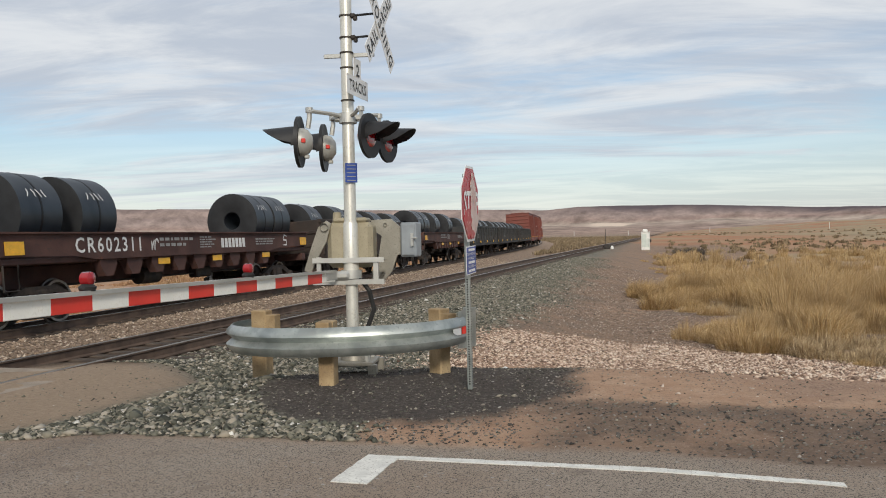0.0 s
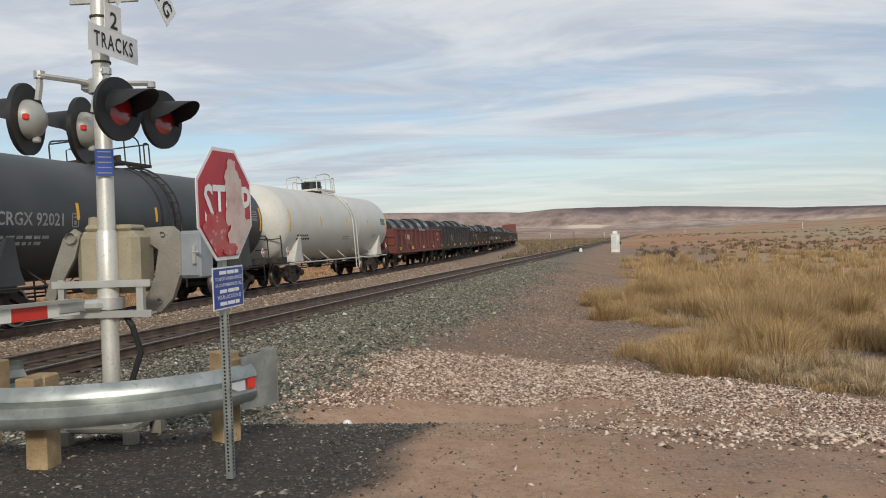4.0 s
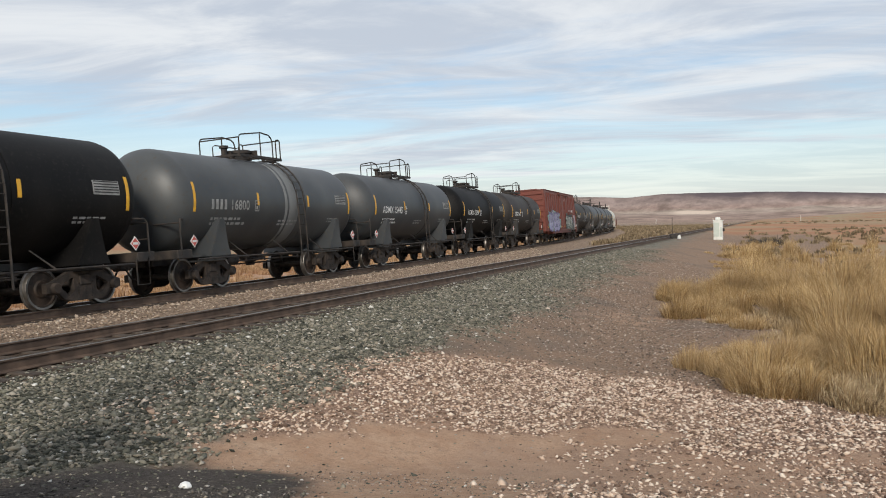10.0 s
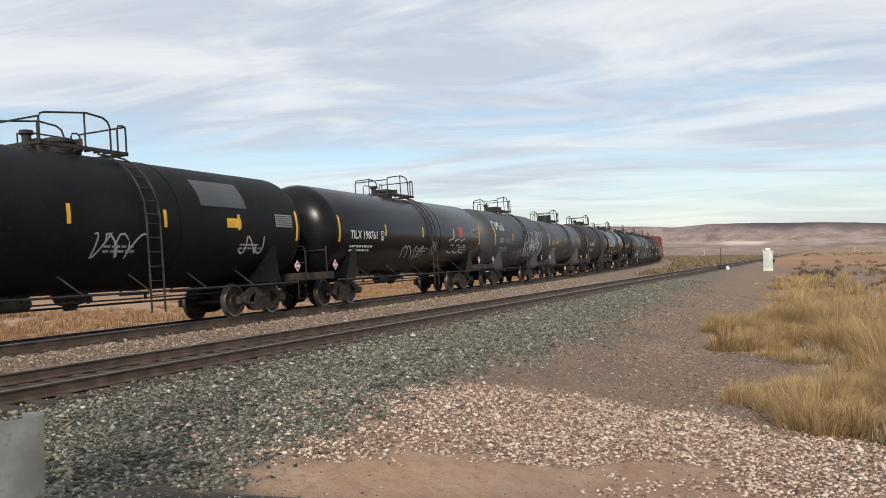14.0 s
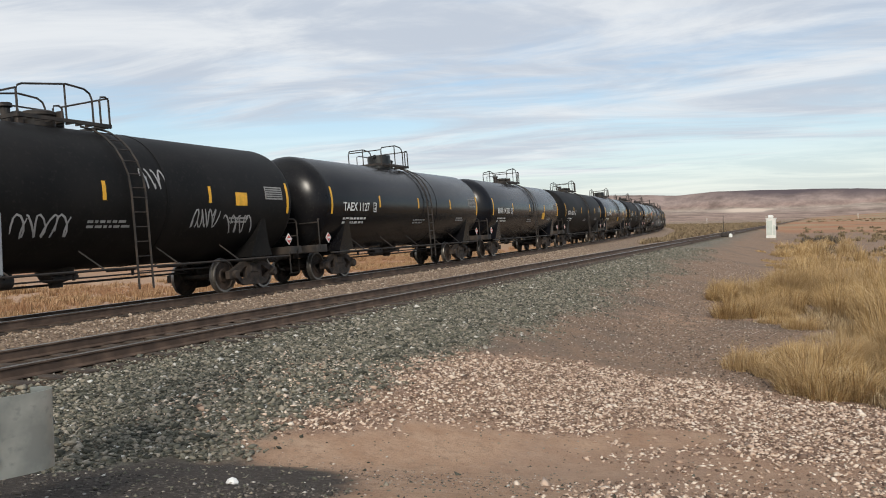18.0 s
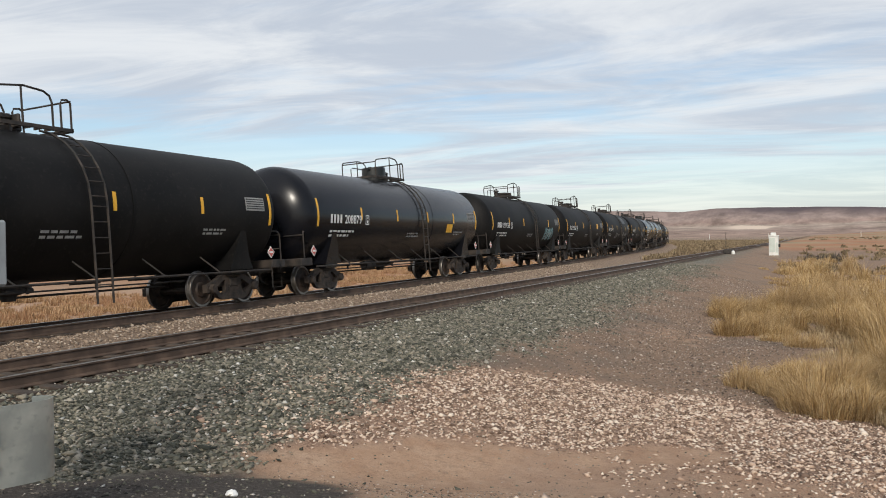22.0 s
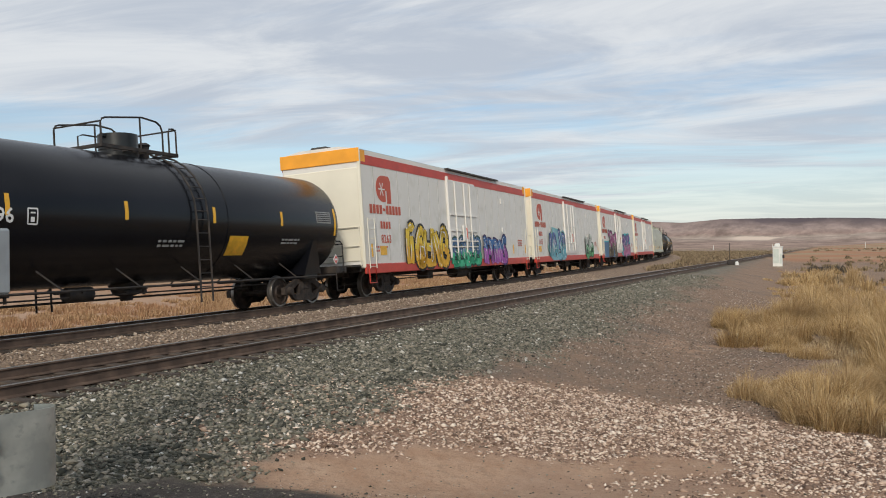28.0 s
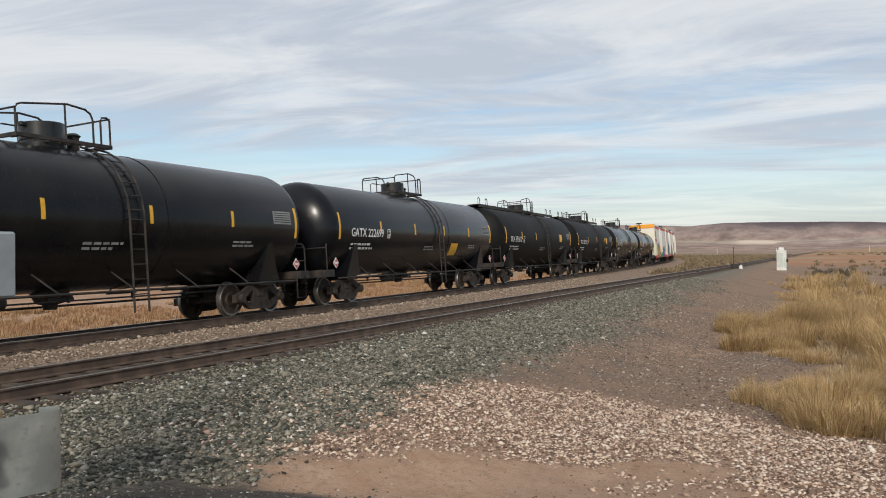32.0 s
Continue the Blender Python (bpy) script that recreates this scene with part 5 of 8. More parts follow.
    bars(car, -1.9, 1.70, 1.5, 2, 0.075, fs, M["faded"], seed=seed)
    bars(car, 0.0, 1.74, 0.7, 5, 0.035, fs, M["faded"], seed=seed + 4)
    bars(car, 3.3, 1.66, 1.3, 3, 0.04, fs, M["faded"], seed=seed + 2)
    for x in (-5.2, -3.3, 5.35, 6.72) if number else (-0.33 * B, -0.21 * B, 0.02 * B, 0.33 * B):
        add_coil(car, x, 1.46, 0.90, 1.25, "dark rolled steel coil bound with straps")
    return car


def boxcar(L, label, seed=0, tags=True):
    car = thing("boxcar", label, "boxcar", group="train cars")
    m, W, z0, z1 = M["boxred"], 3.0, 0.98, 4.46
    B = L - 0.9
    part("body", Shape().box(0, 0, (z0 + z1) / 2, B, W, z1 - z0, 0.03), m, car)
    part("roof", Shape().plate([(-B / 2 - 0.05, 0), (-B / 2 - 0.05, 0.05), (B / 2 + 0.05, 0.05), (B / 2 + 0.05, 0)], -W / 2 - 0.04, W / 2 + 0.04).box(0, 0, 0.08, B, W * 0.6, 0.08, 0.03), m, car, at=pose(0, 0, z1))
    part("side_sill", Shape().box(0, 0, z0 - 0.08, B * 0.62, W + 0.06, 0.3, 0.02), m, car)
    rib = shared("box_rib", lambda: Shape().box(0, 0, 0, 0.11, 0.06, z1 - z0 - 0.45, 0.025), m)
    for side in (-1, 1):
        for i in range(17):
            x = -B / 2 + 0.1 + (B - 0.2) * i / 16
            if -1.9 < x < 1.9:
                continue
            part("rib", rib, None, car, at=pose(x, side * (W / 2 + 0.03), (z0 + z1) / 2))
        door = part("door", Shape().box(0.1, side * (W / 2 + 0.05), (z0 + z1) / 2 - 0.05, 2.9, 0.08, z1 - z0 - 0.4, 0.02), m, car)
        for k in range(5):
            part("door_bar", shared("door_bar", lambda: Shape().box(0, 0, 0, 2.8, 0.06, 0.09, 0.02), m), None, door, at=pose(0.1, side * (W / 2 + 0.10), z0 + 0.5 + k * 0.66))
        for k in (-0.8, 0.8):
            part("lock_rod", shared("lock_rod", lambda: Shape().tube([(0, 0, -1.55), (0, 0, 1.55)], 0.03), m), None, door, at=pose(0.1 + k, side * (W / 2 + 0.13), (z0 + z1) / 2))
        for zt in (z1 - 0.14, z0 + 0.06):
            part("door_track", Shape().box(1.2, side * (W / 2 + 0.09), zt, 6.2, 0.12, 0.1), m, car)
    for d in (-1, 1):
        for k in range(7):
            part("end_corrugation", shared("end_corr", lambda: Shape().box(0, 0, 0, 0.09, 2.8, 0.24, 0.045), m), None, car, at=pose(d * (B / 2 + 0.03), 0, z0 + 0.4 + k * 0.47))
        add_truck(car, d * (L / 2 - 2.9))
        part("ladder", shared("box_ladder", lambda: ladder_flat(2.2), m), None, car, at=pose(d * (B / 2 - 0.4), -W / 2 - 0.1, 0.7))
    add_ends(car, L / 2 - 0.55, m, 2.8, 0.3)
    part("brake_gear", Shape().lathe([(-0.5, 0), (-0.5, 0.2), (0.5, 0.2), (0.5, 0)], 12, "x", (-0.6, -0.5, 0.6)).tube([(-5, -0.6, 0.55), (5, -0.6, 0.6)], 0.03).box(1.5, -0.4, 0.65, 0.8, 0.3, 0.25, 0.03), M["steel"], car)
    fs = flat_surface(-W / 2 - 0.075)
    for i in range(10):
        part("reflective_strip", shared("box_strip", lambda: Shape().box(0, 0, 0, 0.42, 0.012, 0.12), M["yellow"], 0), None, car, at=pose(-B / 2 + 0.6 + i * (B - 1.2) / 9, -W / 2 - 0.085, z0 + 0.35))
    s = Shape()
    for i in (0, 1, 2, 2.5):
        stroke(s, [(4.2 + i * 0.78 + 0.3 * (i > 1), 2.80), (4.2 + i * 0.78 + 0.3 * (i > 1) + 0.36, 2.80)], 0.20, lambda a, b: fs(a, b, 0.02))
    tagged(part("owner_mark", s, M["white"], car, smooth=0), kind="stuff")
    bars(car, 0.4, 3.85, 1.6, 2, 0.09, fs, M["white"], seed=3)
    bars(car, B * 0.30, 2.2, 1.4, 3, 0.05, fs, M["faded"], seed=4)
    if tags:
        fs2 = flat_surface(-W / 2 - 0.09)
        graffiti(car, -B * 0.42, z0 + 0.05, B * 0.30, 1.55, ((0.10, 0.07, 0.20), (0.42, 0.40, 0.60), (0.30, 0.28, 0.46)), seed + 1, 7, fs2, (0.30, 0.40, 0.36))
        graffiti(car, 2.1, z0 - 0.02, 3.9, 1.45, ((0.018, 0.02, 0.02), (0.06, 0.07, 0.065), (0.025, 0.03, 0.03)), seed + 2, 6, fs2, (0.03, 0.035, 0.035))
        scribble(car, 2.0, z0 + 0.02, 4.0, 1.3, (0.50, 0.55, 0.50), seed + 9, flat_surface(-W / 2 - 0.115), 0.09, 9)
        graffiti(car, 6.3, z0 - 0.02, 0.85, 1.15, ((0.02, 0.02, 0.02), (0.07, 0.08, 0.08), (0.12, 0.16, 0.30)), seed + 6, 1, fs2)
        scribble(car, 7.3, z0 + 0.2, 1.1, 1.35, (0.62, 0.62, 0.66), seed + 3, fs2, 0.06, 4)
        scribble(car, 6.9, z0, 1.6, 0.4, (0.55, 0.55, 0.50), seed + 5, fs2, 0.05, 5)
    return car


def reefer(L, label, number="", pieces=(), seed=0, block=None):
    """pieces: graffiti as start along the side, height, width, depth, colours, letters, cloud colour."""
    car = thing("refrigerator_car", label, "refrigerator car", group="train cars")
    W, z0, z1 = 3.1, 1.02, 5.16
    B = L - 1.2
    part("body", Shape().box(0, 0, (z0 + z1) / 2, B, W, z1 - z0, 0.05), M["reefer"], car)
    part("roof", Shape().add([(-B / 2, -W / 2 + 0.02, 0), (B / 2, -W / 2 + 0.02, 0), (B / 2, W / 2 - 0.02, 0), (-B / 2, W / 2 - 0.02, 0), (-B / 2, -W / 4, 0.14), (B / 2, -W / 4, 0.14), (B / 2, W / 4, 0.14), (-B / 2, W / 4, 0.14)], [(0, 1, 5, 4), (4, 5, 6, 7), (3, 7, 6, 2), (0, 4, 7, 3), (1, 2, 6, 5), (0, 3, 2, 1)]), M["reefer"], car, at=pose(0, 0, z1 - 0.005))
    n = 20
    for side in (-1, 1):
        part("red_stripe", Shape().box(0, side * (W / 2 + 0.004), z1 - 0.36, B - 0.08, 0.02, 0.34), M["redband"], car)
        part("side_sill", Shape().box(0, side * (W / 2 + 0.01), z0 - 0.03, B, 0.08, 0.34, 0.02), M["redband"], car)
        seam = shared("panel_seam", lambda: Shape().box(0, 0, 0, 0.035, 0.014, z1 - z0 - 0.7), M["reeferseam"], 0)
        for i in range(1, n):
            x = -B / 2 + B * i / n
            if not (-2.3 < x < 1.7):
                part("panel_seam", seam, None, car, at=pose(x, side * (W / 2 + 0.003), (z0 + z1) / 2 - 0.1))
        door = part("door", Shape().box(-0.3, side * (W / 2 + 0.03), (z0 + z1) / 2 - 0.1, 3.4, 0.08, z1 - z0 - 0.75, 0.02), M["reefer"], car)
        for k, x in enumerate((-1.35, -0.2, 0.55)):
            part("lock_rod", shared("reefer_rod", lambda: Shape().tube([(0, 0, -1.55), (0, 0, 1.55)], 0.035), M["reefer"]), None, door, at=pose(x, side * (W / 2 + 0.12), (z0 + z1) / 2 - 0.05))
        for z in (1.75, 2.0, 2.45, 3.15):
            part("door_bar", shared("reefer_bar", lambda: Shape().box(0, 0, 0, 3.3, 0.05, 0.06, 0.01), M["reefer"]), None, door, at=pose(-0.3, side * (W / 2 + 0.09), z))
        part("door_post", Shape().box(-2.1, side * (W / 2 + 0.06), (z0 + z1) / 2 - 0.05, 0.12, 0.12, z1 - z0 - 0.6, 0.02), M["reefer"], car)
        part("door_track", Shape().box(1.4, side * (W / 2 + 0.07), z1 - 0.03, 7.0, 0.14, 0.07), M["grate"], car)
        part("lock_box", Shape().box(-0.45, side * (W / 2 + 0.12), 2.35, 0.3, 0.08, 0.7, 0.02), M["reefer"], door)
        part("lever", Shape().tube([(-0.2, side * (W / 2 + 0.15), 2.6), (-0.14, side * (W / 2 + 0.15), 2.1)], 0.03), M["redband"], door)
    for d in (-1, 1):
        part("end_wall", Shape().box(d * (B / 2 + 0.012), 0, (z0 + z1) / 2 - 0.2, 0.05, W - 0.12, z1 - z0 - 0.9, 0.02), M["reeferend"], car)
        part("end_cap", Shape().box(d * (B / 2 + 0.015), 0, z1 - 0.22, 0.06, W + 0.06, 0.48, 0.01).box(d * (B / 2 - 0.2), -W / 2 - 0.012, z1 - 0.24, 0.46, 0.02, 0.40), M["orange"], car)
        part("corner_post", Shape().box(d * (B / 2 - 0.02), -W / 2 + 0.02, (z0 + z1) / 2, 0.12, 0.12, z1 - z0, 0.03), M["reeferend"], car)
        part("end_platform", Shape().box(d * (B / 2 + 0.35), 0, 1.12, 0.7, 2.9, 0.06), M["grate"], car)
        part("end_rail", Shape().tube([(d * (B / 2 + 0.1), -1.45, 1.1), (d * (B / 2 + 0.1), -1.45, 2.45), (d * (B / 2 + 0.1), -0.4, 2.45)], 0.025).tube([(d * (B / 2 + 0.1), -1.45, 1.8), (d * (B / 2 + 0.1), -0.4, 1.8)], 0.02), M["reeferend"], car)
        part("ladder", shared("reefer_ladder", lambda: ladder_flat(1.75, 0.5), M["reeferend"]), None, car, at=pose(d * (B / 2 - 0.45), -W / 2 - 0.1, 1.0))
        part("step", shared("reefer_step", lambda: Shape().tube([(-0.25, 0, 0.5), (-0.25, 0, 0), (0.25, 0, 0), (0.25, 0, 0.5)], 0.025), M["redband"]), None, car, at=pose(d * (B / 2 - 0.45), -W / 2 - 0.06, 0.5))
        add_truck(car, d * (L / 2 - 3.1))
        part("vent_cap", Shape().box(d * (B / 2 - 0.9), 0.4, z1 + 0.22, 0.5, 0.7, 0.22, 0.06), M["grate"], car)
    add_ends(car, L / 2 - 0.55, M["steel"], 2.8, 0.4)
    part("underframe", Shape().box(0, 0, 0.86, B - 3, 0.6, 0.34, 0.03).lathe([(-0.7, 0), (-0.7, 0.28), (0.7, 0.28), (0.7, 0)], 14, "x", (0.9, -0.7, 0.66)).box(-3.2, -0.8, 0.66, 0.6, 0.5, 0.4, 0.03).tube([(-7, -1.0, 0.55), (7, -1.0, 0.62)], 0.022).tube([(-7, -1.1, 0.7), (-1, -1.1, 0.5)], 0.018), M["steel"], car)
    fs = flat_surface(-W / 2 - 0.008)
    # the round mark, its bar of letters, and the number
    lx, lz = -B / 2 + 1.78, 3.32
    part("round_emblem", Shape().plate([(lx - 0.05 + 0.54 * math.cos(q), lz + 0.54 + 0.48 * math.sin(q)) for q in [math.pi * (0.5 + k / 14) for k in range(15)]] + [(lx + 0.15, lz + 0.07), (lx + 0.15, lz + 0.48), (lx + 0.27, lz + 0.48), (lx + 0.27, lz + 0.02), (lx + 0.60, lz + 0.02), (lx + 0.60, lz + 0.84), (lx + 0.45, lz + 1.02)], -W / 2 - 0.012, -W / 2 + 0.01), M["logo"], car, "brick-red half-round emblem", smooth=0)
    s = Shape()
    for q in range(3):
        t = q * math.pi / 3
        stroke(s, [(lx - 0.17 - 0.26 * math.cos(t), lz + 0.52 - 0.26 * math.sin(t)), (lx - 0.17, lz + 0.52), (lx - 0.17 + 0.26 * math.cos(t), lz + 0.52 + 0.26 * math.sin(t))], 0.05, lambda x, z: fs(x, z, 0.008))
    tagged(part("emblem_star", s, M["reefer"], car, smooth=0), kind="stuff")
    s = Shape()
    for i in range(10):
        xx = lx - 1.2 + i * 0.262
        stroke(s, [(xx, lz - 0.22), (xx + 0.2, lz - 0.22)], 0.09 if i == 4 else 0.32, lambda x, z: fs(x, z, 0.006))
    for i in range(4):
        stroke(s, [(lx - 0.42 + i * 0.22, lz - 0.78), (lx - 0.26 + i * 0.22, lz - 0.78)], 0.26, lambda x, z: fs(x, z, 0.006))
    tagged(part("owner_mark", s, M["logo"], car, smooth=0), kind="stuff")
    if number:
        part("car_number", text_mesh(number, 0.42, M["logo"]), None, car, at=pose(lx - 0.42, -W / 2 - 0.014, lz - 1.42))
    bars(car, lx - 0.9, 1.75, 1.0, 2, 0.07, fs, M["logo"], seed=seed)
    bars(car, B * 0.40, 2.1, 0.8, 4, 0.05, fs, M["logo"], seed=seed + 1)
    part("warning_plate", shared("warning_plate", lambda: Shape().box(0, 0, 0, 0.5, 0.012, 0.32), M["yellow"], 0), None, car, at=pose(-B / 2 + 1.5, -W / 2 - 0.01, 1.62))
    for i, x in enumerate((-0.47, -0.31, -0.21, 0.27, 0.36, 0.47)):
        part("reflective_strip", shared("reefer_strip", lambda: Shape().box(0, 0, 0, 0.10, 0.012, 0.48), M["yellow"], 0), None, car, at=pose(B * x, -W / 2 - 0.01, 1.62))
    for z in (4.1, 2.6):
        part("vent_door", shared("vent_door", lambda: Shape().box(0, 0, 0, 0.12, 0.05, 0.28, 0.02), M["reefer"], 0), None, car, at=pose(B * 0.27, -W / 2 - 0.03, z))
    if block:
        part("graffiti_ground", Shape().box((block[0] + block[1]) / 2, -W / 2 - 0.058, (block[2] + block[3]) / 2, block[1] - block[0], 0.006, block[3] - block[2]), paint(0.07, 0.16, 0.28), car)
        part("graffiti_ground_edge", Shape().box((block[0] + block[1]) / 2, -W / 2 - 0.060, block[3], block[1] - block[0], 0.008, 0.10).box(block[0], -W / 2 - 0.060, (block[2] + block[3]) / 2, 0.10, 0.008, block[3] - block[2]), paint(0.05, 0.36, 0.42), car)
    for k, (x, z, w, h, cols, cnt, back) in enumerate(pieces):
        graffiti(car, x, z, w, h, cols, seed * 10 + k, cnt, flat_surface(-W / 2 - 0.062), back)
    return car


def hopper(L, label, number=""):
    car = thing("covered_hopper", label, "hopper car", group="train cars")
    W, z0, z1 = 3.1, 1.12, 4.47
    B = L - 1.2
    body = Shape()
    ring = [(W / 2, z0 + 0.1), (W / 2 + 0.02, z0 + 1.4), (W / 2 - 0.02, z1 - 0.75), (W / 2 - 0.16, z1 - 0.30), (W / 2 - 0.55, z1 - 0.08), (W / 4, z1), (-W / 4, z1), (-W / 2 + 0.55, z1 - 0.08), (-W / 2 + 0.16, z1 - 0.30), (-W / 2 + 0.02, z1 - 0.75), (-W / 2 - 0.02, z0 + 1.4), (-W / 2, z0 + 0.1)]
    n = len(ring)
    vs, fs = [], []
    for x, lowx in ((-B / 2 + 0.5, 1.6), (B / 2 - 0.5, -1.6)):
        for y, z in ring:
            f = max(0.0, (z0 + 1.7 - z) / 1.7)
            vs.append((x + lowx * f, y, z))
    fs = [(k, k + 1, n + k + 1, n + k) for k in range(n - 1)] + [(n - 1, 0, n, 2 * n - 1), tuple(range(n))[::-1], tuple(range(n, 2 * n))]
    body.add(vs, fs)
    part("body", body, M["hopper"], car, smooth=20)
    for i in range(11):
        x = -B / 2 + 2.2 + i * (B - 4.4) / 10
        part("panel_seam", shared("hopper_seam", lambda: Shape().add([(dx, -W / 2 - lift + oy, z) for dx in (-0.02, 0.02) for lift in (0.0, 0.012) for z, oy in ((z0 + 0.25, 0.0), (z0 + 1.4, -0.02), (z1 - 0.75, 0.02))], [(3, 9, 10, 4), (4, 10, 11, 5), (0, 3, 4, 1), (1, 4, 5, 2), (6, 7, 10, 9), (7, 8, 11, 10)]), M["hopperlow"], 0), None, car, at=pose(x, 0, 0))
    for side in (-1, 1):
        part("side_sill", Shape().box(0, side * (W / 2 + 0.02), z0 + 0.06, B, 0.14, 0.34, 0.02), M["hopperlow"], car)
        part("eave_stripe", Shape().box(0, side * (W / 2 - 0.03), z1 - 0.70, B - 1.1, 0.05, 0.08, 0.01).box(0, side * (W / 2 - 0.09), z1 - 0.48, B - 1.1, 0.05, 0.06, 0.01), M["hopper"], car)
        for d in (-1, 1):
            part("end_gusset", Shape().plate([(d * (B / 2 - 0.02), z0 + 0.2), (d * (B / 2 - 0.02), z1 - 1.2), (d * (B / 2 - 0.1), z1 - 0.8), (d * (B / 2 - 0.6), z1 - 0.75), (d * (B / 2 - 0.45), z1 - 1.4), (d * (B / 2 - 0.25), z0 + 0.2)], side * (W / 2 - 0.08), side * (W / 2)), M["hopper"], car)
    part("roof_walk", Shape().box(0, -0.9, z1 + 0.12, B - 0.6, 0.55, 0.05).box(0, 0.9, z1 + 0.12, B - 0.6, 0.55, 0.05), M["grate"], car)
    for i in range(13):
        x = -B / 2 + 0.6 + i * (B - 1.2) / 12
        part("walk_support", shared("walk_support", lambda: Shape().tube([(0, -1.2, -0.2), (0, -1.2, 0.10)], 0.03).tube([(0, 1.2, -0.2), (0, 1.2, 0.10)], 0.03).box(0, 0, 0.06, 0.05, 2.4, 0.05), M["hopperlow"]), None, car, at=pose(x, 0, z1))
    part("roof_hatch", Shape().box(0, 0, z1 + 0.06, B - 2, 0.8, 0.14, 0.04), M["hopper"], car)
    for x in (-B * 0.27, 0.0, B * 0.27):
        part("discharge_bay", Shape().add([(x - 2.3, -1.3, z0), (x + 2.3, -1.3, z0), (x + 2.3, 1.3, z0), (x - 2.3, 1.3, z0), (x - 0.5, -0.5, 0.42), (x + 0.5, -0.5, 0.42), (x + 0.5, 0.5, 0.42), (x - 0.5, 0.5, 0.42)], [(0, 4, 5, 1), (1, 5, 6, 2), (2, 6, 7, 3), (3, 7, 4, 0), (4, 7, 6, 5)]).box(x, 0, 0.4, 1.5, 1.2, 0.14, 0.02), M["steel"], car)
        part("outlet_gate", Shape().box(x, -0.75, 0.42, 0.7, 0.3, 0.2, 0.03), M["hopper"], car)
    for d in (-1, 1):
        add_truck(car, d * (L / 2 - 2.4))
        part("slope_sheet", Shape().add([(d * (B / 2 - 0.55), -W / 2 + 0.1, z1 - 0.9), (d * (B / 2 - 0.55), W / 2 - 0.1, z1 - 0.9), (d * (B / 2 - 2.2), W / 2 - 0.1, z0), (d * (B / 2 - 2.2), -W / 2 + 0.1, z0), (d * (B / 2 - 0.65), -W / 2 + 0.1, z1 - 0.9), (d * (B / 2 - 0.65), W / 2 - 0.1, z1 - 0.9)], [(0, 1, 2, 3), (4, 3, 2, 5), (0, 4, 5, 1), (0, 3, 4), (1, 5, 2)]), M["steel"], car)
        part("ladder", shared("hopper_ladder", lambda: ladder_flat(3.4, 0.5), M["hopperlow"]), None, car, at=pose(d * (B / 2 - 0.1), -W / 2 + 0.02, 1.0))
        part("ladder_rail", Shape().tube([(d * (B / 2 - 0.35), -W / 2, z1 - 0.2), (d * (B / 2 - 0.3), -W / 2, z1 + 0.35), (d * (B / 2 + 0.1), -W / 2, z1 + 0.3), (d * (B / 2 + 0.15), -W / 2, 1.1)], 0.022), M["hopperlow"], car)
        part("end_platform", Shape().box(d * (B / 2 + 0.1), 0, 1.08, 0.9, 3.0, 0.06), M["hopperlow"], car)
    add_ends(car, L / 2 - 0.55, M["hopperlow"], 2.9, 0.4)
    fs = flat_surface(-W / 2 - 0.02)
    part("service_lettering", text_mesh("FOR FOOD GRADE SERVICE ONLY", 0.36, M["txtblack"], spacing=0.92), None, car, at=pose(-1.5, -W / 2 - 0.026, z0 + 0.45) @ Matrix.Diagonal((0.84, 1, 1, 1)))
    part("number_panel", Shape().box(-B * 0.30, -W / 2 - 0.015, z0 + 1.9, 0.95, 0.02, 0.42).box(-B * 0.30, -W / 2 - 0.015, z0 + 1.38, 0.95, 0.02, 0.42), M["white"], car)
    if number:
        part("car_number", text_mesh(number, 0.36, M["txtblack"]), None, car, at=pose(-B * 0.30 - 0.42, -W / 2 - 0.03, z0 + 1.26))
    bars(car, -B * 0.30 - 0.3, z0 + 1.82, 0.45, 1, 0.2, flat_surface(-W / 2 - 0.025), M["txtblack"], seed=2)
    bars(car, -B * 0.22, z0 + 0.65, 1.3, 3, 0.06, fs, M["faded"], seed=5)
    bars(car, B * 0.25, z0 + 0.65, 1.2, 3, 0.05, fs, M["faded"], seed=6)
    part("data_panel", Shape().box(B * 0.38, -W / 2 - 0.02, z0 + 1.15, 0.55, 0.02, 0.34), M["white"], car)
    for i in range(7):
        part("reflective_strip", shared("hop_strip", lambda: Shape().box(0, 0, 0, 0.10, 0.012, 0.5), M["yellow"], 0), None, car, at=pose(-B / 2 + 1.0 + i * (B - 2.0) / 6, -W / 2 - 0.03, z0 + 0.5))
    return car


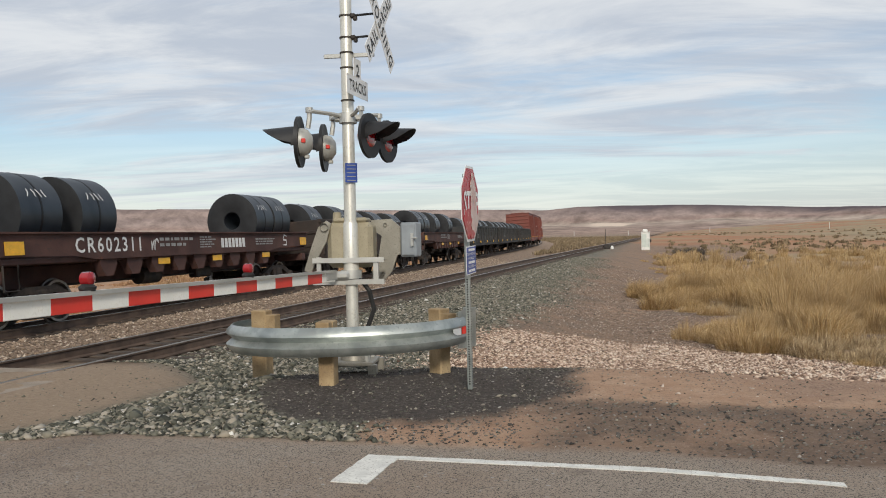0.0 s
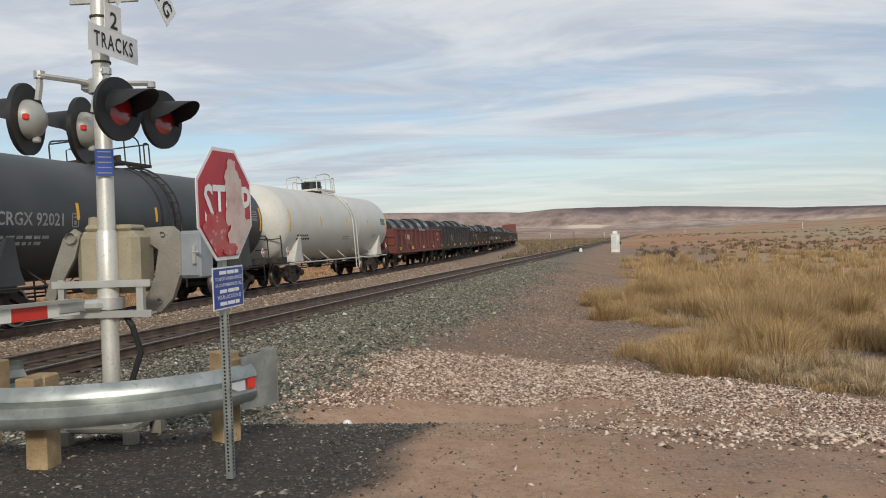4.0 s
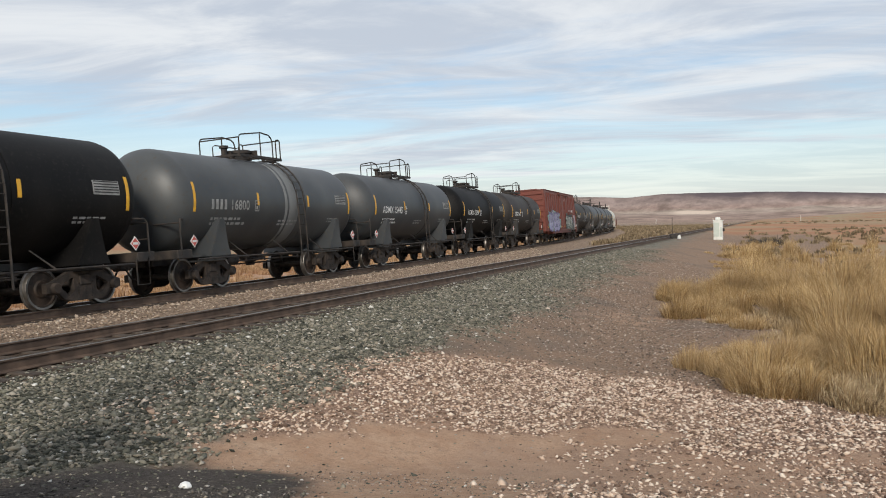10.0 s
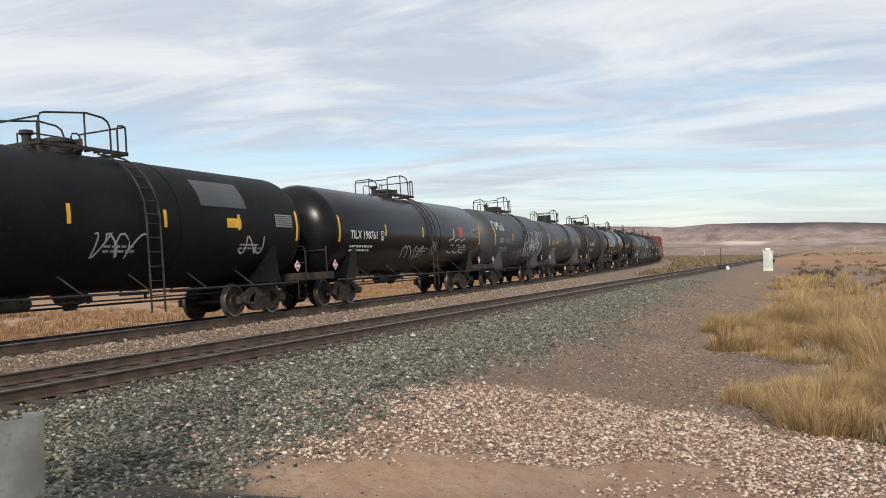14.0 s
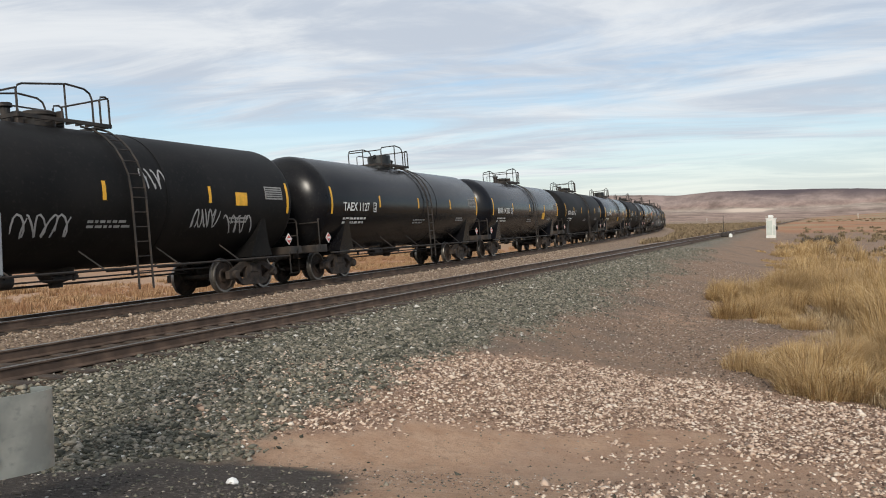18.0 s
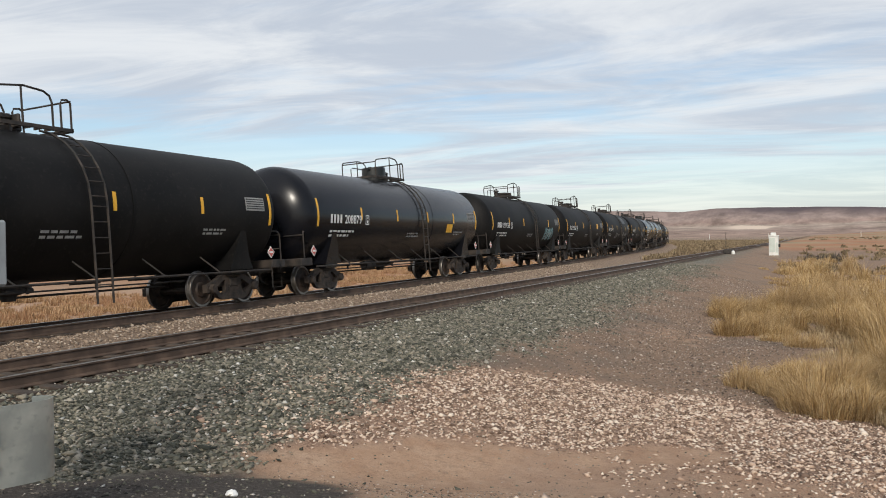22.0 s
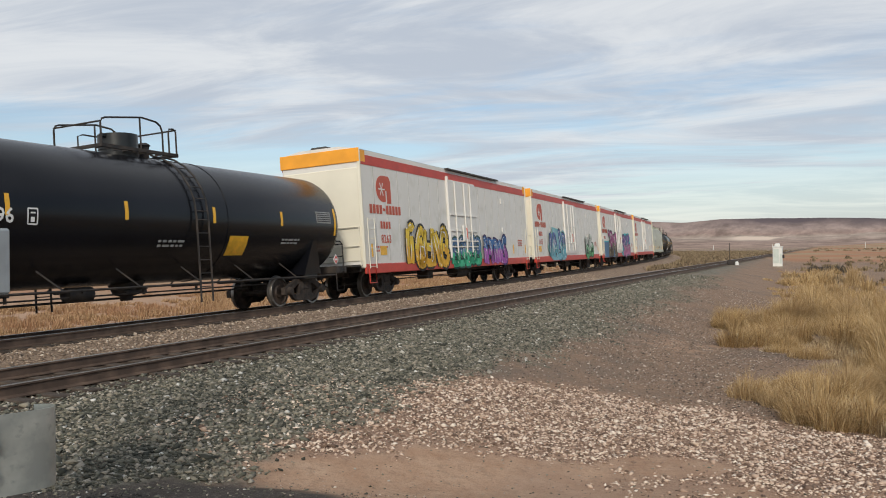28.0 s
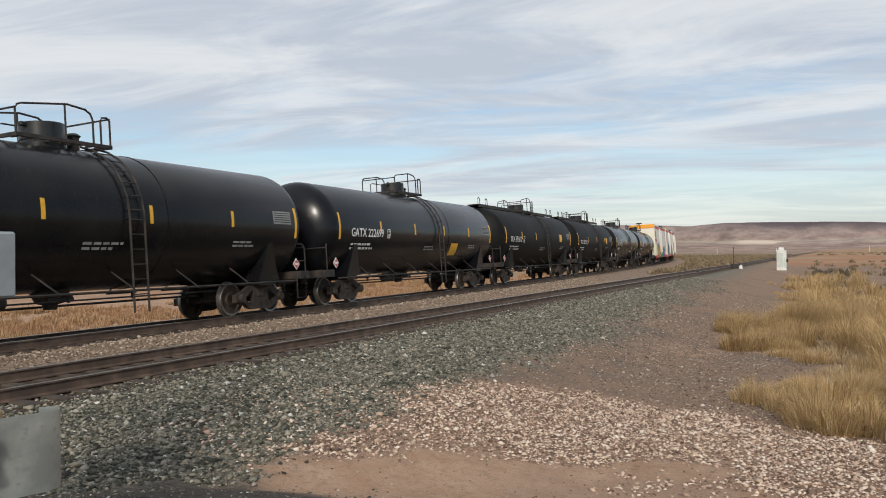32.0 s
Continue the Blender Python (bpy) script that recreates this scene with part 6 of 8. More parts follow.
# each row: kind, where its front coupler is at the clip's start, and what sets it apart
BLACK, DUSTY = "black steel tank car with yellow reflective strips", "weathered dark tank car with yellow reflective strips"
TRAIN = [
    (122.0, lambda L: boxcar(L, "red ribbed steel boxcar far ahead in the train", 9, False)),
    (105.0, lambda L: boxcar(L, "red ribbed steel boxcar ahead of the coil gondolas", 8, False)),
    (87.5, lambda L: gondola(L, "gonblack", "black ribbed gondola car loaded with steel coils", 10)[0]),
    (71.0, lambda L: gondola(L, "gonblack", "black ribbed gondola car loaded with steel coils", 11)[0]),
    (55.0, lambda L: gondola(L, "gonblack", "black ribbed gondola car loaded with steel coils", 12)[0]),
    (39.8, lambda L: coil_flat(L, "rust-brown flatcar carrying dark steel coils", 2)),
    (26.8, lambda L: gondola(L, "gonbrown", "dusty brown gondola car loaded with steel coils", 13)[0]),
    (11.7, lambda L: coil_flat(L, "rust-brown lettered flatcar with strapped steel coils", 3, "602311")),
    (-3.2, lambda L: tagged_gondola(L)),
    (-18.4, lambda L: gondola(L, "gonblack", "black ribbed gondola car with white chalk marks", 15, "197161", height=1.66, inset=1.2, chalk=("37163",), rad=1.02)[0]),
    (-32.95, lambda L: red_gondola(L)),
    (-48.1, lambda L: tank_car(L, 1.60, "whitetank", "", 4, 16, "txtblack", dome="bonnet", label="white tank car with black stencils and a top railing")[0]),
    (-64.1, lambda L: tank_car(L, 1.52, "dgrey", "92021", "CRGX", 17, "faded", bandx=(0.02, 0.06), label="dark grey tank car with worn side bands")[0]),
    (-79.6, lambda L: tank_car(L, 1.52, "dgrey", "92027", "CRGX", 18, "faded", bandx=(0.02, 0.06), label="dark grey tank car with worn side bands")[0]),
    (-95.1, lambda L: tank_car(L, 1.52, "dgrey", "7836", "CRGX", 19, "faded", bandx=(0.1,), label="dark grey tank car with faded number")[0]),
    (-110.5, lambda L: sprayed_tank(L)),
    (-126.4, lambda L: boxcar(L, "red ribbed boxcar with purple graffiti along its side", 3, True)),
    (-144.5, lambda L: tank_car(L, 1.45, "brownblack", "6457", "CRGX", 21, label="short sooty black tank car behind the boxcar")[0]),
    (-156.7, lambda L: tank_car(L, 1.45, "matte", "15594", "ADMX", 22, label="short matte black tank car with white number")[0]),
    (-168.0, lambda L: tank_car(L, 1.45, "dgrey", "15445", "ADMX", 23, label="short dark grey tank car with white number")[0]),
    (-179.9, lambda L: worn_tank(L)),
    (-191.5, lambda L: tank_car(L, 1.45, "matte", "200322", 4, 25, label="short matte black tank car with white number")[0]),
    (-203.0, lambda L: tank_car(L, 1.45, "black", "17723", "ADMX", 26, label="short clean black tank car with white number")[0]),
    (-214.6, lambda L: tank_car(L, 1.60, "brownblack", "170516", "TILX", 27, label="sooty brown-black tank car with white number")[0]),
    (-226.3, lambda L: tank_car(L, 1.45, "grey", "41966", "UTLX", 28, "gold", label="grey tank car with gold lettering", dome="bonnet")[0]),
    (-238.5, lambda L: silver_tagged_tank(L)),
    (-250.3, lambda L: outlined_tank(L)),
    (-266.2, lambda L: patched_tank(L)),
    (-282.3, lambda L: tank_car(L, 1.60, "gloss", "731943", "CTCX", 31, dome="bonnet", label="glossy black tank car with bright white number", panel=(0.6, 1.75, 0.6, 0.3, M["yellow"]))[0]),
    (-298.7, lambda L: tank_car(L, 1.60, "matte", "188038", 4, 32, label=BLACK)[0]),
    (-314.7, lambda L: tank_car(L, 1.60, "gloss", "191230", 4, 33, label="glossy black tank car with yellow placard", panel=(3.0, 1.9, 0.6, 0.4, M["yellow"]))[0]),
    (-330.6, lambda L: tank_car(L, 1.60, "black", "1127", "TAEX", 34, dome="bonnet", label=BLACK)[0]),
    (-346.4, lambda L: scratched_tank(L, "195900", 35)),
    (-362.3, lambda L: scratched_tank(L, "192774", 36, True)),
    (-378.5, lambda L: tank_car(L, 1.60, "matte", "192863", "TILX", 37, label="matte black tank car with yellow placard", panel=(4.2, 2.35, 0.55, 0.4, M["yellow"]))[0]),
    (-394.6, lambda L: teal_tank(L)),
    (-410.7, lambda L: tank_car(L, 1.60, "gloss", "208879", 4, 39, dome="bonnet", label="glossy black tank car with yellow placard", panel=(3.6, 1.95, 0.65, 0.36, M["yellow"]))[0]),
    (-427.0, lambda L: tank_car(L, 1.60, "matte", "198066", "TCBX", 40, label=BLACK)[0]),
    (-443.3, lambda L: hopper(L, "pale greenish-cream covered hopper with roof walkway", "8585")),
    (-460.9, lambda L: reefer(L, "clean white refrigerator car with red stripe and emblem", "8171", seed=1)),
    (-481.5, lambda L: reefer(L, "white refrigerator car with purple and pink graffiti", "8072", (
        (-7.2, 0.88, 5.2, 2.15, ((0.02, 0.015, 0.04), (0.13, 0.095, 0.055), (0.42, 0.08, 0.25)), 4, None),
        (1.75, 0.88, 4.9, 2.0, ((0.03, 0.015, 0.07), (0.52, 0.16, 0.34), (0.16, 0.06, 0.30)), 4, (0.05, 0.36, 0.42))), seed=2, block=(-9.2, -2.2, 0.84, 2.2))),
    (-502.0, lambda L: reefer(L, "white refrigerator car with blue and yellow graffiti", "8155", (
        (-6.6, 0.90, 4.2, 1.9, ((0.02, 0.03, 0.06), (0.16, 0.42, 0.50), (0.10, 0.16, 0.40)), 4, (0.22, 0.42, 0.48)),
        (4.7, 0.90, 2.6, 1.9, ((0.02, 0.03, 0.03), (0.10, 0.36, 0.14), (0.55, 0.60, 0.52)), 3, None)), seed=3)),
    (-522.8, lambda L: reefer(L, "white refrigerator car with yellow, green and magenta graffiti", "8263", (
        (-6.6, 0.85, 4.2, 1.75, ((0.015, 0.012, 0.012), (0.72, 0.40, 0.03), (0.75, 0.52, 0.05)), 5, None),
        (-1.9, 0.90, 3.6, 1.3, ((0.01, 0.07, 0.05), (0.04, 0.42, 0.22), (0.10, 0.20, 0.36)), 5, None),
        (2.0, 0.90, 3.8, 1.4, ((0.03, 0.01, 0.08), (0.40, 0.10, 0.42), (0.05, 0.16, 0.40)), 5, None)), seed=4)),
    (-543.1, lambda L: tank_car(L, 1.58, "gloss", "222696", "GATX", 45, dome="bonnet", label="short glossy black tank car with yellow flash", panel=(2.2, 1.55, 0.8, 0.5, M["yellow"]))[0]),
    (-559.9, lambda L: tank_car(L, 1.60, "black", "194071", "TILX", 46, dome="bonnet", label="long black tank car with yellow flash", panel=(2.4, 1.6, 0.7, 0.45, M["yellow"]))[0]),
    (-576.4, lambda L: tank_car(L, 1.58, "matte", "352013", "TILX", 47, dome="bonnet", full_walk=True, label="matte black tank car with full-length running board", panel=(4.0, 2.3, 0.6, 0.45, M["yellow"]))[0]),
    (-592.2, lambda L: tank_car(L, 1.58, "matte", "351612", "TILX", 48, dome="bonnet", full_walk=True, label="matte black tank car with full-length running board", panel=(4.2, 2.3, 0.6, 0.45, M["yellow"]))[0]),
    (-608.6, lambda L: tank_car(L, 1.58, "gloss", "222699", "GATX", 49, dome="bonnet", label="glossy black tank car with yellow flash", panel=(2.4, 1.55, 0.8, 0.5, M["yellow"]))[0]),
    (-625.1, lambda L: tank_car(L, 1.60, "black", "222697", "GATX", 50, dome="bonnet", label="black tank car with a tall round bonnet on top")[0]),
    (-641.6, None),
]


def tagged_gondola(L):
    car, fs, W, z0, B = gondola(L, "gonbrown", "dusty brown gondola car with white graffiti tag", 14, "190754")
    scribble(car, -B * 0.46, z0 + 0.7, 0.9, 0.7, (0.6, 0.6, 0.58), 5, flat_surface(-W / 2 - 0.04), 0.07, 3)
    return car


def red_gondola(L):
    car, fs, W, z0, B = gondola(L, "gonred", "oxide-red ribbed gondola car loaded with steel coils", 15, "508688", inset=2.4, chalk=("", "", "", "749683", "034963"), rad=0.97)
    part("loading_notice", text_mesh("STEEL LOADING ONLY", 0.17, M["white"]), None, car, at=pose(-B * 0.1 + 0.7, -W / 2 - 0.10, z0 + 1.29))
    s = Shape()
    pts = [(B * 0.385 + 0.2 * math.cos(a), z0 + 0.92 + 0.22 * math.sin(a)) for a in [0.3 + k * 0.5 for k in range(8)]]
    stroke(s, pts, 0.09, lambda x, z: fs(x, z, 0.008))
    stroke(s, [(B * 0.385 - 0.2, z0 + 0.66), (B * 0.385 + 0.2, z0 + 0.66)], 0.09, lambda x, z: fs(x, z, 0.008))
    part("round_emblem", s, M["white"], car, smooth=0)
    s = Shape()
    bx, bz = B * 0.385 + 0.22, z0 + 0.28
    for a, b in (((0, 0), (0.40, 0)), ((0, 0.26), (0.40, 0.26)), ((0, 0), (0, 0.26)), ((0.20, 0), (0.20, 0.26)), ((0.40, 0), (0.40, 0.26))):
        stroke(s, [(bx + a[0], bz + a[1]), (bx + b[0], bz + b[1])], 0.03, lambda x, z: fs(x, z, 0.008))
    part("stencil_box", s, M["faded"], car, smooth=0)
    n = int(B / 1.25)
    bay = (B - 0.2) / n
    ridges = shared("panel_ridges", lambda: functools.reduce(lambda sh, k: sh.tube([(-bay / 2 + 0.12, 0, 0.22 + k * 0.2), (0, -0.012, 0.22 + k * 0.2), (bay / 2 - 0.12, 0, 0.22 + k * 0.2)], 0.045, 8), range(5), Shape()), M["gonred"])
    for i in range(n):
        part("panel_ridges", ridges, None, car, at=pose(-B / 2 + 0.1 + bay * (i + 0.5), -W / 2 + 0.004, z0))
    return car


def sprayed_tank(L):
    car, surf, zc, half = tank_car(L, 1.52, "brownblack", "7325", "CRGX", 20, "white", label="sooty black tank car with white graffiti")
    graffiti(car, 0.6, zc - 0.75, 2.3, 1.5, ((0.03, 0.03, 0.03), (0.35, 0.36, 0.37), (0.05, 0.05, 0.06)), 7, 3, surf)
    return car


def worn_tank(L):
    car, surf, zc, half = tank_car(L, 1.45, "grey", "16800", 4, 24, "faded", bandx=(0.12, 0.02), label="short worn grey tank car with a pale rubbed band")
    part("pale_band", Shape().lathe([(-0.45, 1.452), (-0.44, 1.457), (0.44, 1.457), (0.45, 1.452)], 40, "x", (0.5, 0, zc)), mat("rubbed_paint", (0.27, 0.275, 0.27), 0.5, vary=0.3, scale=1.4, second=(0.15, 0.155, 0.155)), car)
    return car


def silver_tagged_tank(L):
    car, surf, zc, half = tank_car(L, 1.60, "dgrey", "19091", 4, 29, "faded", label="dark grey tank car with silver graffiti and spilt product")
    graffiti(car, 0.9, zc - 1.15, 3.9, 1.75, ((0.02, 0.02, 0.025), (0.36, 0.36, 0.40), (0.16, 0.15, 0.20)), 8, 5, surf)
    scribble(car, -half + 0.75, zc + 0.35, 2.0, 0.5, (0.75, 0.75, 0.72), 9, surf, 0.07, 4)
    scribble(car, -1.2, zc - 1.2, 1.8, 0.5, (0.35, 0.35, 0.36), 10, surf, 0.06, 3)
    s = Shape()
    for k in range(5):
        stroke(s, [(0.2 + k * 0.16 + 0.05 * math.sin(j * 2 + k), zc + 1.42 - j * 0.2) for j in range(3 + k % 4)], 0.05, lambda x, z: surf(x, z, 0.007))
    part("spill_streak", s, M["faded"], car, smooth=0)
    return car


def outlined_tank(L):
    car, surf, zc, half = tank_car(L, 1.60, "black", "190761", "TILX", 30, "white", label="black tank car with outlined white graffiti", panel=(4.2, 2.45, 0.5, 0.42, M["redplac"]))
    s = Shape()
    for i in range(3):
        x0 = half - 5.0 + i * 0.75
        stroke(s, [(x0 + 0.7, zc - 0.15), (x0 + 0.1, zc - 0.25), (x0, zc - 0.75), (x0 + 0.6, zc - 0.8), (x0 + 0.65, zc - 0.45), (x0 + 0.3, zc - 0.48)], 0.07, lambda x, z: surf(x, z, 0.008))
    part("graffiti_tag", s, paint(0.42, 0.43, 0.44), car, smooth=0)
    scribble(car, -1.8, zc - 1.0, 2.0, 0.5, (0.40, 0.40, 0.40), 12, surf, 0.06, 4)
    scribble(car, 1.0, zc - 0.9, 0.6, 0.6, (0.35, 0.35, 0.36), 13, surf, 0.05, 3)
    return car


def patched_tank(L):
    car, surf, zc, half = tank_car(L, 1.60, "matte", "194029", "TILX", 31, "white", label="matte black tank car with a grey paint patch", panel=(half_panel(L), 2.95, 1.9, 0.7, M["grey"]))
    scribble(car, -0.8, zc - 0.9, 1.5, 0.6, (0.40, 0.40, 0.40), 14, surf, 0.05, 3)
    scribble(car, 4.4, zc - 0.8, 1.2, 0.5, (0.45, 0.45, 0.45), 15, surf, 0.05, 3)
    part("placard", on_tank(1.60, 3.8, 4.4, -4, 5, 0.006), M["yellow"], car, smooth=0, at=pose(0, 0, zc))
    return car


def half_panel(L):
    return L / 2 - 5.6


def scratched_tank(L, number, seed, patch=False):
    car, surf, zc, half = tank_car(L, 1.60, "matte", number, "TILX" if patch else 4, seed, "white", label="matte black tank car with chalk tags" + (" and grey paint patch" if patch else ""), panel=(half_panel(L), 3.0, 1.9, 0.65, M["dgrey"]) if patch else (4.6, 2.3, 0.5, 0.35, M["yellow"]))
    for k, (x, z, w) in enumerate(((-2.2, -0.95, 1.4), (2.9, -0.8, 1.0), (4.2, -0.95, 1.3), (1.2, 0.1, 0.8))):
        scribble(car, x, zc + z, w, 0.5, (0.38, 0.38, 0.38), seed + k, surf, 0.045, 4)
    return car


def teal_tank(L):
    car, surf, zc, half = tank_car(L, 1.60, "matte", "199156", 4, 38, "white", label="matte black tank car with a pale teal graffiti tag")
    scribble(car, half - 4.6, zc - 1.0, 2.1, 0.8, (0.16, 0.32, 0.34), 21, surf, 0.11, 5)
    scribble(car, half - 4.5, zc - 0.95, 1.9, 0.7, (0.40, 0.48, 0.48), 22, surf, 0.05, 5)
    return car


CARS = []
for (front, build), (back, _) in zip(TRAIN[:-1], TRAIN[1:]):
    CARS.append((build((front - back) * STRETCH), (front + back) / 2 * STRETCH))


# ---- the crossing: signal, gate, guard rail, signs ----
TRACK_DIR = Vector((math.sin(0.186), math.cos(0.186), 0))
ROAD_DIR = Vector((math.cos(0.186), -math.sin(0.186), 0))
ROAD_YAW = -math.degrees(0.186)
MAST = Vector((-1.33, 9.98, 0.0))


def facing(x, y, z, yaw=ROAD_YAW, lean=0.0):
    """A pose whose local -y looks along the road to the right."""
    return pose(x, y, z, 0, lean, yaw + 90)


signal = thing("crossing_signal", "silver crossing mast with flashers, crossbuck and lowered gate", "railroad signal", pose(MAST.x, MAST.y, 0))
part("mast", Shape().lathe([(0.12, 0.0), (0.12, 0.075), (5.2, 0.07), (5.25, 0.05), (5.26, 0.0)], 20, "z"), M["mast"], signal)
part("mast_sleeve", Shape().lathe([(1.02, 0.076), (1.02, 0.09), (1.1, 0.095), (1.75, 0.09), (1.78, 0.076)], 20, "z"), M["mast"], signal)
part("base_frame", Shape().box(0, 0, 0.10, 0.56, 0.56, 0.05, 0.01).box(-0.28, -0.28, 0.03, 0.1, 0.1, 0.14).box(0.28, -0.28, 0.03, 0.1, 0.1, 0.14).box(-0.28, 0.28, 0.03, 0.1, 0.1, 0.14).box(0.28, 0.28, 0.03, 0.1, 0.1, 0.14).lathe([(0.12, 0.16), (0.2, 0.14), (0.34, 0.09)], 12, "z"), M["linkplate"], signal)
for bx, by in ((-0.2, -0.2), (0.2, -0.2), (0.2, 0.2), (-0.2, 0.2)):
    part("bolt", shared("bolt", lambda: Shape().lathe([(0, 0.03), (0.08, 0.03), (0.1, 0.015), (0.16, 0.014), (0.165, 0)], 6, "z"), M["signalgrey"]), None, signal, at=pose(bx, by, 0.12))


def flasher(x, y, z, side):
    """side 1 faces the road to the right, -1 the other way; local -y is its face."""
    f = part("flasher", shared("flasher_back", lambda: Shape().lathe([(-0.02, 0.30), (-0.02, 0.10), (0.0, 0.10), (0.02, 0.30), (-0.02, 0.30)], 28, "y"), M["signalblack"], 30), None, signal, at=pose(x, y, z, 0, 0, ROAD_YAW + (83 if side > 0 else 284)) @ Matrix.Scale(0.86 if side > 0 else 1.0, 4))
    part("housing", shared("flasher_bowl", lambda: Shape().lathe([(0.01, 0.165), (0.04, 0.165), (0.10, 0.14), (0.145, 0.08), (0.155, 0.0)], 22, "y").box(0, 0.08, -0.17, 0.05, 0.06, 0.05, 0.01), M["signalgrey"]), None, f)
    part("lens", shared("flasher_lens", lambda: Shape().lathe([(-0.03, 0.0), (-0.035, 0.08), (-0.022, 0.15)], 22, "y"), M["lens"]), None, f)
    part("side_light", shared("flasher_peep", lambda: Shape().box(0.155, 0.07, 0.0, 0.03, 0.05, 0.05, 0.008), M["gatered"]), None, f)
    part("side_light", shared("flasher_peep2", lambda: Shape().box(-0.155, 0.07, 0.0, 0.03, 0.05, 0.05, 0.008), M["gatered"]), None, f)

    def hood():
        s = Shape()
        n, vs, fs = 16, [], []
        for r in (0.190, 0.182):
            for k in range(n + 1):
                a = radians(-14 + 208 * k / n)
                deep = 0.07 + 0.36 * max(0, math.sin(a)) ** 0.55
                vs += [(r * math.cos(a), -0.02, r * math.sin(a)), (r * math.cos(a), -deep, r * math.sin(a) * 0.93 - 0.02)]
        m = 2 * (n + 1)
        for k in range(n):
            fs += [(2 * k, 2 * k + 1, 2 * k + 3, 2 * k + 2), (m + 2 * k, m + 2 * k + 2, m + 2 * k + 3, m + 2 * k + 1), (2 * k + 1, m + 2 * k + 1, m + 2 * k + 3, 2 * k + 3)]
        return s.add(vs, fs)

    part("hood", shared("flasher_hood", hood, M["signalblack"]), None, f)
    part("hanger", shared("flasher_hanger", lambda: Shape().tube([(0, 0.1, 0.16), (0, 0.12, 0.28), (0, 0.12, 0.37)], 0.03).lathe([(0.34, 0.045), (0.40, 0.045), (0.41, 0.0)], 10, "z", (0, 0.12, 0)), M["alum"]), None, f)
    return f


for side in (-1, 1):
    o = ROAD_DIR * (0.40 if side > 0 else -0.47)
    for d in (-0.36, 0.27 if side > 0 else 0.36):
        p = o + TRACK_DIR * d
        flasher(p.x, p.y, 2.75 if side > 0 else 2.72, side)
        q = p - ROAD_DIR * (0.12 * side)
        part("cross_arm", Shape().tube([(0, 0, 3.03), tuple(ROAD_DIR * (0.15 * side) + Vector((0, 0, 3.06)) + TRACK_DIR * d * 0.4), (q.x, q.y, 3.08)], 0.025), M["alum"], signal)
part("arm_clamp", Shape().lathe([(2.96, 0.08), (2.96, 0.11), (3.08, 0.11), (3.08, 0.08)], 16, "z").box(0, 0, 3.02, 0.34, 0.1, 0.08, 0.02), M["alum"], signal)

# crossbuck and the number-of-tracks sign
def spread(word, size, x0, x1, z, spacing):
    """Letters spaced out between x0 and x1 of a plate."""
    me = text_mesh(word, size, M["txtblack"], spacing=spacing)
    xs = [v.co.x for v in me.vertices]
    k = (x1 - x0) / (max(xs) - min(xs))
    return me, pose(x0 - k * min(xs), -0.006, z) @ Matrix.Diagonal((k, 1, 1, 1))


o = ROAD_DIR * 0.42
for k, (ang, words) in enumerate(((45, "RAILROAD"), (-45, "CROSSING"))):
    at = pose(o.x, o.y, 4.10, 0, 0, ROAD_YAW + 90) @ pose(0, -0.012 * k, 0, 0, -ang, 0)
    blade = part("crossbuck_blade", Shape().box(0, 0, 0, 1.22, 0.006, 0.23, 0.0), M["signwhite"], signal, at=at)
    for word, x0, x1 in ((("RAIL", -0.57, -0.15), ("ROAD", 0.14, 0.57)) if k == 0 else (("CROSSING", -0.56, 0.56),)):
        me, at = spread(word, 0.21, x0, x1, -0.072, 1.25)
        part("lettering", me, None, blade, at=at)
for z in (3.98, 4.24):
    part("bracket", Shape().tube([(0, 0, z), (o.x, o.y, z)], 0.014), M["signalblack"], signal)
    part("clamp", Shape().box(0.085, 0.0, z, 0.07, 0.09, 0.05, 0.012).box(0.115, -0.01, z - 0.03, 0.05, 0.05, 0.06, 0.012), M["steel"], signal)
for z in (3.23, 3.62, 3.80, 3.98, 4.24):
    part("band", shared("post_band", lambda: Shape().lathe([(-0.008, 0.070), (-0.008, 0.083), (0.008, 0.083), (0.008, 0.070)], 18, "z"), M["steel"]), None, signal, at=pose(0, 0, z))
part("light_bar", Shape().box(0, 0, 0, 0.62, 0.03, 0.05, 0.005), M["alum"], signal, at=pose(0.02, 0.05, 3.78, 0, 0, ROAD_YAW + 8))
o2 = ROAD_DIR * 0.13
plate2 = part("tracks_plate", Shape().box(0, 0, 0, 0.69, 0.006, 0.23).box(0, 0, 0.225, 0.23, 0.006, 0.225), M["signwhite"], signal, "white plate that reads 2 tracks", at=pose(o2.x, o2.y, 3.38, 0, 0, ROAD_YAW + 90))
for word, size, x0, x1, z in (("TRACKS", 0.18, -0.27, 0.27, -0.062), ("2", 0.20, -0.045, 0.055, 0.13)):
    me, at = spread(word, size, x0, x1, z, 1.2)
    part("lettering", me, None, plate2, at=at)
plate3 = part("notice_plate", Shape().box(0, 0, 0, 0.15, 0.006, 0.23, 0.0), M["blue"], signal, "small blue emergency notice plate", at=pose(0.04, -0.085, 2.36, 0, 0, 30))
for k in range(5):
    part("notice_line", shared("notice_line", lambda: Shape().box(0, 0, 0, 0.11, 0.004, 0.009), M["faded"], 0), None, plate3, at=pose(0, -0.005, 0.09 - k * 0.045))

